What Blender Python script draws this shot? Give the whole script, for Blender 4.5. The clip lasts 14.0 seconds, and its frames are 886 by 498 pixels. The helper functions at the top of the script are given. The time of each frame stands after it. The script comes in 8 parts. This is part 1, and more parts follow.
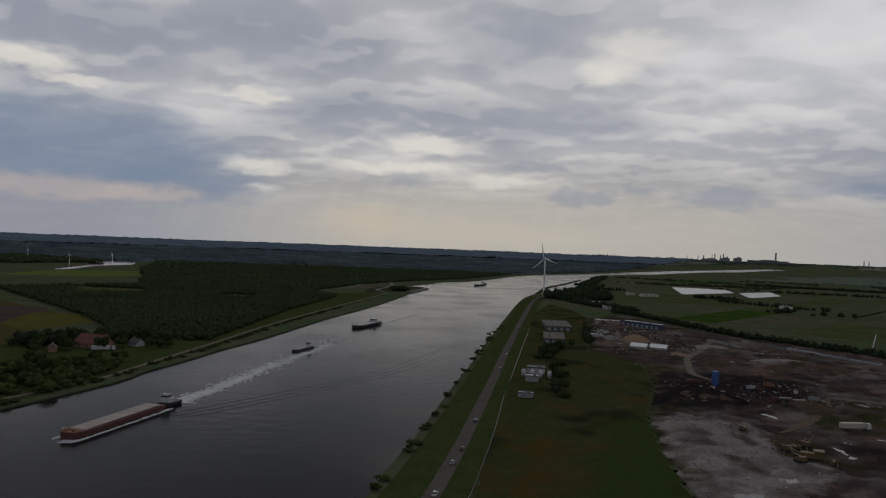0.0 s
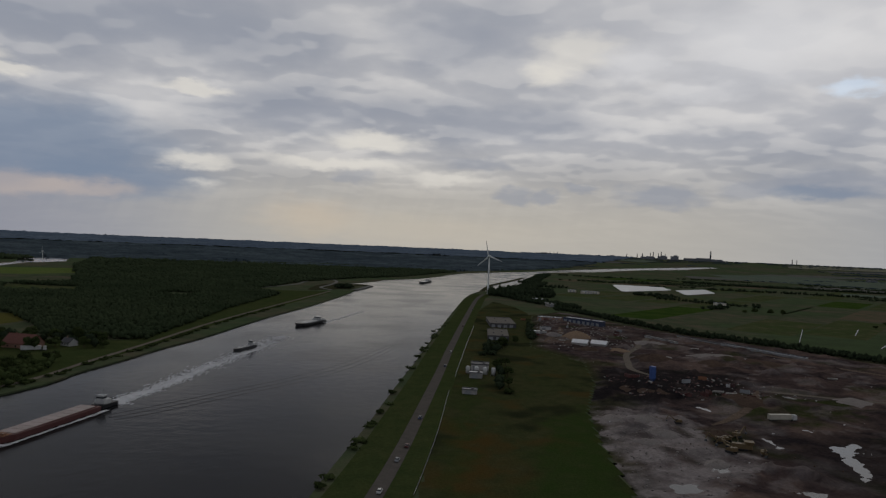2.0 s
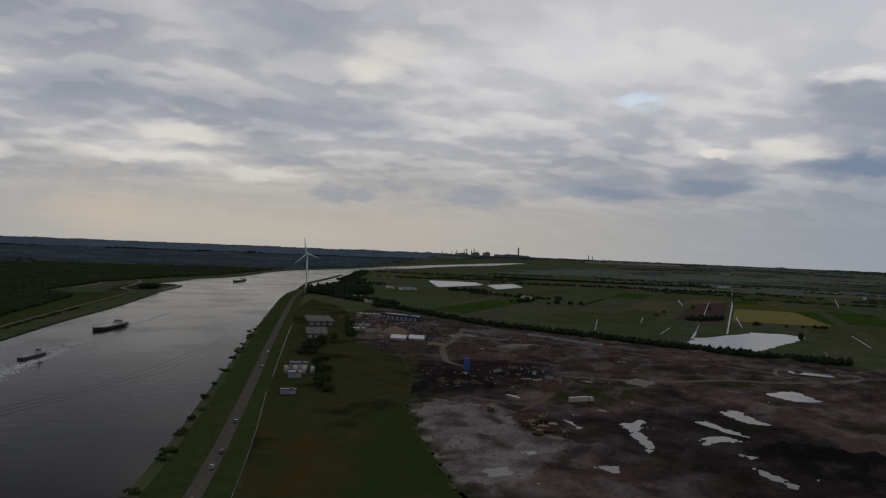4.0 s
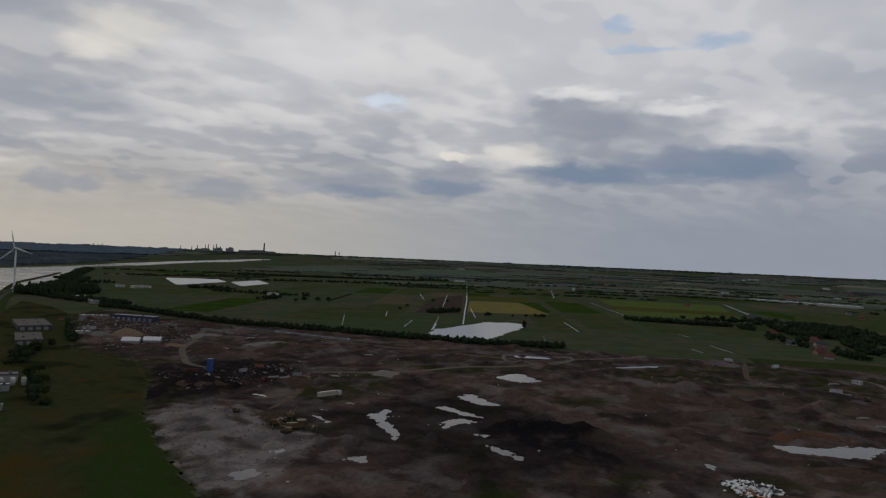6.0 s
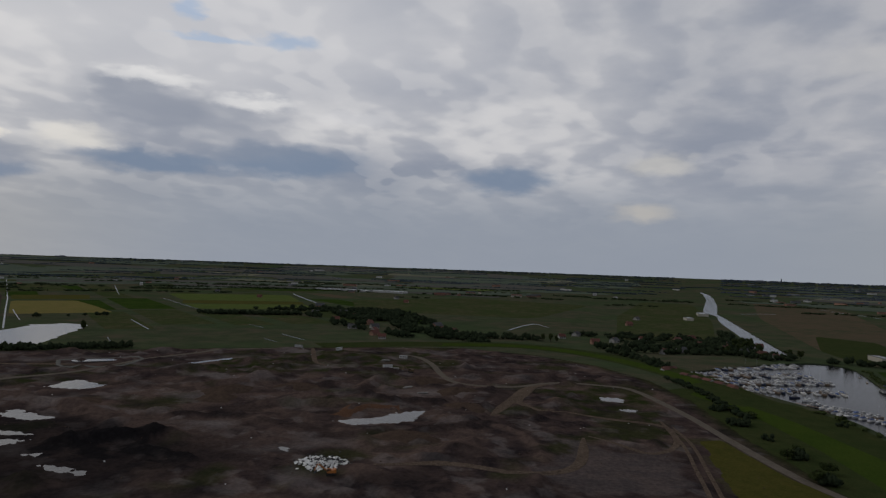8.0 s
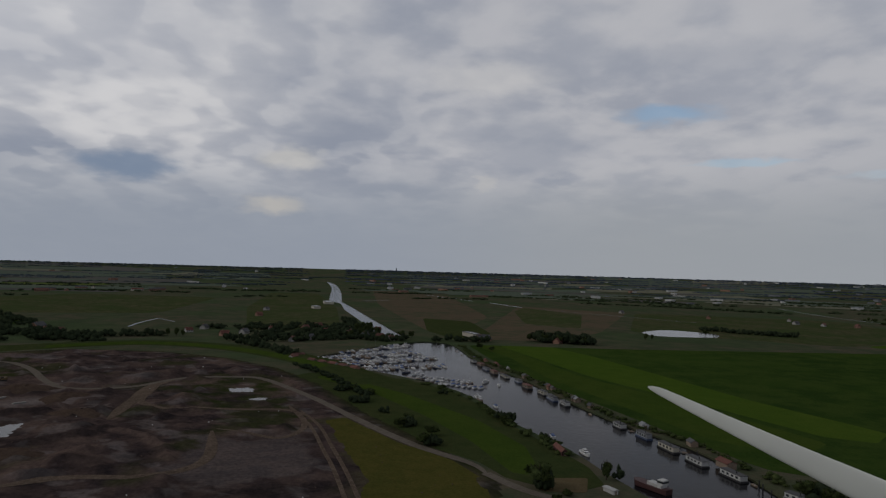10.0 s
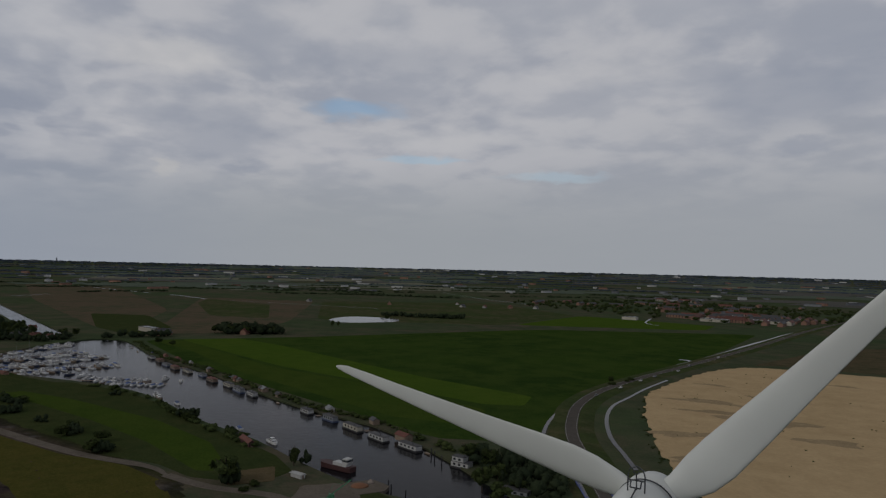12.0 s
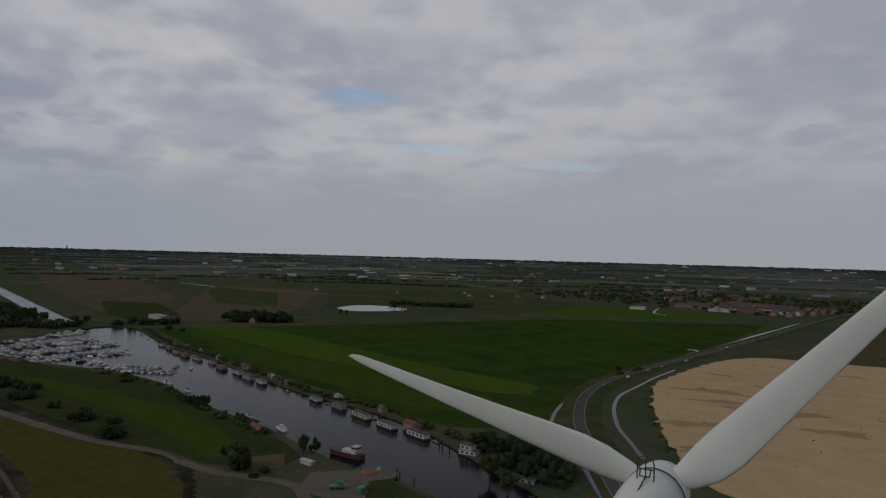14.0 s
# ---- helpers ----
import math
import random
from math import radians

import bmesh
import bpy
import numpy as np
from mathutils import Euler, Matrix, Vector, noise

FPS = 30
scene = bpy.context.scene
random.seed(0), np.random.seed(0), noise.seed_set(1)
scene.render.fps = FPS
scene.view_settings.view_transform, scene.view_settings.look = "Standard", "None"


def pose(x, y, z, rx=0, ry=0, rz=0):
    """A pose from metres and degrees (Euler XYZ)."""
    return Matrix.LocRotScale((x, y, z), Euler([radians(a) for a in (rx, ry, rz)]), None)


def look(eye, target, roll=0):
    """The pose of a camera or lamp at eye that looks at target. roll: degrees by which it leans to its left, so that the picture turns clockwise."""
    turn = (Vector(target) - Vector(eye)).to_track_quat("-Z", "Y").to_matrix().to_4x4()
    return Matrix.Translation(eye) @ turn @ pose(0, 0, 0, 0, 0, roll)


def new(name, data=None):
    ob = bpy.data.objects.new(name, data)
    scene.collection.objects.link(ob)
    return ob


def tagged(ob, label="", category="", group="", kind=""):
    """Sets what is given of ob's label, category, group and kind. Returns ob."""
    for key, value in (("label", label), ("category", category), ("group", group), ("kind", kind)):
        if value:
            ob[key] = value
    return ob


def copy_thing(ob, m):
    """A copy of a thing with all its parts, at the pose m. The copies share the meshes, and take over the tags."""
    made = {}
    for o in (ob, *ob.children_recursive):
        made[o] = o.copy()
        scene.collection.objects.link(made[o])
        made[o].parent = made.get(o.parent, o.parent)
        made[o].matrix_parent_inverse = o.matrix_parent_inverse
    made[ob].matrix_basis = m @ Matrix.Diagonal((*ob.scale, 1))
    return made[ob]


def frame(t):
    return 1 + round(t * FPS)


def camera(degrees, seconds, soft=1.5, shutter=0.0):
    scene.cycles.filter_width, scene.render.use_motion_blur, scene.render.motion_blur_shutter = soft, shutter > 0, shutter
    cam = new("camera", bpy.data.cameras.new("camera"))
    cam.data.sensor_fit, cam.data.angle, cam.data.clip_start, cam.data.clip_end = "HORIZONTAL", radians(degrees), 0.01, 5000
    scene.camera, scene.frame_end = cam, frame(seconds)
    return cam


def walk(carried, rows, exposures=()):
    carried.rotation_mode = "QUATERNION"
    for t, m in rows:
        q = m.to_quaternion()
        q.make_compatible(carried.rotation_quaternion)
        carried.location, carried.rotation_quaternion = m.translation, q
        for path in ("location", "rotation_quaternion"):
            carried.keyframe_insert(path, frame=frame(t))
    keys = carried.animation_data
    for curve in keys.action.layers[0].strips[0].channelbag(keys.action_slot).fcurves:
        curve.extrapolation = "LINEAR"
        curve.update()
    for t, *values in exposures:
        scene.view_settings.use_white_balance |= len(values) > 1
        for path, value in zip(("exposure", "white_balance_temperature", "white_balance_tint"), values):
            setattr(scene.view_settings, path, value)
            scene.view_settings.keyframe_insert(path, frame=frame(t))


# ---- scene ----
# Camera: a drone that hovers about 90 m up and turns to its right.
cam = camera(64.55, 14.0, soft=1.3)
# seconds, place, yaw, pitch, roll
ROWS = [
    (0.0, -0.06, -0.27, 92.08, 0.00, -0.24, -2.23),
    (0.5, -0.10, -0.46, 92.13, 0.21, -0.34, -2.32),
    (1.0, -0.15, -0.75, 92.19, 0.24, -0.38, -2.38),
    (1.5, -0.24, -1.14, 92.27, -1.39, -0.36, -2.45),
    (2.0, -0.35, -1.56, 92.35, -4.50, -0.27, -2.47),
    (2.5, -0.47, -1.92, 92.41, -8.34, -0.15, -2.46),
    (3.0, -0.58, -2.17, 92.45, -12.15, -0.07, -2.40),
    (5.5, -2.28, -1.74, 91.84, -32.98, 0.49, -2.49),
    (6.0, -2.54, -1.76, 91.92, -39.74, 0.65, -2.49),
    (6.5, -2.95, -1.71, 91.98, -48.27, 0.87, -2.38),
    (7.0, -3.49, -1.54, 92.00, -57.36, 1.08, -2.31),
    (7.5, -4.06, -1.26, 91.95, -65.58, 1.24, -2.20),
    (8.0, -4.55, -0.97, 91.87, -73.63, 1.39, -2.06),
    (8.5, -4.94, -0.75, 91.77, -82.95, 1.54, -1.93),
    (8.7, -5.08, -0.68, 91.73, -86.19, 1.60, -1.95),
    (10.8, -7.31, -0.80, 90.11, -113.86, 1.62, -1.54),
    (11.0, -7.33, -0.72, 90.10, -116.98, 1.65, -1.56),
    (11.5, -7.34, -0.46, 90.11, -124.84, 1.61, -1.36),
    (12.0, -7.36, -0.13, 90.14, -128.23, 1.43, -1.36),
    (12.5, -7.43, 0.21, 90.18, -128.03, 1.18, -1.44),
    (13.0, -7.55, 0.48, 90.23, -127.81, 0.96, -1.49),
    (13.5, -7.67, 0.65, 90.30, -127.68, 0.70, -1.58),
    (14.0, -7.77, 0.74, 90.36, -127.60, 0.51, -1.54),
]
walk(cam, [(t, pose(x, y, z, 90 + pitch, roll, yaw)) for t, x, y, z, yaw, pitch, roll in ROWS])

# World: a broken overcast, brighter and warmer towards the hidden sun.
SUN_AZ, SUN_EL = -4.0, 34.0
world = bpy.data.worlds.new("sky")
scene.world = world
world.use_nodes = True
wt = world.node_tree
wt.nodes.clear()


def wn(kind, operation=""):
    node = wt.nodes.new(kind)
    if operation:
        node.operation = operation
    return node


def wmath(op, a, b=None, clamp=False):
    node = wn("ShaderNodeMath", op)
    node.use_clamp = clamp
    for i, v in enumerate((a, b)):
        if v is None:
            continue
        if isinstance(v, (int, float)):
            node.inputs[i].default_value = v
        else:
            wt.links.new(v, node.inputs[i])
    return node.outputs[0]


def wrange(v, a, b, c=0.0, d=1.0):
    node = wn("ShaderNodeMapRange")
    node.interpolation_type = "SMOOTHSTEP"
    wt.links.new(v, node.inputs["Value"])
    for key, value in zip(("From Min", "From Max", "To Min", "To Max"), (a, b, c, d)):
        node.inputs[key].default_value = value
    return node.outputs[0]


def wmix(fac, a, b):
    node = wn("ShaderNodeMix")
    node.data_type = "RGBA"
    for sock, v in ((node.inputs[0], fac), (node.inputs[6], a), (node.inputs[7], b)):
        if isinstance(v, (int, float)):
            sock.default_value = v
        elif isinstance(v, tuple):
            sock.default_value = (*v, 1)
        else:
            wt.links.new(v, sock)
    return node.outputs[2]


def wnoise(vec, scale, detail, rough=0.55, distort=0.0):
    node = wn("ShaderNodeTexNoise")
    wt.links.new(vec, node.inputs["Vector"])
    for key, value in (("Scale", scale), ("Detail", detail), ("Roughness", rough), ("Distortion", distort)):
        node.inputs[key].default_value = value
    return node


def wcombine(x, y, z=0.0):
    node = wn("ShaderNodeCombineXYZ")
    for sock, v in zip(node.inputs, (x, y, z)):
        if isinstance(v, (int, float)):
            sock.default_value = v
        else:
            wt.links.new(v, sock)
    return node.outputs[0]


coord = wn("ShaderNodeTexCoord").outputs["Generated"]
split = wn("ShaderNodeSeparateXYZ")
wt.links.new(coord, split.inputs[0])
dx, dy, dz = split.outputs
elev = wmath("MULTIPLY", wmath("ARCSINE", dz), 57.29578)
azim = wmath("MULTIPLY", wmath("ARCTAN2", wmath("MULTIPLY", dx, -1.0), dy), 57.29578)
# the cloud layer, seen in perspective
lift = wmath("ADD", wmath("ABSOLUTE", dz), 0.20)
plane = wcombine(wmath("DIVIDE", dx, lift), wmath("DIVIDE", dy, lift), 3.7)


def wshift(vec, by):
    node = wn("ShaderNodeVectorMath", "ADD")
    wt.links.new(vec, node.inputs[0])
    node.inputs[1].default_value = by
    return node.outputs[0]


def wnear(v, at, wide, narrow):
    """1 near the value, 0 far from it."""
    return wrange(wmath("ABSOLUTE", wmath("SUBTRACT", v, at)), wide, narrow)


big = wnoise(plane, 1.35, 3.0, 0.45, 0.1).outputs[0]
mid = wnoise(plane, 3.4, 7.0, 0.50, 0.1).outputs[0]
puff = wnoise(plane, 3.4, 2.5, 0.42, 0.1).outputs[0]
puff_sunward = wnoise(wshift(plane, (0.0, 0.06, 0.0)), 3.4, 2.5, 0.42, 0.1).outputs[0]
cover = wmath("ADD", wmath("MULTIPLY", big, 0.52), wmath("MULTIPLY", mid, 0.48))
thin_edge = wrange(wmath("SUBTRACT", puff, puff_sunward), -0.06, 0.06)
cloud = wmix(wrange(cover, 0.36, 0.52), (0.238, 0.268, 0.338), (0.378, 0.394, 0.440))
sunny = wrange(wmath("ABSOLUTE", wmath("SUBTRACT", azim, -24.0)), 100.0, 30.0, 0.18, 1.0)
cloud = wmix(wmath("MULTIPLY", wrange(cover, 0.49, 0.64), sunny), cloud, (0.61, 0.605, 0.615))
# the side of each cloud that faces away from the sun is darker
cloud = wmix(wmath("MULTIPLY", wmath("MULTIPLY", wrange(thin_edge, 0.55, 0.0), sunny), 0.30), cloud, (0.255, 0.280, 0.345))
cloud = wmix(wmath("MULTIPLY", wmath("MULTIPLY", wrange(thin_edge, 0.55, 1.0), sunny), 0.26), cloud, (0.66, 0.65, 0.65))
# the layer is thinner, and brighter, over the polder
thin = wmath("MULTIPLY", wnear(azim, -46.0, 50.0, 8.0), wrange(elev, 6.0, 17.0))
cloud = wmix(wmath("MULTIPLY", thin, 0.60), cloud, (0.68, 0.678, 0.70))
# an even, paler layer over the town
even = wmath("MULTIPLY", wrange(azim, -84.0, -112.0), 0.62)
cloud = wmix(even, cloud, wmix(wrange(mid, 0.40, 0.60), (0.34, 0.355, 0.40), (0.455, 0.455, 0.478)))
# ragged edges for single clouds, coarse and fine
deg = wcombine(azim, elev)


def frayed(stretch_x, stretch_y, wide, high, rough):
    stretch = wn("ShaderNodeVectorMath", "MULTIPLY")
    wt.links.new(deg, stretch.inputs[0])
    stretch.inputs[1].default_value = (stretch_x, stretch_y, 1)
    fray = wn("ShaderNodeVectorMath", "MULTIPLY_ADD")
    wt.links.new(wnoise(stretch.outputs[0], 1.0, 7.0, rough).outputs["Color"], fray.inputs[0])
    fray.inputs[1].default_value = (wide, high, 0.0)
    wt.links.new(wshift(deg, (-wide / 2, -high / 2, 0.0)), fray.inputs[2])
    return fray.outputs[0]


COARSE = frayed(0.16, 0.42, 8.0, 4.2, 0.52)
FINE = frayed(0.42, 1.0, 3.6, 1.8, 0.50)


def blob(az, el, wide, high, soft=0.45):
    """1 inside an ellipse of the sky with ragged edges, 0 outside."""
    sub = wn("ShaderNodeVectorMath", "SUBTRACT")
    wt.links.new(COARSE if high > 1.3 else FINE, sub.inputs[0])
    sub.inputs[1].default_value = (az, el, 0)
    mul = wn("ShaderNodeVectorMath", "MULTIPLY")
    wt.links.new(sub.outputs[0], mul.inputs[0])
    mul.inputs[1].default_value = (1 / wide, 1 / high, 0)
    length = wn("ShaderNodeVectorMath", "LENGTH")
    wt.links.new(mul.outputs[0], length.inputs[0])
    return wrange(length.outputs["Value"], 1.0 + soft, 1.0 - soft)


# light streaming round the sun, and the haze over the horizon
glow = wmath("MULTIPLY", wrange(wmath("ABSOLUTE", wmath("SUBTRACT", azim, SUN_AZ)), 75.0, 0.0), wrange(elev, 0.0, 14.0, 0.75, 1.0))
cloud = wmix(wmath("MULTIPLY", glow, 0.20), cloud, (0.64, 0.605, 0.55))
haze = wmix(wnear(azim, -8.0, 52.0, 6.0), (0.272, 0.302, 0.358), (0.445, 0.418, 0.372))
haze = wmix(wrange(azim, 10.0, 30.0), haze, (0.272, 0.280, 0.325))
haze = wmix(wrange(azim, -92.0, -120.0), haze, (0.305, 0.325, 0.352))
cloud = wmix(wrange(elev, 9.5, 1.6, 0.0, 0.94), cloud, haze)
away = wrange(wmath("ABSOLUTE", wmath("SUBTRACT", azim, -3.0)), 28.0, 60.0)
cloud = wmix(wmath("MULTIPLY", away, wrange(elev, 9.0, 2.5, 0.0, 0.62)), cloud, haze)
# slanting rays under the sun
rays = wnoise(wcombine(wmath("ADD", azim, wmath("MULTIPLY", elev, 0.35)), 0.0), 0.55, 2.0).outputs[0]
rays = wmath("MULTIPLY", wrange(rays, 0.42, 0.62), wmath("MULTIPLY", wnear(azim, 2.0, 30.0, 10.0), wnear(elev, 3.2, 3.4, 0.8)))
cloud = wmix(wmath("MULTIPLY", rays, 0.13), cloud, (0.53, 0.50, 0.45))

LIGHT = (0.76, 0.725, 0.66)
SILVER = (0.72, 0.715, 0.725)
WARM = (0.53, 0.495, 0.44)
GREY = (0.262, 0.288, 0.350)
DARK = (0.178, 0.232, 0.325)
# azimuth, elevation, half width, half height, softness, amount, tone
SUN_SIDE = (
    (27.3, 6.0, 11.0, 3.2, 0.5, 0.80, DARK), (20.2, 4.0, 5.5, 1.3, 0.5, 0.65, DARK), (17.8, 15.4, 12.0, 2.0, 0.7, 0.45, GREY), (-4.7, 16.5, 6.0, 2.4, 0.6, 0.55, GREY),
    (7.9, 10.4, 8.0, 1.4, 0.6, 0.55, GREY), (-9.5, 10.3, 8.0, 1.4, 0.6, 0.50, GREY), (-6.9, 6.6, 2.4, 0.5, 0.5, 0.5, GREY), (3.2, 5.2, 1.7, 0.4, 0.5, 0.4, GREY),
    (-10.2, 4.3, 1.3, 0.6, 0.45, 0.55, GREY), (-12.5, 4.3, 1.0, 0.5, 0.45, 0.55, GREY), (-15.5, 4.9, 1.1, 0.35, 0.5, 0.5, GREY), (-21.7, 4.6, 3.1, 0.95, 0.4, 0.65, GREY), (-27.7, 5.1, 1.8, 0.7, 0.5, 0.5, GREY),
)
SUN_RIFTS = (
    (1.4, 8.1, 3.4, 0.7, 0.6, 0.75, LIGHT), (15.1, 5.8, 2.2, 0.6, 0.6, 0.65, LIGHT), (14.4, 4.0, 1.0, 0.3, 0.9, 0.45, LIGHT), (-12.6, 14.0, 1.7, 0.9, 0.8, 0.75, LIGHT), (-14.6, 15.8, 3.0, 1.2, 0.6, 0.55, LIGHT),
    (31.3, 11.9, 3.0, 0.6, 0.5, 0.75, LIGHT), (28.2, 11.0, 2.2, 0.4, 0.5, 0.65, LIGHT), (15.3, 11.2, 2.5, 0.45, 0.5, 0.65, LIGHT), (-19.2, 14.6, 2.4, 1.2, 0.7, 0.5, SILVER), (-27.7, 15.8, 5.0, 2.2, 0.8, 0.55, SILVER), (4.1, 6.2, 5.4, 0.4, 0.6, 0.6, LIGHT), (-4.2, 5.4, 3.0, 0.42, 0.6, 0.5, LIGHT),
)
HORIZON_TINTS = (
    (29.0, 3.2, 7.5, 0.8, 0.6, 0.55, (0.47, 0.40, 0.37)), (23.0, 3.1, 3.4, 0.4, 0.6, 0.4, (0.52, 0.44, 0.39)), (6.2, 1.9, 3.2, 1.2, 0.9, 0.50, (0.56, 0.465, 0.36)), (-1.6, 1.2, 9.0, 1.1, 0.9, 0.40, (0.55, 0.49, 0.40)), (-24.0, 12.5, 3.0, 0.7, 0.6, 0.4, SILVER), (-40.3, 8.1, 0.7, 0.25, 0.5, 0.7, LIGHT),
)
POLDER_SIDE = (
    (-56.0, 10.9, 4.6, 1.2, 0.6, 0.55, GREY), (-50.6, 11.5, 3.8, 1.7, 0.45, 0.80, GREY), (-51.0, 7.1, 4.8, 0.8, 0.45, 0.9, DARK), (-60.5, 7.9, 6.0, 1.25, 0.45, 0.92, DARK), (-55.0, 8.6, 6.0, 0.9, 0.7, 0.5, GREY), (-32.7, 5.5, 3.9, 1.1, 0.5, 0.70, GREY), (-32.7, 4.9, 3.2, 0.5, 0.5, 0.55, DARK), (-39.8, 6.1, 3.4, 1.2, 0.45, 0.80, GREY), (-40.0, 5.6, 2.8, 0.55, 0.5, 0.65, DARK),
    (-78.6, 7.1, 3.4, 0.95, 0.45, 0.88, DARK), (-93.4, 10.9, 3.2, 1.6, 0.5, 0.55, GREY), (-93.0, 7.0, 3.8, 0.9, 0.5, 0.5, GREY),
)
POLDER_RIFTS = (
    (-50.5, 13.3, 3.4, 0.4, 0.6, 0.6, (0.80, 0.79, 0.78)), (-58.3, 12.2, 3.0, 0.45, 0.6, 0.6, (0.80, 0.79, 0.78)), (-45.5, 8.4, 2.4, 0.7, 0.6, 0.55, LIGHT), (-39.9, 8.3, 0.8, 0.25, 0.5, 0.7, LIGHT), (-89.4, 4.8, 1.9, 0.6, 0.8, 0.60, WARM), (-90.6, 8.5, 2.2, 0.9, 0.6, 0.55, (0.56, 0.54, 0.50)), (-66.0, 11.5, 3.2, 0.6, 0.6, 0.35, SILVER),
)
TOWN_SIDE = (
    (-152.0, 6.0, 15.0, 5.5, 0.8, 0.40, (0.315, 0.332, 0.365)),     (-110.1, 9.7, 4.4, 1.9, 0.55, 0.60, GREY), (-112.0, 7.4, 1.9, 0.45, 0.5, 0.55, GREY), (-154.2, 13.0, 5.6, 2.2, 0.6, 0.65, GREY), (-155.4, 9.3, 2.0, 0.6, 0.5, 0.6, GREY), (-159.4, 14.6, 3.4, 2.2, 0.6, 0.55, GREY), (-123.7, 16.4, 7.0, 1.2, 0.7, 0.4, GREY), (-106.8, 15.3, 4.6, 1.1, 0.6, 0.50, (0.56, 0.55, 0.545)), (-106.5, 7.0, 0.8, 0.5, 0.5, 0.45, (0.50, 0.49, 0.48)), (-128.0, 10.3, 6.0, 0.8, 0.7, 0.4, (0.50, 0.50, 0.515)), (-141.0, 15.5, 6.0, 1.0, 0.7, 0.35, (0.52, 0.515, 0.525)),
)
for group in (SUN_SIDE, SUN_RIFTS, HORIZON_TINTS, POLDER_SIDE, POLDER_RIFTS, TOWN_SIDE):
    for az, el, wide, high, soft, amount, tone in group:
        cloud = wmix(wmath("MULTIPLY", blob(az, el, wide, high, soft), amount), cloud, tone)
# a few gaps through which the clear sky shows
clear = wn("ShaderNodeTexSky")
clear.sky_type, clear.sun_disc, clear.sun_elevation, clear.sun_rotation = "NISHITA", False, radians(SUN_EL), radians(-SUN_AZ)
dim = wn("ShaderNodeVectorMath", "SCALE")
wt.links.new(clear.outputs[0], dim.inputs[0])
dim.inputs["Scale"].default_value = 0.105
for az, el, wide, high, amount in ((-120.6, 12.4, 3.2, 0.65, 0.80), (-126.2, 8.6, 3.2, 0.3, 0.55), (-53.1, 18.4, 0.9, 0.6, 0.6), (-54.5, 16.6, 2.6, 0.3, 0.55), (-60.6, 16.9, 2.2, 0.5, 0.6), (-34.5, 12.2, 1.7, 0.45, 0.55), (-137, 7.4, 3.4, 0.35, 0.35)):
    cloud = wmix(wmath("MULTIPLY", blob(az, el, wide, high, 0.6), amount), cloud, dim.outputs[0])
# the cover overhead, out of view, is dimmed to lower the ground's light
thick = wrange(elev, 19.0, 58.0, 1.0, 0.36)
deep = wn("ShaderNodeVectorMath", "SCALE")
wt.links.new(cloud, deep.inputs[0])
wt.links.new(thick, deep.inputs["Scale"])
back = wn("ShaderNodeBackground")
wt.links.new(deep.outputs[0], back.inputs[0])
back.inputs[1].default_value = 1.0
wt.links.new(back.outputs[0], wn("ShaderNodeOutputWorld").inputs[0])

sun = new("sun", bpy.data.lights.new("sun", "SUN"))
sun.data.energy, sun.data.angle, sun.data.color = 0.5, radians(25), (1.0, 0.95, 0.86)
sun.matrix_world = look((0, 0, 500), (500 * math.sin(radians(SUN_AZ)), -500 * math.cos(radians(SUN_AZ)), 500 - 500 * math.tan(radians(SUN_EL))))

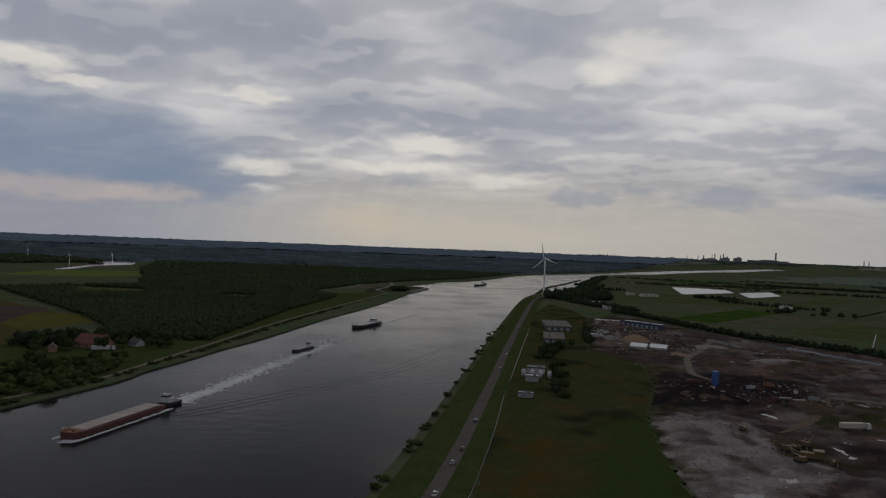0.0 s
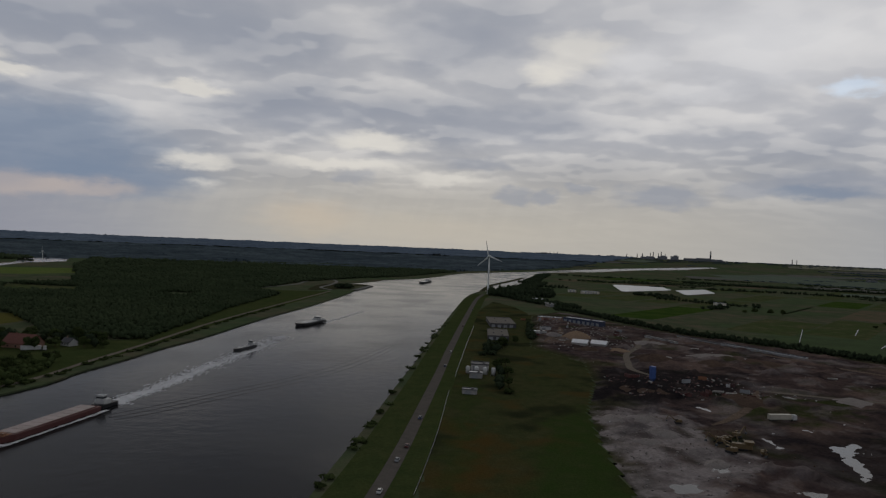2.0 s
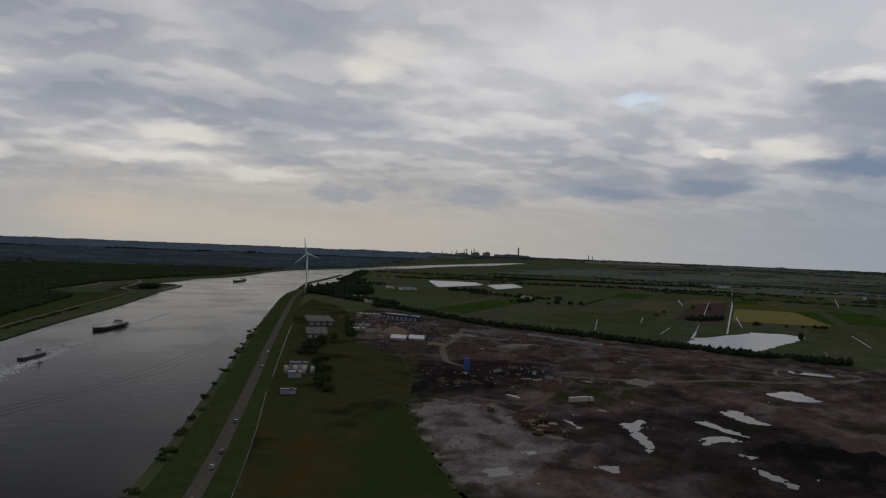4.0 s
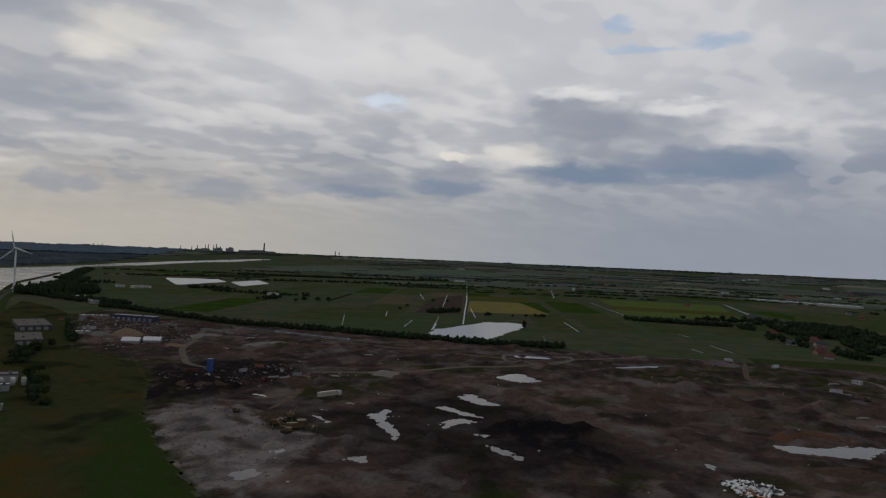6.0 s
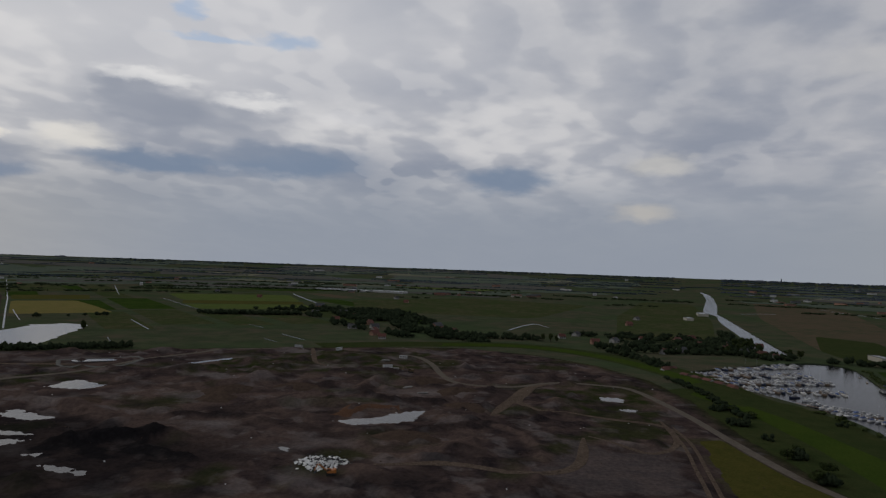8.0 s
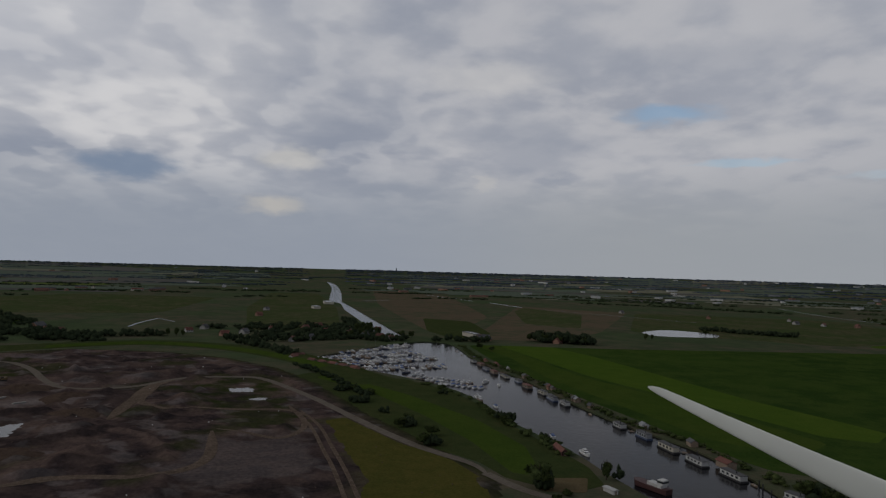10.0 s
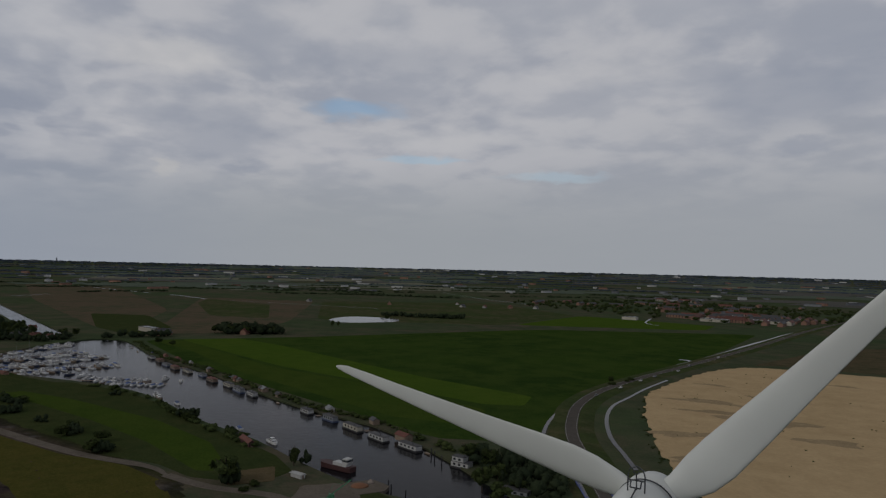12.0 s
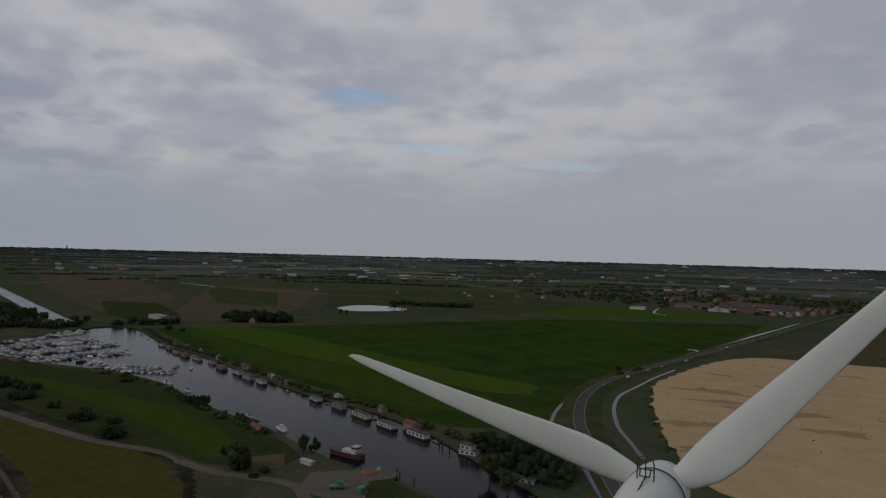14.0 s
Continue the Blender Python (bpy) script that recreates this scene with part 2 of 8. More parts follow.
# ---- materials ----
def material(name, tones, scales=(0.02, 0.15, 1.2), rough=0.9, bump=0.3, bump_size=1.0, metal=0.0, spread=(0.35, 0.65), specular=0.0, random_tint=0.0, grain=0.45):
    """tones: three colours, mixed by a coarse and a middling noise; a fine one lightens and darkens the grain."""
    m = bpy.data.materials.new(name)
    m.use_nodes = True
    t = m.node_tree
    b = t.nodes["Principled BSDF"]
    co = t.nodes.new("ShaderNodeTexCoord")
    made = []
    for k, s in enumerate(scales):
        n = t.nodes.new("ShaderNodeTexNoise")
        t.links.new(co.outputs["Object"], n.inputs["Vector"])
        n.inputs["Scale"].default_value = s
        n.inputs["Detail"].default_value = 5.0
        n.inputs["Roughness"].default_value = 0.68
        made.append(n.outputs[0])
    col = None
    for k in (0, 1):
        r = t.nodes.new("ShaderNodeMapRange")
        r.inputs["From Min"].default_value, r.inputs["From Max"].default_value = spread
        t.links.new(made[k], r.inputs["Value"])
        mix = t.nodes.new("ShaderNodeMix")
        mix.data_type = "RGBA"
        t.links.new(r.outputs[0], mix.inputs[0])
        if col is None:
            mix.inputs[6].default_value = (*tones[0], 1)
        else:
            t.links.new(col, mix.inputs[6])
        mix.inputs[7].default_value = (*tones[k + 1], 1)
        if k == 1:
            half = t.nodes.new("ShaderNodeMath")
            half.operation = "MULTIPLY"
            half.inputs[1].default_value = 0.8
            t.links.new(r.outputs[0], half.inputs[0])
            t.links.new(half.outputs[0], mix.inputs[0])
        col = mix.outputs[2]
    hsv = t.nodes.new("ShaderNodeHueSaturation")
    t.links.new(col, hsv.inputs["Color"])
    g = t.nodes.new("ShaderNodeMapRange")
    g.inputs["To Min"].default_value, g.inputs["To Max"].default_value = 1 - grain, 1 + grain
    t.links.new(made[2], g.inputs["Value"])
    val = g.outputs[0]
    if random_tint:
        info = t.nodes.new("ShaderNodeObjectInfo")
        rr = t.nodes.new("ShaderNodeMapRange")
        rr.inputs["To Min"].default_value, rr.inputs["To Max"].default_value = 1 - random_tint, 1 + random_tint
        t.links.new(info.outputs["Random"], rr.inputs["Value"])
        mul = t.nodes.new("ShaderNodeMath")
        mul.operation = "MULTIPLY"
        t.links.new(val, mul.inputs[0])
        t.links.new(rr.outputs[0], mul.inputs[1])
        val = mul.outputs[0]
    t.links.new(val, hsv.inputs["Value"])
    t.links.new(hsv.outputs[0], b.inputs["Base Color"])
    b.inputs["Roughness"].default_value = rough
    b.inputs["Metallic"].default_value = metal
    b.inputs["Specular IOR Level"].default_value = specular
    if bump:
        bn = t.nodes.new("ShaderNodeBump")
        bn.inputs["Strength"].default_value = bump
        bn.inputs["Distance"].default_value = bump_size
        t.links.new(made[2], bn.inputs["Height"])
        t.links.new(bn.outputs[0], b.inputs["Normal"])
    return m


def water_material(name, colour, ripple=0.06, rough=0.12, scale=0.12, level=0.5):
    m = bpy.data.materials.new(name)
    m.use_nodes = True
    t = m.node_tree
    b = t.nodes["Principled BSDF"]
    b.inputs["Base Color"].default_value = (*colour, 1)
    b.inputs["IOR"].default_value = 1.33
    b.inputs["Specular IOR Level"].default_value = level
    co = t.nodes.new("ShaderNodeTexCoord")
    bump_in = None
    for s, d in ((scale, 1.0), (scale * 4.5, 0.35)):
        n = t.nodes.new("ShaderNodeTexNoise")
        t.links.new(co.outputs["Object"], n.inputs["Vector"])
        n.inputs["Scale"].default_value = s
        n.inputs["Detail"].default_value = 4
        bn = t.nodes.new("ShaderNodeBump")
        bn.inputs["Strength"].default_value = ripple * 5
        bn.inputs["Distance"].default_value = d
        t.links.new(n.outputs[0], bn.inputs["Height"])
        if bump_in:
            t.links.new(bump_in, bn.inputs["Normal"])
        bump_in = bn.outputs[0]
    t.links.new(bump_in, b.inputs["Normal"])
    # patches of wind
    n = t.nodes.new("ShaderNodeTexNoise")
    t.links.new(co.outputs["Object"], n.inputs["Vector"])
    n.inputs["Scale"].default_value = 0.012
    n.inputs["Detail"].default_value = 6
    r = t.nodes.new("ShaderNodeMapRange")
    r.inputs["From Min"].default_value, r.inputs["From Max"].default_value = 0.4, 0.62
    r.inputs["To Min"].default_value, r.inputs["To Max"].default_value = rough * 0.6, rough * 1.8
    t.links.new(n.outputs[0], r.inputs["Value"])
    t.links.new(r.outputs[0], b.inputs["Roughness"])
    return m


def plain(name, colour, rough=0.6, metal=0.0, tint=0.0, grain=0.25, specular=0.4):
    c = tuple(v * (1 - grain) for v in colour)
    return material(name, (colour, c, tuple(min(1, v * (1 + grain * 0.5)) for v in colour)), (0.35, 1.7, 9.0), rough, 0.05, 0.05, metal, random_tint=tint, specular=specular)


M = dict(
    meadow=material("meadow", ((0.056, 0.078, 0.038), (0.088, 0.078, 0.054), (0.046, 0.062, 0.034)), (0.0045, 0.03, 0.6), spread=(0.42, 0.58), bump=0.4, bump_size=0.5),
    grass=material("grass", ((0.05, 0.068, 0.026), (0.08, 0.074, 0.04), (0.04, 0.055, 0.023)), (0.012, 0.07, 0.7), spread=(0.42, 0.58), bump=0.5, bump_size=0.5),
    lush=material("lush_grass", ((0.052, 0.09, 0.012), (0.062, 0.094, 0.015), (0.042, 0.076, 0.011)), (0.010, 0.05, 0.7), bump=0.4, bump_size=0.4),
    crop=material("dark_crop", ((0.03, 0.055, 0.011), (0.022, 0.043, 0.01), (0.04, 0.064, 0.014)), (0.006, 0.03, 0.5), spread=(0.42, 0.58), bump=0.4, bump_size=0.4),
    lime=material("lime_field", ((0.0867, 0.1182, 0.0327), (0.1008, 0.1166, 0.0401), (0.0673, 0.101, 0.0279)), (0.008, 0.04, 0.6), bump=0.3),
    straw=material("straw_field", ((0.165, 0.143, 0.0506), (0.1375, 0.1298, 0.044), (0.1925, 0.1595, 0.0616)), (0.010, 0.05, 0.6), bump=0.3),
    fallow=material("fallow_field", ((0.094, 0.076, 0.052), (0.066, 0.07, 0.042), (0.11, 0.084, 0.058)), (0.008, 0.04, 0.6), spread=(0.42, 0.58), bump=0.3),
    plough=material("ploughed_field", ((0.0633, 0.0467, 0.0434), (0.0766, 0.0542, 0.0475), (0.05, 0.0417, 0.0376)), (0.010, 0.05, 0.6), bump=0.4),
    rough_grass=material("rough_grass", ((0.0588, 0.0571, 0.0226), (0.0453, 0.0531, 0.0217), (0.0745, 0.0533, 0.0265)), (0.02, 0.09, 0.8), bump=0.6),
    asphalt=material("asphalt", ((0.088, 0.08, 0.072), (0.072, 0.066, 0.06), (0.104, 0.094, 0.084)), (0.03, 0.2, 2.0), rough=0.85, bump=0.1),
    track=material("dirt_track", ((0.135, 0.116, 0.096), (0.108, 0.094, 0.077), (0.155, 0.134, 0.113)), (0.03, 0.2, 1.5), bump=0.4),
    paving=material("pale_path", ((0.1452, 0.1452, 0.1353), (0.1122, 0.1155, 0.1056), (0.1716, 0.1650, 0.1551)), (0.02, 0.1, 1.0), bump=0.2),
    sand=material("sand", ((0.44, 0.322, 0.182), (0.38, 0.275, 0.152), (0.485, 0.36, 0.208)), (0.012, 0.06, 0.5), bump=0.12, bump_size=0.3, grain=0.2),
    wet_sand=material("stained_sand", ((0.3, 0.225, 0.135), (0.24, 0.185, 0.112), (0.35, 0.265, 0.16)), (0.02, 0.1, 0.7), bump=0.3),
    bank=material("bank", ((0.0343, 0.0383, 0.0172), (0.0264, 0.0317, 0.0145), (0.0495, 0.0449, 0.0297)), (0.02, 0.15, 0.9), bump=0.8),
    canal=water_material("canal_water", (0.010, 0.010, 0.011), 0.034, 0.10, 0.14, 0.048),
    ditch=water_material("ditch_water", (0.018, 0.019, 0.018), 0.012, 0.08, 0.3, 0.14),
    vaart=water_material("still_water", (0.008, 0.008, 0.010), 0.03, 0.07, 0.25, 0.085),
    pond=water_material("pond_water", (0.040, 0.038, 0.037), 0.012, 0.06, 0.3, 0.34),
    foil_sheet=material("foil_tunnels", ((0.40, 0.42, 0.43), (0.32, 0.345, 0.355), (0.45, 0.46, 0.47)), (0.01, 0.06, 0.8), rough=0.5, bump=0.2, specular=0.3),
    foam=material("foam", ((0.55, 0.56, 0.58), (0.30, 0.31, 0.33), (0.62, 0.63, 0.65)), (0.08, 0.4, 2.0), rough=0.7, bump=0.6),
    leaf=material("leaves", ((0.0394, 0.0532, 0.0196), (0.0543, 0.0662, 0.0246), (0.0286, 0.0425, 0.0158)), (0.05, 0.3, 2.0), bump=0.0, rough=0.8, random_tint=0.25),
    leaf_dark=material("forest_leaves", ((0.0255, 0.0379, 0.0193), (0.0528, 0.0673, 0.0352), (0.0346, 0.047, 0.0242)), (0.008, 0.05, 0.4), bump=0.0, rough=0.9),
    leaf_deep=material("deep_leaves", ((0.024, 0.0347, 0.0194), (0.0391, 0.0513, 0.0269), (0.0189, 0.0265, 0.0158)), (0.05, 0.3, 2.0), bump=0.0, rough=0.9),
    # distance haze is put into these three leaf colours as a blue-grey tint
    leaf_far_hazed=material("far_woods", ((0.048, 0.064, 0.074), (0.072, 0.092, 0.102), (0.034, 0.046, 0.056)), (0.0016, 0.008, 0.05), bump=0.0, rough=0.95, spread=(0.42, 0.58)),
    leaf_dune_hazed=material("dune_woods", ((0.084, 0.112, 0.15), (0.104, 0.132, 0.166), (0.072, 0.096, 0.13)), (0.0016, 0.008, 0.05), bump=0.0, rough=0.95, spread=(0.42, 0.58)),
    leaf_town_hazed=material("hazed_town_leaves", ((0.056, 0.072, 0.098), (0.074, 0.092, 0.118), (0.044, 0.058, 0.080)), (0.0016, 0.008, 0.05), bump=0.0, rough=0.95, spread=(0.42, 0.58)),
    bark=material("bark", ((0.0495, 0.0396, 0.0297), (0.0363, 0.0297, 0.0231), (0.0660, 0.0528, 0.0396)), (0.5, 2, 8), bump=0.4, bump_size=0.05),
)


# ---- helpers ----
def mesh(name, verts, faces, mat=None, parent=None, smooth=False):
    d = bpy.data.meshes.new(name)
    d.from_pydata([tuple(v) for v in verts], [], [tuple(f) for f in faces])
    if smooth:
        d.polygons.foreach_set("use_smooth", [True] * len(d.polygons))
    d.update()
    ob = new(name, d)
    if mat:
        d.materials.append(mat)
    if parent:
        ob.parent = parent
    return ob


def part(name, bm, mat, parent, label=""):
    d = bpy.data.meshes.new(name)
    bm.to_mesh(d)
    bm.free()
    d.materials.append(mat)
    ob = new(name, d)
    if parent:
        ob.parent = parent
    return tagged(ob, label)


def curve(points, step=8.0, closed=False):
    """A smooth line through the points (Catmull-Rom), one place about every step metres."""
    p = [Vector((*q, 0)) if len(q) == 2 else Vector(q) for q in points]
    n = len(p)
    out = []
    for i in range(n if closed else n - 1):
        a, b, c, d = (p[(i + k) % n] if closed else p[min(max(i + k, 0), n - 1)] for k in (-1, 0, 1, 2))
        count = max(2, min(60, int((c - b).length / step)))
        for j in range(count):
            t = j / count
            out.append(0.5 * ((2 * b) + (c - a) * t + (2 * a - 5 * b + 4 * c - d) * t * t + (3 * b - a - 3 * c + d) * t ** 3))
    if not closed:
        out.append(p[-1])
    return out


def inside(x, y, poly):
    hit = False
    for (x1, y1), (x2, y2) in zip(poly, poly[1:] + poly[:1]):
        if (y1 > y) != (y2 > y) and x < (x2 - x1) * (y - y1) / (y2 - y1) + x1:
            hit = not hit
    return hit


def inside_many(x, y, poly):
    """The same for arrays."""
    hit = np.zeros(x.shape, bool)
    for (x1, y1), (x2, y2) in zip(poly, poly[1:] + poly[:1]):
        if y1 != y2:
            hit ^= ((y1 > y) != (y2 > y)) & (x < (x2 - x1) * (y - y1) / (y2 - y1) + x1)
    return hit


def edge_distance(x, y, poly):
    best = np.full(x.shape, 1e9)
    for (x1, y1), (x2, y2) in zip(poly, poly[1:] + poly[:1]):
        ex, ey = x2 - x1, y2 - y1
        t = np.clip(((x - x1) * ex + (y - y1) * ey) / (ex * ex + ey * ey + 1e-9), 0, 1)
        best = np.minimum(best, np.hypot(x - x1 - t * ex, y - y1 - t * ey))
    return best


def fnoise(x, y, scale, seed=0.0, octaves=4):
    """Smooth noise for arrays, about -1 to 1, by sines of turned directions."""
    total = np.zeros_like(x)
    amp = 1.0
    rng = np.random.RandomState(int(seed * 10) + 5)
    for o in range(octaves):
        s = scale * 2 ** o
        for k in range(4):
            a = rng.uniform(0, math.pi * 2)
            f = s * rng.uniform(0.7, 1.4)
            total += amp * 0.35 * np.sin((x * math.cos(a) + y * math.sin(a)) * f * 6.283 + rng.uniform(0, 6.283) + 1.7 * np.sin((x * math.sin(a) - y * math.cos(a)) * f * 4.1))
        amp *= 0.5
    return total


def patch(name, points, mat, z=0.06, step=10.0, label="", category="", kind="structure", thick=0.5, round_it=1.0, group="", ragged=0.0, lift=False):
    """A flat piece of land or water with a rounded outline and a rim."""
    ring = list(points)
    for _ in range(3 if round_it == 1 else 2 if round_it else 0):
        cut = []
        k = 0.2 * round_it
        for (x1, y1), (x2, y2) in zip(ring, ring[1:] + ring[:1]):
            cut += [(x1 * (1 - k) + x2 * k, y1 * (1 - k) + y2 * k), (x1 * k + x2 * (1 - k), y1 * k + y2 * (1 - k))]
        ring = cut
    if ragged:
        # an uneven edge: finer places, pushed in and out
        fine = []
        for (x1, y1), (x2, y2) in zip(ring, ring[1:] + ring[:1]):
            n = max(1, int(math.hypot(x2 - x1, y2 - y1) / (ragged * 0.8)))
            fine += [(x1 + (x2 - x1) * i / n, y1 + (y2 - y1) * i / n) for i in range(n)]
        ring = [(x + ragged * (noise.noise((x / ragged / 3, y / ragged / 3, 1.7)) + 0.5 * noise.noise((x / ragged, y / ragged, 4.2))), y + ragged * (noise.noise((x / ragged / 3, y / ragged / 3, 9.1)) + 0.5 * noise.noise((x / ragged, y / ragged, 7.3)))) for x, y in fine]
    area = sum(a[0] * b[1] - b[0] * a[1] for a, b in zip(ring, ring[1:] + ring[:1]))
    if area < 0:
        ring.reverse()
    n = len(ring)
    up = [rim(math.hypot(x, y)) if lift else 0.0 for x, y in ring]
    verts = [(x, y, z + u) for (x, y), u in zip(ring, up)] + [(x, y, z + u - thick) for (x, y), u in zip(ring, up)]
    ob = mesh(name, verts, [tuple(range(n))] + [(i, i + n, (i + 1) % n + n, (i + 1) % n) for i in range(n)], mat)
    bm = bmesh.new()
    bm.from_mesh(ob.data)
    bmesh.ops.triangulate(bm, faces=[f for f in bm.faces if len(f.verts) > 4])
    bm.to_mesh(ob.data)
    bm.free()
    return tagged(ob, label, category, group, kind)


def ribbon(name, points, profile, mat, step=8.0, drape=None, z=0.0, label="", category="", kind="structure", parent=None, taper=0, narrow=0):
    """A strip swept along a line; profile: (offset to the right, height) pairs from left to right."""
    line = curve(points, step)
    verts, faces = [], []
    k = len(profile)
    for i, p in enumerate(line):
        d = line[min(i + 1, len(line) - 1)] - line[max(i - 1, 0)]
        r = Vector((d.y, -d.x, 0)).normalized()
        base = p.z + z
        k_end = min(1.0, i / taper, (len(line) - 1 - i) / taper) if taper else 1.0
        k_wide = min(1.0, 0.25 + 0.75 * min(i, len(line) - 1 - i) / narrow) if narrow else 1.0
        for off, high in profile:
            q = p + r * off * k_wide
            verts.append((q.x, q.y, base + high * k_end + (drape(q.x, q.y) if drape else 0)))
    for i in range(len(line) - 1):
        for j in range(k - 1):
            faces.append((i * k + j, i * k + j + 1, (i + 1) * k + j + 1, (i + 1) * k + j))
    return tagged(mesh(name, verts, faces, mat, parent), label, category, "", kind)


# ---- ground and water ----
CANAL_R = [(-160, -600), (-115, -300), (-92, -150), (-64, 0), (-24, 257), (-17, 299), (-6, 360), (9, 455), (37, 619), (60, 762), (94, 966), (145, 1247), (158, 1332), (193, 1452)]
CANAL_R_FAR = [(230, 1500), (330, 1700), (430, 2000), (480, 2242), (600, 2700), (800, 3000), (1148, 3473), (1523, 4022), (1882, 4410), (2400, 5200), (3000, 6050)]
CANAL_L = [(-370, -600), (-330, -300), (-290, 0), (-250, 230), (-223, 358), (-200, 433), (-198, 468), (-192, 500), (-185, 539), (-178, 586), (-167, 634), (-157, 699), (-145, 784), (-128, 886), (-105, 1001), (-77, 1186), (-60, 1336), (-50, 1520), (-97, 1530), (-29, 1693), (3, 1797), (108, 1968), (295, 2479), (603, 2900), (815, 3268), (995, 3546), (1328, 4052), (1735, 4620), (2275, 5363), (2942, 6250)]


def rim(r):
    """The far country lifts a little towards the horizon."""
    return 69.0 * max(0.0, min(1.0, (r - 3300) / 1550)) ** 1.25


def lay(x, y):
    """A place of the far flat country, brought in to where the lifted rim shows it."""
    d = math.hypot(x, y)
    if d < 3300:
        return (x, y)
    lo, hi = 3300.0, 4850.0
    for _ in range(40):
        r = (lo + hi) / 2
        lo, hi = (r, hi) if (92 - rim(r)) / r > 92 / d else (lo, r)
    return (x * lo / d, y * lo / d)


CANAL_R_FAR = [lay(*q) for q in CANAL_R_FAR]
CANAL_L = [lay(*q) for q in CANAL_L]
CANAL = [(v.x, v.y) for v in curve(CANAL_R, 20)] + [(v.x, v.y) for v in curve(CANAL_R_FAR, 60)] + [(v.x, v.y) for v in reversed(curve(CANAL_L, 30))]
VAART_S = [(-92, -130), (100, -140), (200, -159), (223, -157), (234, -152), (250, -151), (266, -150), (292, -149), (332, -149), (393, -141), (457, -140), (503, -134), (548, -118), (615, -79), (679, -34), (700, -36)]
VAART_N = [(762, -85), (841, -159), (832, -206), (673, -197), (551, -204), (443, -203), (369, -208), (330, -216), (280, -213), (236, -205), (203, -198), (100, -185), (-100, -195)]
VAART = [(v.x, v.y) for v in curve(VAART_S, 15)] + [(v.x, v.y) for v in curve(VAART_N, 15)]
RIVER_S = [(890, -132), (1159, -137), (1477, -138), (1690, -149), (1780, -141), (1854, -134), (2128, -153), (2738, -203), (3400, -242), (4040, -264)]
RIVER_N = [(4060, -276), (3316, -268), (2485, -217), (2000, -178), (1816, -162), (1744, -164), (1254, -165), (974, -166), (896, -166)]
RIVER_S, RIVER_N = [lay(*q) for q in RIVER_S], [lay(*q) for q in RIVER_N]
RIVER = [(v.x, v.y) for v in curve(RIVER_S, 30)] + [(v.x, v.y) for v in curve(RIVER_N, 30)]


def build_ground():
    from mathutils import geometry
    pts, edges = [], []

    def ring(poly):
        s = len(pts)
        pts.extend(Vector(p) for p in poly)
        edges.extend((s + i, s + (i + 1) % len(poly)) for i in range(len(poly)))

    for poly in (CANAL, VAART, RIVER):
        ring(poly)
    for r, n in ((4850, 240), (4700, 240), (4550, 240), (4400, 240), (4250, 240), (4100, 240), (3950, 240), (3800, 240), (3650, 240), (3500, 240), (3400, 240), (3300, 240), (3200, 160), (2900, 120), (2400, 90), (1500, 60), (800, 50), (300, 20)):
        pts.extend(Vector((r * math.cos(6.2832 * i / n), r * math.sin(6.2832 * i / n))) for i in range(n))
    v, e, f, _, _, _ = geometry.delaunay_2d_cdt(pts, edges, [], 0, 0.01)
    v = [(p.x, p.y) for p in v]
    keep = []
    for tri in f:
        cx, cy = sum(v[i][0] for i in tri) / 3, sum(v[i][1] for i in tri) / 3
        if not any(inside(cx, cy, poly) for poly in (CANAL, VAART, RIVER)):
            keep.append(tuple(tri))
    verts = [(x, y, rim(math.hypot(x, y))) for x, y in v]
    # banks: every edge of an opening drops below the water
    count = {}
    for tri in keep:
        for a, b in zip(tri, tri[1:] + tri[:1]):
            count[(a, b)] = 1
    faces = list(keep)
    low = {}
    for a, b in list(count):
        if (b, a) not in count and math.hypot(*v[a]) < 4700:
            for k in (a, b):
                if k not in low:
                    low[k] = len(verts)
                    verts.append((v[k][0], v[k][1], verts[k][2] - 3.0))
            faces.append((b, a, low[a], low[b]))
    g = mesh("ground", verts, faces, M["meadow"])
    tagged(g, "flat green-brown polder meadow reaching the horizon", "ground", "", "structure")


build_ground()
WATER_Z = -1.0


def water_sheet(name, poly, mat, z, label):
    from mathutils import geometry
    pts = [Vector(q) for q in poly]
    edges = [(i, (i + 1) % len(poly)) for i in range(len(poly))]
    for r, n in ((4700, 240), (4550, 240), (4400, 240), (4250, 240), (4100, 240), (3950, 240), (3800, 240), (3650, 240), (3500, 240), (3400, 240), (3300, 240), (3200, 160), (2900, 120), (2400, 90), (1500, 60)):
        for i in range(n):
            q = (r * math.cos(6.2832 * i / n), r * math.sin(6.2832 * i / n))
            if inside(*q, poly):
                pts.append(Vector(q))
    v, e, f, _, _, _ = geometry.delaunay_2d_cdt(pts, edges, [], 0, 0.01)
    keep = [tuple(t) for t in f if inside(sum(v[i].x for i in t) / 3, sum(v[i].y for i in t) / 3, poly)]
    tagged(mesh(name, [(q.x, q.y, z + rim(q.length)) for q in v], keep, mat), label, "water", "", "structure")


water_sheet("water_canal", CANAL, M["canal"], WATER_Z, "wide grey ship canal with small ripples")
water_sheet("water_side_canal", VAART, M["vaart"], WATER_Z - 0.02, "dark still side canal with a marina basin")
water_sheet("water_river", RIVER, M["vaart"], WATER_Z - 0.02, "narrow pale canal running to the horizon")

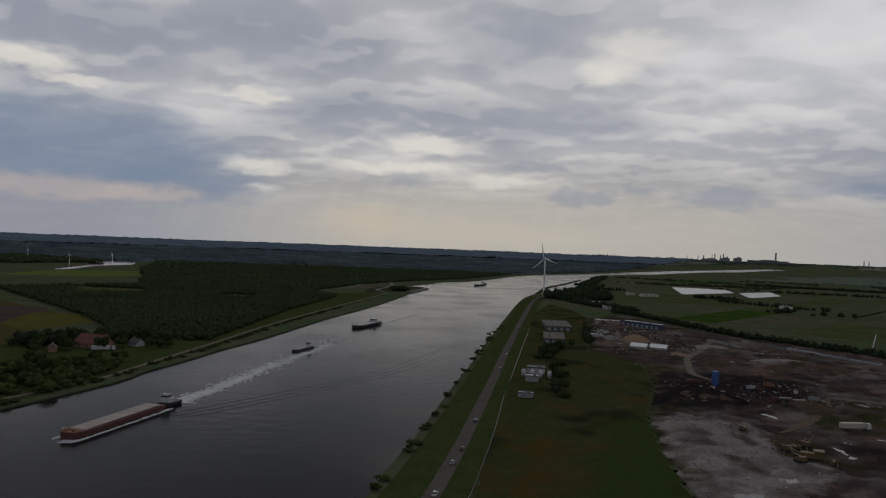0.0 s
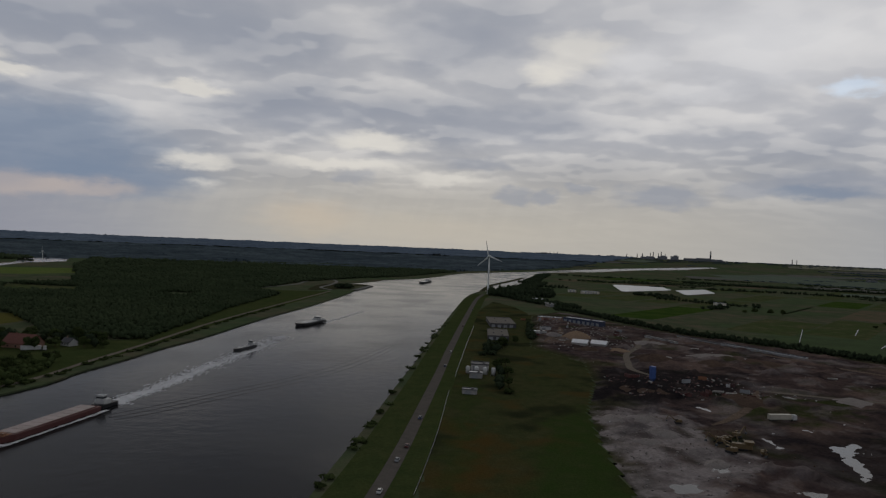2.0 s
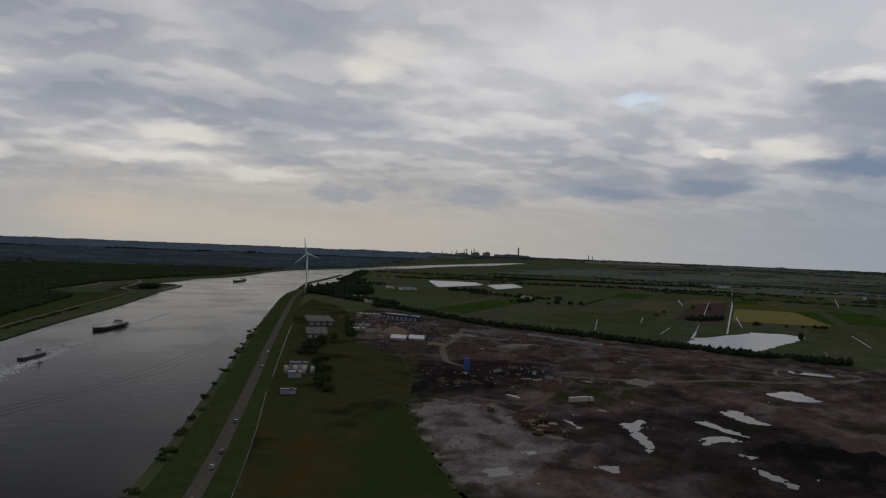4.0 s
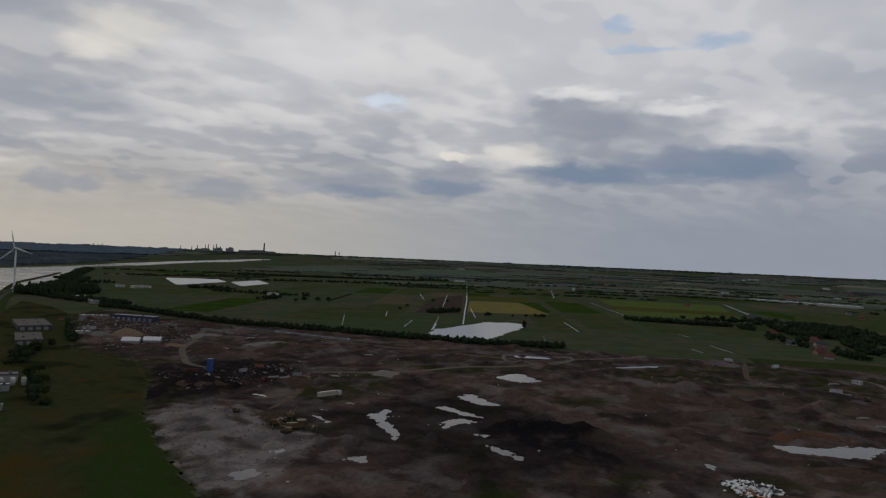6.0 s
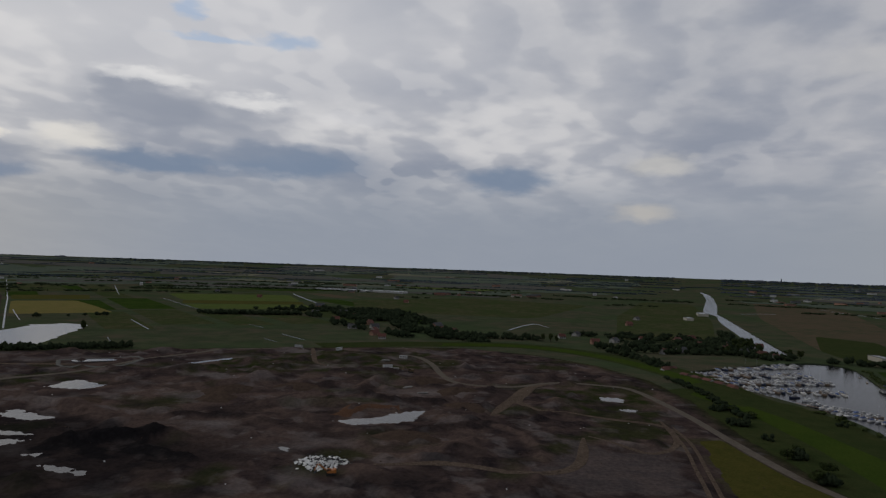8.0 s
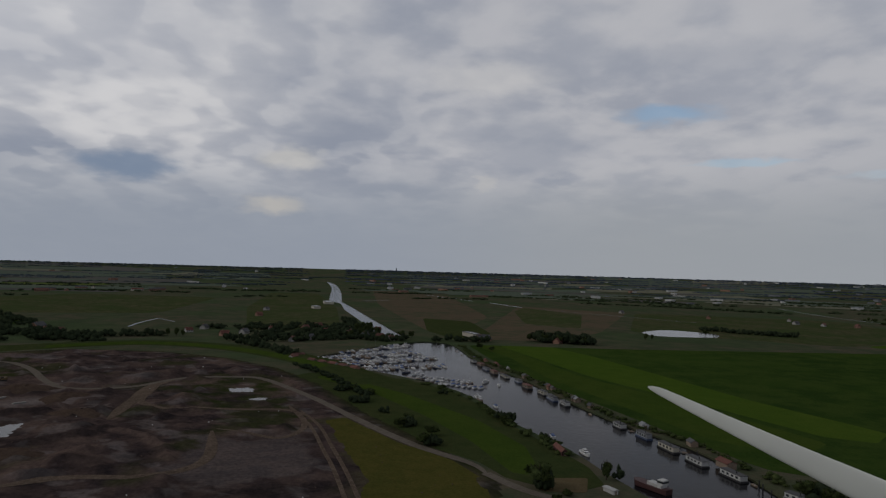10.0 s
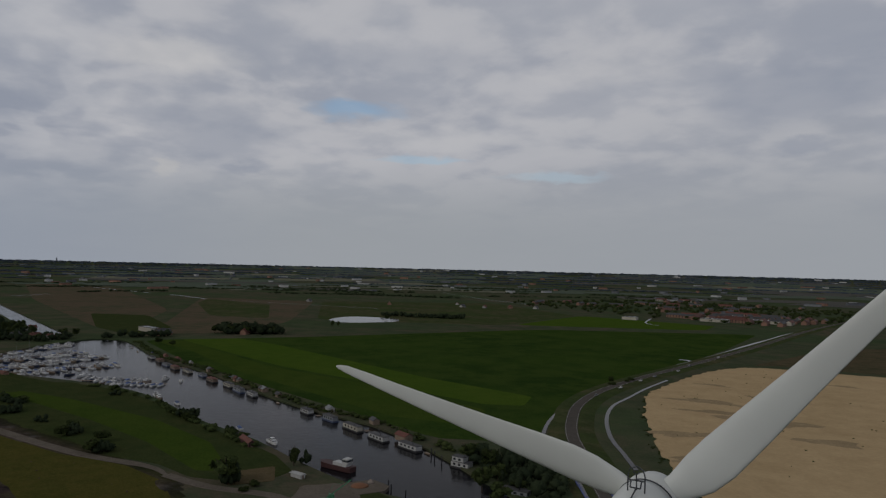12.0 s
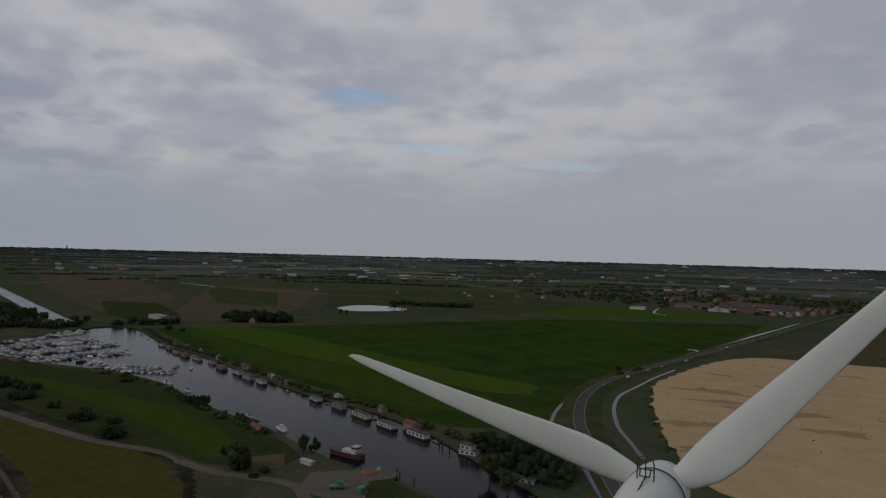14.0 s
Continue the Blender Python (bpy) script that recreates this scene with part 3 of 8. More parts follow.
# ---- the dump: bare soil with heaps, rubble and puddles ----
DUMP = [(98, 250), (108, 329), (121, 397), (150, 480), (168, 570), (141, 655), (170, 800), (205, 960), (262, 1040), (330, 830), (412, 703), (470, 600), (522, 538), (575, 470),
        (640, 390), (715, 290), (765, 200), (745, 110), (695, 45), (625, -2), (540, -35), (430, -58), (345, -82), (285, -96), (200, -70), (130, 10), (100, 120)]
RUBBLE = [(119, 394), (130, 402), (157, 388), (172, 366), (158, 332), (176, 301), (148, 268), (128, 255), (110, 240), (96, 262), (106, 329)]
BLACK = [(258, 269), (284, 279), (306, 274), (308, 241), (289, 236), (275, 197), (263, 193), (258, 225), (256, 250)]
BLACK_2 = [(172, 546), (218, 553), (281, 529), (237, 455), (190, 425), (135, 408), (142, 456)]
TAN = [(345, 360), (322, 285), (286, 210), (280, 178), (305, 195), (342, 258), (365, 320)]
OLIVE = [(425, -44), (360, -64), (300, -90), (262, -86), (205, -66), (170, -30), (190, -10), (250, -30), (290, -38), (357, -34), (420, -28)]
GREEN = [
    [(233, 444), (286, 474), (306, 416), (275, 384), (227, 375), (200, 394)],
    [(203, 390), (254, 459), (308, 458), (298, 412), (252, 376), (213, 370)], [(560, 372), (660, 310), (690, 220), (600, 165), (540, 230), (470, 330)], [(600, 48), (560, -2), (440, -18), (445, 40), (520, 70)],
    [(150, 180), (185, 205), (215, 190), (180, 160)], [(330, 480), (420, 440), (450, 400), (360, 410)], [(215, 250), (235, 235), (205, 222)],
]
PUDDLES = [
    [(223, 331), (243, 339), (237, 326), (228, 320), (214, 284), (203, 277), (216, 311)], [(304, 350), (319, 348), (311, 311), (298, 320)], [(271, 335), (280, 326), (278, 288), (271, 302)],
    [(246, 296), (266, 299), (270, 286), (242, 286)], [(241, 257), (240, 224), (234, 217), (232, 234)], [(380, 393), (415, 396), (403, 360), (380, 363)], [(149, 302), (156, 300), (151, 288), (143, 290)], [(208, 366), (212, 352), (206, 350)],
    [(371, 173), (392, 151), (412, 144), (423, 131), (389, 129), (375, 143), (364, 157)], [(162, 268), (178, 264), (172, 253)], [(196, 351), (201, 327), (193, 325)],
    [(307, 180), (309, 162), (301, 163)], [(520, 381), (568, 368), (560, 360), (515, 374)], [(114, 272), (133, 276), (127, 265), (114, 260)], [(524, 34), (529, 16), (507, 12), (508, 28)],
    [(484, 19), (488, 4), (478, 3), (477, 16)], [(228, 366), (236, 364), (233, 356)], [(248, 268), (254, 262), (246, 256)], [(192, 420), (200, 404), (194, 400)],
]
PLOT = [(365, 32), (377, -12), (335, -20), (304, -18), (285, 30), (320, 45)]
TERRACE = [(404, 27), (380, -13), (369, -10), (378, 29)]
LAWN = [(447, 29), (441, -12), (385, -13), (399, 9), (409, 26)]
BASIN = [(477, 477), (520, 432), (482, 411), (448, 441)]
GX, GY, GS = 80.0, -110.0, 2.0
gx, gy = np.meshgrid(GX + GS * np.arange(356), GY + GS * np.arange(581), indexing="ij")
dump_in = inside_many(gx, gy, DUMP)
rim_d = edge_distance(gx, gy, DUMP)
relief = 0.75 + 0.55 * fnoise(gx, gy, 0.012, 1) + 0.35 * fnoise(gx, gy, 0.05, 2)
relief += 1.3 * np.maximum(0, fnoise(gx, gy, 0.009, 6) - 0.25)
heap_tones = []
rng = np.random.RandomState(4)
for _ in range(230):
    hx, hy, hr, hh = rng.uniform(110, 700), rng.uniform(-20, 850), rng.uniform(5, 15), rng.uniform(0.9, 4.4)
    a, k = rng.uniform(0, 3.14), rng.uniform(0.45, 1)
    u, w = (gx - hx) * math.cos(a) + (gy - hy) * math.sin(a), -(gx - hx) * math.sin(a) + (gy - hy) * math.cos(a)
    lump = np.exp(-((u / hr) ** 2 + (w / (hr * k)) ** 2))
    relief += hh * lump
    heap_tones.append((lump, hx, rng.rand()))
for _ in range(420):
    hx, hy, hr = rng.uniform(110, 700), rng.uniform(-20, 700), rng.uniform(3.5, 9)
    hh, stretch_by, a = hr * rng.uniform(0.18, 0.42), rng.uniform(0.5, 1), rng.uniform(0, 3.14)
    i0, i1, j0, j1 = (int((hx - 12 - GX) / GS), int((hx + 14 - GX) / GS), int((hy - 12 - GY) / GS), int((hy + 14 - GY) / GS))
    part_x, part_y = gx[max(i0, 0):i1, max(j0, 0):j1], gy[max(i0, 0):i1, max(j0, 0):j1]
    u, w = (part_x - hx) * math.cos(a) + (part_y - hy) * math.sin(a), -(part_x - hx) * math.sin(a) + (part_y - hy) * math.cos(a)
    cone = np.maximum(0, 1 - np.sqrt((u / hr) ** 2 + (w / (hr * stretch_by)) ** 2 + 0.01))
    relief[max(i0, 0):i1, max(j0, 0):j1] += hh * cone
    lump = np.zeros_like(gx)
    lump[max(i0, 0):i1, max(j0, 0):j1] = np.clip(2.2 * cone, 0, 1)
    if rng.rand() < 0.45:
        heap_tones.append((lump, hx, rng.rand()))
BANKS = (
    ([(341, 401), (339, 358), (327, 300), (301, 229)], 13, 3.2, "tan"), ([(448, 183), (441, 160), (449, 130)], 7, 3.0, "dark"), ([(474, 83), (458, 71), (454, 58)], 5, 2.2, "tan"), ([(383, 28), (378, 13), (370, 0)], 5, 1.6, "tan"),
    ([(435, 112), (452, 100)], 8, 2.6, "dark"), ([(390, 78), (369, 57), (339, 45)], 6, 2.2, "tan"), ([(483, 198), (521, 197), (506, 174)], 10, 3.6, "tan"), ([(342, 257), (350, 222)], 6, 2.4, "dark"), ([(273, 225), (273, 211), (269, 194)], 5, 2.2, "black"),
    ([(253, 261), (268, 266), (284, 255), (297, 236)], 9, 5.2, "black"), ([(134, 434), (158, 462), (176, 458), (190, 440)], 11, 3.6, "black"), ([(208, 561), (222, 556), (242, 562)], 10, 3.6, "tan"), ([(287, 604), (305, 606), (322, 612)], 9, 2.8, "tan"), ([(190, 400), (214, 408), (236, 402)], 10, 3.0, "tan"),
    ([(390, 230), (404, 210), (410, 190)], 8, 3.2, "tan"), ([(362, 120), (380, 104), (384, 88)], 7, 2.4, "dark"), ([(430, 300), (455, 285), (480, 280)], 10, 2.6, "tan"), ([(540, 250), (560, 225), (556, 200)], 8, 2.4, "dark"),
)
bank_tones = []
for pts, wide, high, tone in BANKS:
    line = [(v.x, v.y) for v in curve(pts, 6)]
    d = edge_distance(gx + 1.6 * fnoise(gx, gy, 0.05, 51, 2), gy + 1.6 * fnoise(gx, gy, 0.05, 52, 2), line + line[::-1][1:-1])
    k = np.clip(1 - d / wide, 0, 1)
    relief += high * (0.75 * k + 0.25 * k * k) * (1 + 0.15 * fnoise(gx, gy, 0.06, 53, 2))
    bank_tones.append((np.clip(2.4 * k, 0, 1), tone))
rub = inside_many(gx + 3 * fnoise(gx, gy, 0.06, 3), gy + 3 * fnoise(gx, gy, 0.06, 4), RUBBLE)
relief += np.where(rub, 0.5 + 0.7 * np.abs(fnoise(gx, gy, 0.05, 7)), 0)
relief = np.maximum(relief, 0.35)
flat = np.clip(0.5 + edge_distance(gx, gy, PLOT) * np.where(inside_many(gx, gy, PLOT), 1, -1) / 8, 0, 1)
relief = relief * (1 - flat) + 0.5 * flat
for p in PUDDLES:
    wob = 1.7 * fnoise(gx, gy, 0.05, 8) + 1.3 * fnoise(gx, gy, 0.16, 9, 2)
    d = edge_distance(gx, gy, p) * np.where(inside_many(gx, gy, p), -1, 1) + wob
    relief = np.where(d < 14, np.minimum(relief, np.clip(0.18 + 0.09 * d, -0.45, 9)), relief)
TRACKS = (
    ([(296, -94), (314, -91), (354, -69), (424, -45), (492, -23), (563, 8), (575, 32), (570, 68), (533, 99), (528, 137), (561, 162), (620, 190), (664, 220), (667, 242)], 6, "track"),
    ([(424, 90), (480, 88), (531, 86), (561, 73)], 8, "mud"), ([(457, 49), (453, 63), (470, 79), (490, 84), (534, 81)], 6, "mud"), ([(457, 49), (446, 20), (442, -8), (420, -22)], 5, "mud"),
    ([(394, 29), (386, 16), (370, -3), (384, -15), (411, -18), (455, -10)], 4, "mud"), ([(440, -12), (396, -21), (345, -25), (300, -28), (220, -30)], 2.4, "mud"), ([(440, -17), (396, -26), (345, -30), (300, -33), (220, -36)], 2.4, "mud"),
    ([(296, 117), (311, 83), (309, 56), (318, 36), (341, 28), (389, 31)], 6, "mud"), ([(672, 338), (617, 404), (577, 411), (517, 423), (437, 420), (387, 438), (330, 440), (262, 470)], 6, "track"), ([(672, 338), (600, 300), (577, 286), (561, 268)], 5, "mud"),
    ([(300, 770), (262, 700), (248, 669), (222, 625), (206, 576), (198, 541), (208, 508)], 6, "track"), ([(210, 830), (196, 770), (172, 720), (160, 690)], 6, "mud"), ([(330, 770), (350, 690), (386, 600), (430, 520), (470, 440)], 7, "mud"), ([(262, 470), (230, 420), (200, 385), (180, 368)], 6, "mud"),
)
for pts, w, _ in TRACKS:
    there_and_back = [(v.x, v.y) for v in curve(pts, 15)]
    d = edge_distance(gx, gy, there_and_back + there_and_back[::-1][1:-1])
    k = np.clip((w * 0.5 + 5 - d) / 5, 0, 1)
    relief = relief * (1 - k) + (0.45 + 0.25 * fnoise(gx, gy, 0.006, 41, 1)) * k
k = np.clip(0.5 + edge_distance(gx, gy, OLIVE) * np.where(inside_many(gx, gy, OLIVE), 1, -1) / 6, 0, 1)
relief = relief * (1 - k) + 0.22 * k
relief *= np.clip(rim_d / 14, 0.02, 1)
relief = np.where(dump_in, relief, 0.0)


def dump_z(x, y):
    i, j = (x - GX) / GS, (y - GY) / GS
    if not (0 <= i < 354 and 0 <= j < 579):
        return 0.0
    a, b = int(i), int(j)
    u, w = i - a, j - b
    return float((relief[a, b] * (1 - u) + relief[a + 1, b] * u) * (1 - w) + (relief[a, b + 1] * (1 - u) + relief[a + 1, b + 1] * u) * w)


def soil_material():
    m = material("bare_soil", ((0.046, 0.034, 0.034), (0.027, 0.022, 0.024), (0.077, 0.055, 0.049)), (0.013, 0.07, 0.45), spread=(0.40, 0.60), grain=0.7, bump=1.0, bump_size=0.7)
    t = m.node_tree
    hsv = next(n for n in t.nodes if n.type == "HUE_SAT")
    col = hsv.inputs["Color"].links[0].from_socket
    at = t.nodes.new("ShaderNodeAttribute")
    at.attribute_name = "cover"
    sep = t.nodes.new("ShaderNodeSeparateColor")
    t.links.new(at.outputs["Color"], sep.inputs[0])
    for k, c in ((0, (0.20, 0.178, 0.174)), (1, (0.030, 0.037, 0.013)), (2, (0.014, 0.013, 0.014))):
        mix = t.nodes.new("ShaderNodeMix")
        mix.data_type = "RGBA"
        t.links.new(sep.outputs[k], mix.inputs[0])
        if k == 0:
            first_mix, sep_in = mix, col
        t.links.new(col, mix.inputs[6])
        mix.inputs[7].default_value = (*c, 1)
        col = mix.outputs[2]
    mix = t.nodes.new("ShaderNodeMix")
    mix.data_type = "RGBA"
    t.links.new(at.outputs["Alpha"], mix.inputs[0])
    t.links.new(sep_in, mix.inputs[6])
    mix.inputs[7].default_value = (0.124, 0.088, 0.074, 1)
    for link in list(first_mix.inputs[6].links):
        t.links.remove(link)
    t.links.new(mix.outputs[2], first_mix.inputs[6])
    t.links.new(col, hsv.inputs["Color"])
    return m


def build_dump():
    index = -np.ones(gx.shape, int)
    near = dump_in | (rim_d < GS * 1.2)
    index[near] = np.arange(near.sum())
    verts = np.stack([gx[near], gy[near], relief[near]], 1)
    ok = near[:-1, :-1] & near[1:, :-1] & near[1:, 1:] & near[:-1, 1:]
    faces = np.stack([index[:-1, :-1][ok], index[1:, :-1][ok], index[1:, 1:][ok], index[:-1, 1:][ok]], 1)
    ob = mesh("dump_ground", verts.tolist(), faces.tolist(), soil_material(), smooth=True)
    x, y = gx[near], gy[near]
    wx, wy = x + 7 * fnoise(x, y, 0.03, 11), y + 7 * fnoise(x, y, 0.03, 12)

    def amount(poly, soft):
        d = edge_distance(wx, wy, poly) * np.where(inside_many(wx, wy, poly), 1, -1)
        return np.clip(0.5 + d / soft, 0, 1)

    grey = amount(RUBBLE, 6) * np.clip(0.8 + 0.5 * fnoise(x, y, 0.03, 13), 0.2, 1)
    grey = np.maximum(grey, 0.55 * np.clip(fnoise(x, y, 0.010, 14) - 0.35, 0, 1) * (y > 120))
    green = np.zeros_like(grey)
    for poly in GREEN:
        green = np.maximum(green, amount(poly, 14) * np.clip(0.55 + 0.6 * fnoise(x, y, 0.03, 15), 0, 1))
    green = np.maximum(green, np.clip(0.9 - rim_d[near] / 16, 0, 1))
    green = np.maximum(green, 0.7 * np.clip(1.6 * fnoise(x, y, 0.008, 16) - 0.75, 0, 1))
    dark = np.maximum(amount(BLACK, 10), 0.85 * amount(BLACK_2, 16)) * np.clip(1.05 + 0.4 * fnoise(x, y, 0.04, 17), 0, 1)
    dark = np.maximum(dark, 0.5 * np.clip(fnoise(x, y, 0.014, 18) - 0.4, 0, 1))
    dark = np.maximum(dark, 0.68 * amount([(195, 345), (300, 362), (330, 290), (290, 180), (205, 195), (185, 290)], 34))
    green = np.maximum(green, 0.58 * amount(OLIVE, 8))
    tan = np.maximum(amount(TAN, 22), np.clip(1.5 * fnoise(x, y, 0.007, 19) - 0.35, 0, 1)) * (1 - dark)
    for k, tone in bank_tones:
        k = np.clip(k[near] + 0.18 * fnoise(x, y, 0.06, 54, 2) * (k[near] > 0), 0, 1)
        if tone == "tan":
            tan, dark = np.maximum(tan, 0.9 * k), dark * (1 - 0.8 * k)
        else:
            dark, tan, green = np.maximum(dark, (0.95 if tone == "black" else 0.55) * k), tan * (1 - k), green * (1 - k)
    ragged_by = 0.25 * fnoise(x, y, 0.06, 20) - 0.25
    for lump, hx, tone in heap_tones:
        spot = np.clip(1.6 * lump[near] + ragged_by, 0, 1)
        if tone < (0.62 if hx > 320 else 0.25):
            tan = np.maximum(tan, spot * (0.5 + tone))
        elif tone > (0.85 if hx > 320 else 0.55):
            dark = np.maximum(dark, 0.5 * spot)
        else:
            grey = np.maximum(grey, 0.4 * spot)
    east = amount([(330, 380), (400, 395), (560, 320), (620, 200), (520, 110), (430, 100), (330, 140), (300, 190), (325, 290)], 60)
    tan = np.maximum(tan, east * np.clip(0.40 + 0.5 * fnoise(x, y, 0.02, 21), 0, 0.95) * (1 - dark))
    tan = np.maximum(tan, 0.55 * np.clip(3.5 * (fnoise(x, y, 0.022, 22) - 0.42), 0, 1))
    grey = np.maximum(grey, 0.32 * np.clip(4 * (fnoise(x, y, 0.026, 23) - 0.55), 0, 1))
    dark = np.maximum(dark, 0.38 * np.clip(3.5 * (fnoise(x, y, 0.014, 24) - 0.45), 0, 1) * (1 - amount(RUBBLE, 6))) * (1 - amount(OLIVE, 8))
    plot = amount(PLOT, 6)
    grey, dark, tan = grey * (1 - plot) + 0.22 * plot, dark * (1 - 0.7 * plot), tan * (1 - plot)
    tan = np.maximum(tan, 0.9 * amount(TERRACE, 6))
    green = np.maximum(green, 0.8 * amount(LAWN, 8)) * (1 - plot)
    tan = np.maximum(tan, amount(OLIVE, 8))
    att = ob.data.color_attributes.new("cover", "FLOAT_COLOR", "POINT")
    att.data.foreach_set("color", np.stack([grey, green * (1 - grey), dark, 0.7 * tan], 1).astype("f").ravel())
    tagged(ob, "bare brown dump soil with heaps, rubble and ruts", "bare ground", "", "structure")


build_dump()
for p in PUDDLES:
    cx, cy = sum(q[0] for q in p) / len(p), sum(q[1] for q in p) / len(p)
    grown = [(cx + (x - cx) * 1.25 + (5 if x > cx else -5), cy + (y - cy) * 1.25 + (5 if y > cy else -5)) for x, y in p]
    patch("puddle", grown, M["pond"], 0.10, 6, "shallow grey puddle on bare soil", "puddle", "structure", 0.05)
ribbon("basin_rim", BASIN + BASIN[:1], [(-2.4, -0.6), (-1.2, 0.5), (1.2, 0.5), (2.4, -0.6)], M["paving"], 4, drape=dump_z, label="low pale bank round a settling basin", category="bank")
patch("basin_water", [(478, 466), (502, 440), (494, 430), (470, 455)], M["pond"], 1.5, 6, "shallow settling basin with pale water", "puddle", "structure", 2.0)

# ---- fields ----
M["olive"] = material("olive_stubble", ((0.072, 0.070, 0.020), (0.060, 0.064, 0.018), (0.086, 0.078, 0.026)), (0.010, 0.05, 0.6), bump=0.3)
M["mid_green"] = material("mid_green_grass", ((0.043, 0.07, 0.012), (0.052, 0.073, 0.015), (0.034, 0.058, 0.011)), (0.010, 0.05, 0.6), bump=0.3)
M["grass_deep"] = material("deep_green_grass", ((0.04, 0.054, 0.019), (0.052, 0.058, 0.023), (0.03, 0.044, 0.016)), (0.02, 0.09, 0.7), bump=0.5)
M["olive_grass"] = material("olive_grass", ((0.068, 0.066, 0.017), (0.052, 0.058, 0.015), (0.084, 0.073, 0.021)), (0.03, 0.14, 0.8), bump=0.5)
M["worn_scrub"] = material("waste_ground", ((0.072, 0.062, 0.036), (0.050, 0.052, 0.028), (0.110, 0.086, 0.054)), (0.012, 0.06, 0.5), bump=0.4)
M["worn"] = material("worn_grass", ((0.105, 0.080, 0.045), (0.060, 0.058, 0.024), (0.13, 0.10, 0.062)), (0.05, 0.2, 0.9), bump=0.4)
patch("pond", [(515, 646), (564, 688), (633, 711), (680, 728), (697, 740), (735, 722), (733, 685), (664, 641), (630, 626), (599, 605), (551, 580), (518, 596)], M["pond"], 0.10, 10, "pale pond among meadows", "pond", "structure", 0.5, 0.6, "", 5.0)
patch("pond", [(1000, -555), (1052, -631), (978, -680), (912, -640), (933, -545)], M["pond"], 0.25, 10, "small pale pond behind trees", "pond", "structure")
patch("pond", [(-637, 2802), (-560, 2740), (-473, 2425), (-565, 2560)], M["pond"], 0.10, 10, "small shining lake among woods", "lake", "structure")
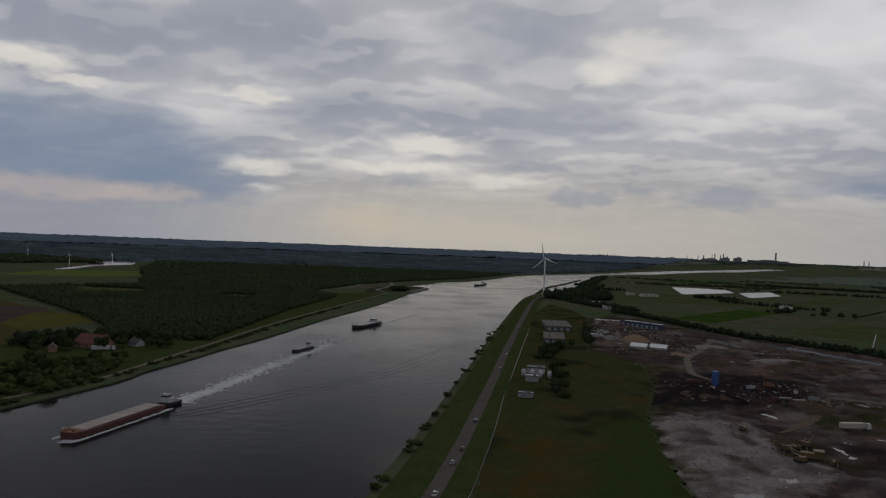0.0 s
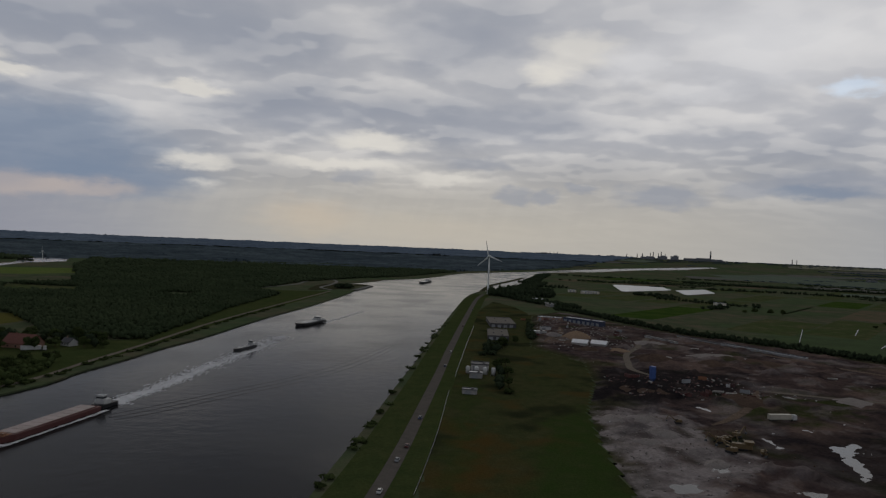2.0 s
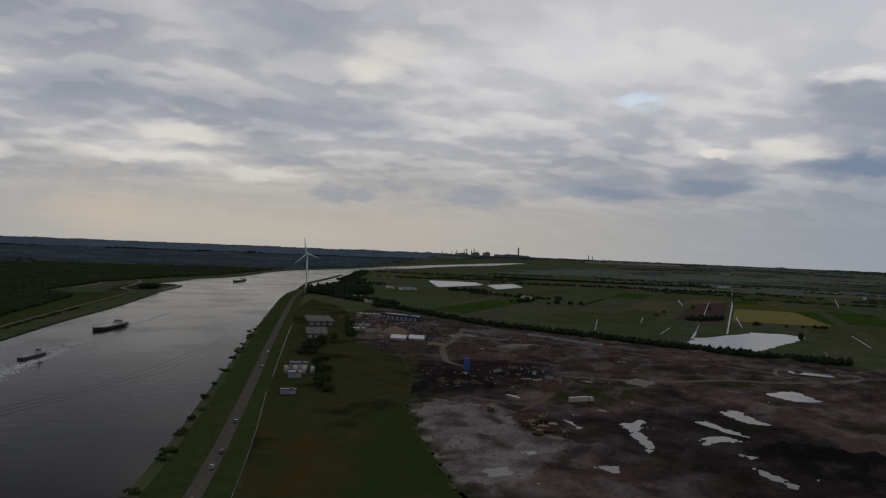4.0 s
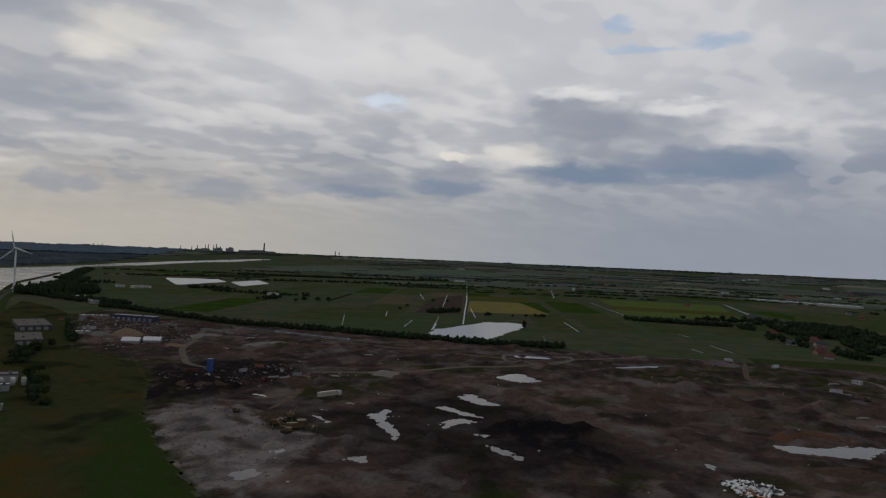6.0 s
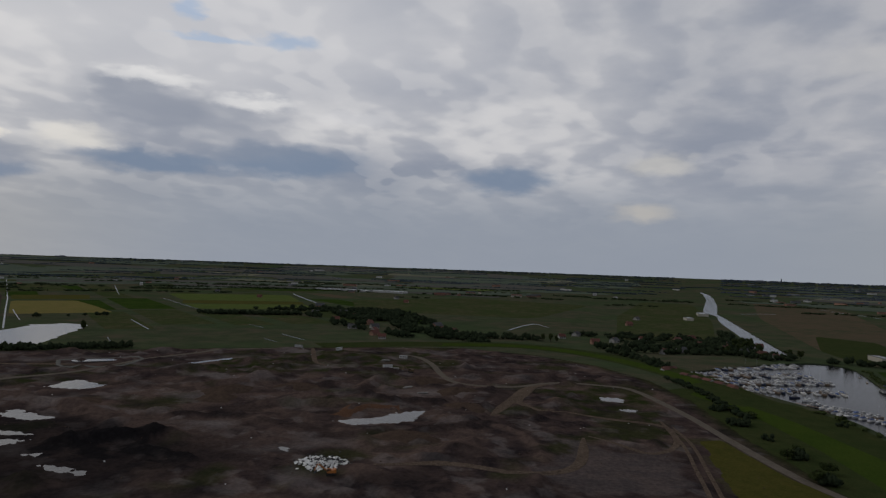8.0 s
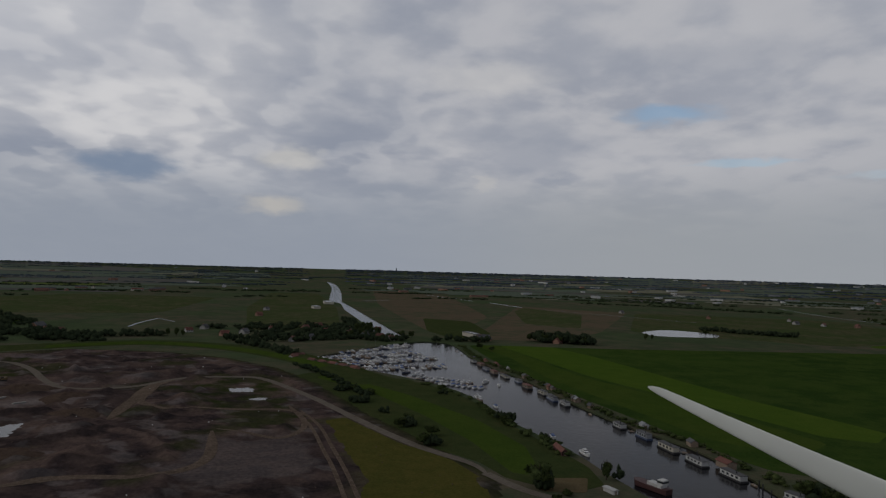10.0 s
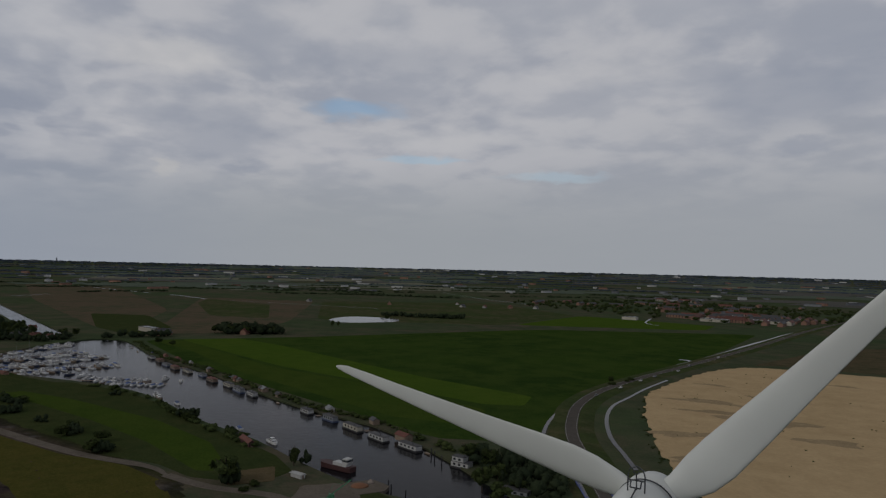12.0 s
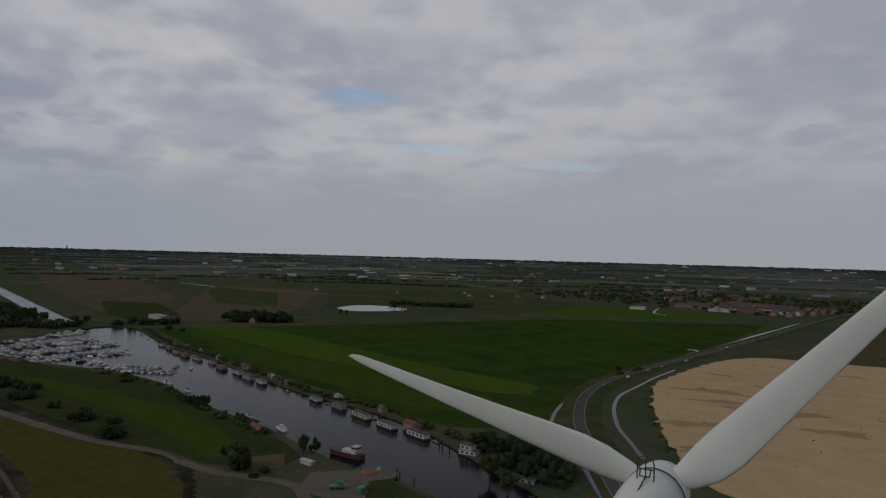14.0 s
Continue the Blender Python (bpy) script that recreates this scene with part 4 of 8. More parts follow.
for pts, mat, z, label in (
    ([(1010, 1121), (1095, 1055), (1010, 935), (915, 808), (795, 887)], "straw", 0.12, "mown straw-yellow field"),
    ([(1140, 1266), (1267, 1185), (1152, 1075), (1042, 1156)], "olive", 0.12, "olive-yellow stubble field"),
    ([(995, 1218), (1147, 1296), (765, 870), (688, 895)], "plough", 0.12, "reddish brown ploughed field"),
    ([(1469, 1138), (1665, 909), (1424, 749), (1276, 950)], "lime", 0.12, "bright lime-green pasture"),
    ([(1172, 872), (1332, 691), (1222, 610), (1079, 771)], "lime", 0.12, "narrow lime-green pasture between ditches"),
    ([(1270, 945), (1420, 745), (1340, 695), (1180, 880)], "olive", 0.11, "olive-green pasture between ditches"),
    ([(1927, 2440), (2332, 2416), (1803, 1867), (1539, 1963)], "lime", 0.12, "bright lime-green pasture far off"),
    ([(1300, 1700), (1620, 1640), (1380, 1340), (1080, 1400)], "grass", 0.10, "green pasture with ditches"),
    ([(1900, 1500), (2500, 1300), (2200, 900), (1850, 1050)], "crop", 0.10, "dark green pasture"),
    ([(2400, 1250), (3200, 900), (3000, 500), (2250, 800)], "lime", 0.10, "pale green pasture far off"),
    ([(1250, 540), (1600, 700), (2000, 500), (1900, 150), (1300, 200)], "grass", 0.10, "green-brown pasture"),
    ([(1000, 40), (1500, 60), (2300, 20), (2300, -130), (1500, -125), (1000, -90)], "grass", 0.10, "green pasture beside the canal"),
    ([(-300, 0), (-258, 230), (-231, 358), (-213, 432), (-202, 506), (-189, 603), (-174, 768), (-141, 992), (-96, 1290), (-235, 1270), (-205, 900), (-215, 620), (-300, 600), (-430, 640), (-430, 300), (-390, 0)], "grass_deep", 0.05, "dark green meadow along the canal bank"),
    ([(815, -226), (772, -398), (722, -760), (520, -1010), (398, -660), (352, -480), (305, -365), (252, -262), (285, -228), (467, -218), (638, -211)], "crop", 0.07, "dark green arable land beside the main road"),
    ([(815, -232), (770, -395), (520, -395), (372, -384), (300, -352), (250, -262), (285, -232), (467, -222), (638, -215)], "crop", 0.10, "dark green arable field"),
    ([(800, -232), (705, -240), (560, -228), (340, -238), (300, -262), (325, -300), (424, -290), (561, -262), (806, -262)], "mid_green", 0.12, "mid-green pasture along the bank"),
    ([(806, -262), (561, -270), (424, -297), (340, -310), (322, -330), (342, -358), (449, -343), (706, -337), (790, -325)], "lush", 0.14, "fresh green strip of pasture"),
    ([(770, -398), (720, -760), (520, -1010), (430, -760), (372, -500), (350, -400), (520, -398)], "crop", 0.13, "dark green arable field"),
    ([(1700, -600), (1000, -300), (880, -260), (860, -330), (980, -480), (1500, -800)], "fallow", 0.10, "brown reed meadow"),
    ([(2900, -380), (1700, -240), (1000, -215), (950, -240), (1300, -400), (2300, -560)], "fallow", 0.12, "brown reed meadow beside the canal"),
    ([(1500, -820), (1000, -540), (800, -760), (900, -1050), (1300, -1200)], "grass", 0.10, "green-brown pasture with ditches"),
    ([(900, -1060), (800, -780), (600, -1000), (640, -1100)], "lush", 0.12, "green pasture by the town"),
    ([(2600, -1700), (1600, -900), (1300, -1220), (2000, -2200)], "meadow", 0.10, "far polder meadow"),
    ([(346, -668), (372, -900), (330, -1010), (150, -900), (236, -722), (330, -690)], "worn_scrub", 0.11, "brown scrubby waste ground beyond the sand"),
    ([(1000, -215), (1250, -260), (1180, -330), (960, -300), (880, -262), (880, -225)], "grass_deep", 0.15, "fresh green meadow behind the marina"),
    ([(1150, -420), (1500, -520), (1650, -600), (1400, -640), (1050, -480)], "grass", 0.15, "green pasture between reed beds"),
    ([(-340, 560), (-367, 586), (-399, 763), (-560, 900), (-800, 1000), (-760, 700), (-560, 500)], "rough_grass", 0.10, "yellowish rough meadow"),
    ([(-529, 833), (-468, 839), (-408, 703), (-425, 671), (-560, 700)], "plough", 0.14, "reddish ploughed field"),
    ([(-428, 680), (-456, 786), (-396, 786), (-356, 724), (-378, 642)], "olive", 0.15, "olive-brown meadow by the farm"),
    ([(-780, 1060), (-690, 1010), (-560, 910), (-620, 900), (-800, 1000)], "olive", 0.16, "olive strip of meadow at the wood's edge"),
    ([(-900, 1420), (-720, 1460), (-660, 1560), (-760, 1760), (-930, 1640)], "lime", 0.13, "pale green pasture among woods"),
    ([(-616, 1191), (-496, 1179), (-460, 1075), (-554, 1054)], "grass", 0.14, "small clearing in the woods"),
    ([(-640, 1110), (-905, 1433), (-1000, 1300), (-1400, 1900), (-1000, 2250), (-734, 2060), (-700, 1800), (-640, 1400)], "meadow", 0.10, "open grey-green pasture among woods"),
    ([(-936, 1687), (-994, 1963), (-1150, 2300), (-1178, 2666), (-1040, 2400), (-930, 2113), (-960, 1950), (-915, 1720)], "pond", 0.12, "shining lake among woods"),
    ([(656, 2003), (794, 1967), (755, 1805), (568, 1651)], "foil_sheet", 0.3, "pale foil tunnels in rows"),
    ([(765, 1807), (896, 1913), (844, 1737), (707, 1606)], "foil_sheet", 0.3, "pale foil tunnels in rows"),
    ([(600, -30), (560, -105), (503, -129), (457, -135), (393, -137), (300, -145), (272, -140), (264, -120), (288, -101), (314, -96), (354, -74), (418, -50), (492, -28), (560, 0)], "grass_deep", 0.08, "dark green slope between track and side canal"),
    ([(590, -40), (559, -62), (491, -94), (403, -121), (338, -128), (308, -122), (290, -113), (296, -106), (354, -103), (421, -91), (489, -73), (528, -56), (570, -34)], "mid_green", 0.12, "bright green strip of grass beside the track"),
    ([(418, -42), (360, -62), (318, -84), (288, -90), (262, -86), (206, -66), (172, -30), (190, -14), (250, -32), (290, -38), (357, -34), (410, -30)], "olive_grass", 0.30, "yellowish olive rough grass beside the track"),
    ([(286, -112), (283, -137), (264, -128), (268, -110)], "worn", 0.16, "worn sandy grass near the quay"),
):
    patch("field", pts, M[mat], z, 25, label, "field", "structure", 0.4, 0.3, "", 7.0 if max(abs(c) for p in pts for c in p) < 450 and min(p[1] for p in pts) > 150 else 0.0)

# the grass strip between the canal road and the dump, with patches of its own
GRASS = [(6, 200), (28, 380), (55, 560), (90, 780), (140, 1040), (185, 1200), (205, 1100), (205, 985), (138, 655), (164, 570), (146, 490), (120, 400), (106, 330), (98, 250), (90, 180), (60, 150)]


def build_grass():
    m = material("strip_grass", ((0.041, 0.048, 0.019), (0.056, 0.053, 0.025), (0.028, 0.036, 0.015)), (0.03, 0.14, 0.8), bump=0.7, bump_size=0.5)
    t = m.node_tree
    hsv = next(n for n in t.nodes if n.type == "HUE_SAT")
    col = hsv.inputs["Color"].links[0].from_socket
    at = t.nodes.new("ShaderNodeAttribute")
    at.attribute_name = "cover"
    sep = t.nodes.new("ShaderNodeSeparateColor")
    t.links.new(at.outputs["Color"], sep.inputs[0])
    for k, c in ((0, (0.060, 0.040, 0.014)), (1, (0.027, 0.045, 0.012)), (2, (0.016, 0.019, 0.010))):
        mix = t.nodes.new("ShaderNodeMix")
        mix.data_type = "RGBA"
        t.links.new(sep.outputs[k], mix.inputs[0])
        t.links.new(col, mix.inputs[6])
        mix.inputs[7].default_value = (*c, 1)
        col = mix.outputs[2]
    t.links.new(col, hsv.inputs["Color"])
    step = 3.0
    x, y = np.meshgrid(np.arange(0, 215, step), np.arange(145, 1210, step), indexing="ij")
    near = (inside_many(x, y, GRASS) | (edge_distance(x, y, DUMP) < 10) & ~inside_many(x, y, DUMP) & (y > 240)) & ~(inside_many(x, y, DUMP) & (edge_distance(x, y, DUMP) > 4))
    z = 0.06 + 0.05 * np.abs(fnoise(x, y, 0.02, 31)) + 0.02 * np.abs(fnoise(x, y, 0.09, 32, 2))
    index = -np.ones(x.shape, int)
    index[near] = np.arange(near.sum())
    ok = near[:-1, :-1] & near[1:, :-1] & near[1:, 1:] & near[:-1, 1:]
    faces = np.stack([index[:-1, :-1][ok], index[1:, :-1][ok], index[1:, 1:][ok], index[:-1, 1:][ok]], 1)
    x, y, z = x[near], y[near], z[near]
    ob = mesh("grass_strip", np.stack([x, y, z], 1).tolist(), faces.tolist(), m, smooth=True)
    wx, wy = x + 6 * fnoise(x, y, 0.03, 33), y + 10 * fnoise(x, y, 0.03, 34)

    def amount(poly, soft):
        d = edge_distance(wx, wy, poly) * np.where(inside_many(wx, wy, poly), 1, -1)
        return np.clip(0.5 + d / soft, 0, 1)

    orange = np.maximum(amount([(42, 344), (54, 357), (55, 327), (40, 255), (28, 254), (36, 299)], 12), 0.6 * amount([(54, 287), (65, 303), (61, 274), (51, 262)], 12))
    orange = np.maximum(orange, 0.6 * np.clip(1.5 * fnoise(x, y, 0.012, 35) - 0.7, 0, 1))
    fresh = amount([(54, 240), (72, 312), (97, 376), (121, 405), (122, 392), (108, 317), (100, 240)], 14)
    fresh = np.maximum(fresh, 0.6 * amount([(22, 250), (55, 480), (68, 480), (30, 250)], 10))
    dark = np.clip(1.2 * fnoise(x, y, 0.010, 36) - 0.35, 0, 0.8) * (1 - fresh) * (1 - orange)
    att = ob.data.color_attributes.new("cover", "FLOAT_COLOR", "POINT")
    att.data.foreach_set("color", np.stack([orange, fresh * (0.8 + 0.2 * fnoise(x, y, 0.05, 37)), dark, 0 * dark], 1).astype("f").ravel())
    tagged(ob, "rough grass strip with rusty and fresh green patches", "grass", "", "structure")


build_grass()

# strips of pasture between the ditches, and far fields
rng = np.random.RandomState(90)
ax, ay = 0.667, 0.745
for i in range(5):
    for j in range(22):
        u0, v0 = 20 + i * 330 + rng.uniform(-30, 30), -1150 + j * 88 + rng.uniform(-10, 10)
        ln, wd = rng.uniform(230, 320), rng.uniform(55, 84)
        ox, oy = 640 + ax * u0 + ay * v0, 700 + ay * u0 - ax * v0
        quad = [(ox, oy), (ox + ax * ln, oy + ay * ln), (ox + ax * ln + ay * wd, oy + ay * ln - ax * wd), (ox + ay * wd, oy - ax * wd)]
        if any(inside(x, y, DUMP) or edge_distance(np.array([x]), np.array([y]), DUMP)[0] < 45 or y < 60 or math.hypot(x, y) > 3250 or inside(x, y, CANAL) or x < 300 for x, y in quad):
            continue
        mat = ("grass", "meadow", "meadow", "grass", "grass", "fallow", "grass", "grass", "meadow", "crop")[int(rng.randint(10))]
        patch("field", quad, M[mat], 0.06, 25, {"grass": "green pasture strip between ditches", "meadow": "brownish meadow strip between ditches", "crop": "dark green strip of pasture", "lush": "fresh green strip of pasture", "fallow": "brown fallow strip", "olive": "olive-yellow strip of pasture"}[mat] + (" in the polder" if mat in ("fallow",) else ""), "field", "structure", 0.3, 0.1)
# far field colours are paled and blued: the haze is in the base colour
M["hazed_green"] = material("hazed_pasture", ((0.088, 0.11, 0.084), (0.072, 0.094, 0.078), (0.104, 0.122, 0.088)), (0.004, 0.02, 0.2), bump=0.0)
M["hazed_brown"] = material("hazed_fallow", ((0.092, 0.092, 0.084), (0.078, 0.082, 0.078), (0.106, 0.102, 0.088)), (0.004, 0.02, 0.2), bump=0.0)
M["hazed_straw"] = material("hazed_stubble", ((0.15, 0.15, 0.11), (0.13, 0.135, 0.1), (0.17, 0.165, 0.12)), (0.004, 0.02, 0.2), bump=0.0)
for k in range(300):
    r, az = rng.uniform(1900, 4650), -rng.uniform(14, 165)
    a = radians(90 - az) + 0
    cx, cy = -r * math.sin(radians(az)), r * math.cos(radians(az))
    if r < 2350 or az > -30 and r < 3000 or abs(cy + 0.07 * cx) < 480 or inside(cx, cy, CANAL) or edge_distance(np.array([cx]), np.array([cy]), CANAL)[0] < 450:
        continue
    t = radians(az) + rng.uniform(-0.5, 0.5)
    ln, wd = rng.uniform(120, 420), rng.uniform(60, 150)
    quad = [(cx + ln * math.cos(t) * p - wd * math.sin(t) * q2, cy + ln * math.sin(t) * p + wd * math.cos(t) * q2) for p, q2 in ((-1, -1), (1, -1), (1, 1), (-1, 1))]
    far_one = rng.rand() < 0.6
    patch("field", quad, M["hazed_straw" if k % 17 == 0 else "hazed_green" if far_one else "hazed_brown"], (0.5 if r > 3000 else 0.15) + 0.004 * k, 25, "straw-coloured field far across the polder, paled by painted haze" if k % 17 == 0 else "green pasture far across the polder, paled by painted haze" if far_one else "brown field far across the polder, greyed by painted haze", "field", "structure", 0.3, 0.1, lift=True)

# ---- sand site ----
SAND = [(305, -440), (328, -513), (346, -594), (343, -655), (257, -690), (120, -760), (-60, -560), (20, -330), (110, -262), (150, -254), (180, -285), (205, -310), (240, -352), (278, -398)]
patch("sand_site", SAND, M["sand"], 0.5, 12, "bare buff sand filled in for building", "bare sand", "structure", 0.9, 1.0, "", 3.0)
for k, (x, y, w, h, a) in enumerate(((262, -450, 26, 8, 0.4), (240, -420, 20, 6, 0.5), (236, -500, 22, 6, 0.2), (205, -420, 30, 10, 0.5), (215, -350, 22, 7, 0.9), (180, -310, 18, 6, 0.9), (300, -520, 14, 5, 0.2), (240, -610, 14, 5, 0.3), (160, -400, 16, 8, 0.6))):
    ring = []
    for i in range(14):
        q = 6.2832 * i / 14
        r = 1 + 0.3 * math.sin(3 * q + k) + 0.15 * math.sin(5 * q + 2 * k)
        u, w2 = w * r * math.cos(q), h * r * math.sin(q)
        ring.append((x + u * math.cos(a) - w2 * math.sin(a), y + u * math.sin(a) + w2 * math.cos(a)))
    patch("sand_stain", ring, M["wet_sand"], 0.506, 4, "darker weedy stain on the sand", "bare sand", "structure", 0.02, 0.5, "", 2.2)

# ---- roads, tracks, ditches ----
M["mud"] = material("muddy_track", ((0.115, 0.086, 0.066), (0.080, 0.060, 0.048), (0.14, 0.108, 0.084)), (0.03, 0.2, 0.8), bump=0.8, grain=0.9)
FLAT = ((-0.5, -0.3), (-0.49, 0.0), (0.49, 0.0), (0.5, -0.3))


def strip(width):
    return [(o * width, h) for o, h in FLAT]


ROAD_A = [(-60, -100), (-38, 60), (-12, 200), (1, 265), (10, 314), (19, 368), (43, 517), (60, 628), (108, 922), (160, 1227), (190, 1360)]
ribbon("road_canal", ROAD_A, strip(6.6), M["asphalt"], 12, z=0.5, label="grey asphalt road along the canal", category="road")
ribbon("dike_canal", [(x - 1, y) for x, y in ROAD_A], [(-22.3, -1.4), (-21.6, -0.2), (-9, 0.46), (9, 0.46), (15, 0.0)], M["grass_deep"], 12, label="green grass verge sloping to the canal", category="verge")
ROAD_B = [(100, -170), (140, -200), (176, -230), (212, -261), (245, -290), (272, -320), (303, -362), (329, -416), (353, -498), (383, -633), (435, -850), (524, -1201), (600, -1600), (700, -2300)]
ribbon("road_provincial", ROAD_B, strip(7.2), M["asphalt"], 10, z=0.75, label="grey asphalt main road with white lines", category="road")
ribbon("verge_provincial", ROAD_B[1:], [(-13, 0.0), (-7, 0.68), (7, 0.68), (13, 0.0)], M["grass"], 10, label="grass verge of the main road", category="verge")
M["line"] = plain("road_paint", (0.30, 0.30, 0.28), 0.7)
for off in (-3.1, 3.1):
    ribbon("road_line", ROAD_B, [(off - 0.09, 0.0), (off + 0.09, 0.0)], M["line"], 10, z=0.765, label="white painted edge line", category="road marking")
for pts, w, mat in TRACKS:
    ribbon("dirt_track", pts, [(-w / 2, -0.25), (-w / 2 + 0.3, 0.16), (w / 2 - 0.3, 0.16), (w / 2, -0.25)], M[mat], 4, drape=dump_z, label="pale rutted dirt track", category="track", narrow=7)
M["rust_soil"] = material("orange_soil", ((0.105, 0.058, 0.037), (0.080, 0.046, 0.033), (0.13, 0.074, 0.046)), (0.05, 0.2, 0.9), bump=0.6)
ribbon("soil_bank", [(380, 172), (397, 172), (414, 166), (422, 150)], [(-8, -0.6), (-3, 0.3), (3, 0.35), (8, -0.6)], M["rust_soil"], 3, drape=dump_z, label="orange-brown bank of soil by a puddle", category="bank", taper=4)
ribbon("dirt_track", [(296, -94), (271, -103), (245, -120), (225, -118), (180, -100), (120, -60)], strip(5), M["track"], 5, z=0.22, label="pale dirt track beside the side canal", category="track")
for pts, w in (
    ([(13, 256), (18, 284), (29, 350), (43, 447)], 0.5), ([(51, 493), (69, 604), (104, 814)], 0.5), ([(188, -268), (212, -289), (234, -308), (266, -344), (290, -380), (303, -415), (320, -460), (336, -510)], 1.4),
    ([(234, -250), (254, -276), (281, -310), (304, -348), (326, -391), (344, -448), (366, -540)], 1.3), ([(366, -540), (384, -603), (395, -640), (410, -642)], 3.6),
    ([(403, -679), (496, -1037), (535, -1230)], 3), ([(551, 679), (610, 745)], 5), ([(610, 745), (753, 906), (1084, 1283)], 1.6), ([(1043, 1338), (924, 1170)], 2.5), ([(542, 725), (604, 791)], 2), ([(644, 726), (853, 957), (1062, 1187), (1416, 1586), (1770, 1985)], 3.4),
    ([(735, 800), (860, 950)], 2.2), ([(2524, -462), (2164, -526), (1965, -555)], 7), ([(1874, -578), (1657, -596)], 9), ([(1585, -615), (1211, -794)], 2.5), ([(828, 701), (734, 596)], 2.6),
    ([(1298, 1020), (1045, 739)], 2.4), ([(1732, 934), (1204, 558)], 5), ([(779, 435), (738, 382)], 2.2), ([(722, 425), (703, 399)], 2.2), ([(866, 534), (839, 497)], 2), ([(640, 574), (582, 513)], 1), ([(1026, 196), (1100, 194), (1176, 182)], 5), ([(1176, 182), (1117, 149)], 3),
    ([(1854, -219), (1941, -310)], 5), ([(1900, -1500), (1500, -1330), (1200, -1250)], 4), ([(690, -1010), (735, -1040), (800, -1150)], 5), ([(600, 850), (660, 930)], 1.5), ([(470, 760), (560, 900)], 1.2), ([(1350, 1180), (1700, 1500)], 2),
):
    bent = [pts[0]]
    for (x0, y0), (x1, y1) in zip(pts, pts[1:]):
        n = max(1, int(math.hypot(x1 - x0, y1 - y0) / 70))
        off = 0.9 * w * noise.noise((x0 * 0.01, y1 * 0.01, 2.3))
        bent += [(x0 + (x1 - x0) * q / n + off * math.sin(q * 1.9), y0 + (y1 - y0) * q / n + off * math.cos(q * 1.3)) for q in range(1, n + 1)]
    ribbon("ditch", bent, strip((1.7 if pts[0][1] < -200 and pts[0][0] < 420 else 0.62) * w), M["ditch"], 12, z=0.22, label="narrow ditch with pale still water", category="ditch")
DIKE = [(540, -84), (592, -62), (662, -42), (760, 22), (815, 95), (822, 165), (770, 260), (700, 345)]
ribbon("dike", DIKE, [(-24, 0.0), (-7, 2.2), (-2, 2.4), (2, 2.4), (7, 2.1), (22, 0.0)], M["grass_deep"], 10, label="low green grass dike round the dump", category="dike", taper=6)
ribbon("dike_slope", DIKE[1:-1], [(-20, 0.62), (-8, 2.14)], M["mid_green"], 10, label="fresh green inner slope of the dike", category="dike", taper=4)
ribbon("dam", [(200, 1462), (225, 1580), (262, 1730), (345, 1960), (440, 2240)], [(-7, -1.6), (-3, 0.8), (3, 0.8), (7, -1.6)], M["bank"], 20, label="low dark harbour dam", category="dam")
patch("spit", [(-150, 1290), (-97, 1340), (-62, 1480), (-30, 1530), (-80, 1560), (-140, 1500)], M["bank"], 0.15, 15, "flat grassy spit with a quay", "spit", "structure", 2.0)
ribbon("harbour_road", [(-230, 1330), (-185, 1470), (-180, 1560), (-165, 1680), (-130, 1690), (-112, 1600), (-118, 1480), (-128, 1390), (-100, 1330)], strip(7), M["paving"], 15, z=0.3, label="pale paved loop road at the small harbour", category="road")
ribbon("harbour_quay", [(-62, 1350), (-45, 1430), (-32, 1505)], [(-5, 0.0), (-4.8, 0.5), (4.8, 0.5), (5, -2.0)], M["paving"], 15, z=0.2, label="pale concrete quay of the small harbour", category="quay")
ribbon("bank_path", [(-235, 380), (-214, 440), (-207, 510), (-197, 603), (-182, 768), (-150, 992), (-102, 1300)], strip(4), M["track"], 15, z=0.2, label="pale path along the canal bank", category="track")

# ---- woods ----
ICO_V, ICO_F = None, None
_b = bmesh.new()
bmesh.ops.create_icosphere(_b, subdivisions=1, radius=1.0)
_b.verts.ensure_lookup_table()
ICO_V = np.array([v.co[:] for v in _b.verts])
ICO_F = np.array([[v.index for v in f.verts] for f in _b.faces])
_b.free()


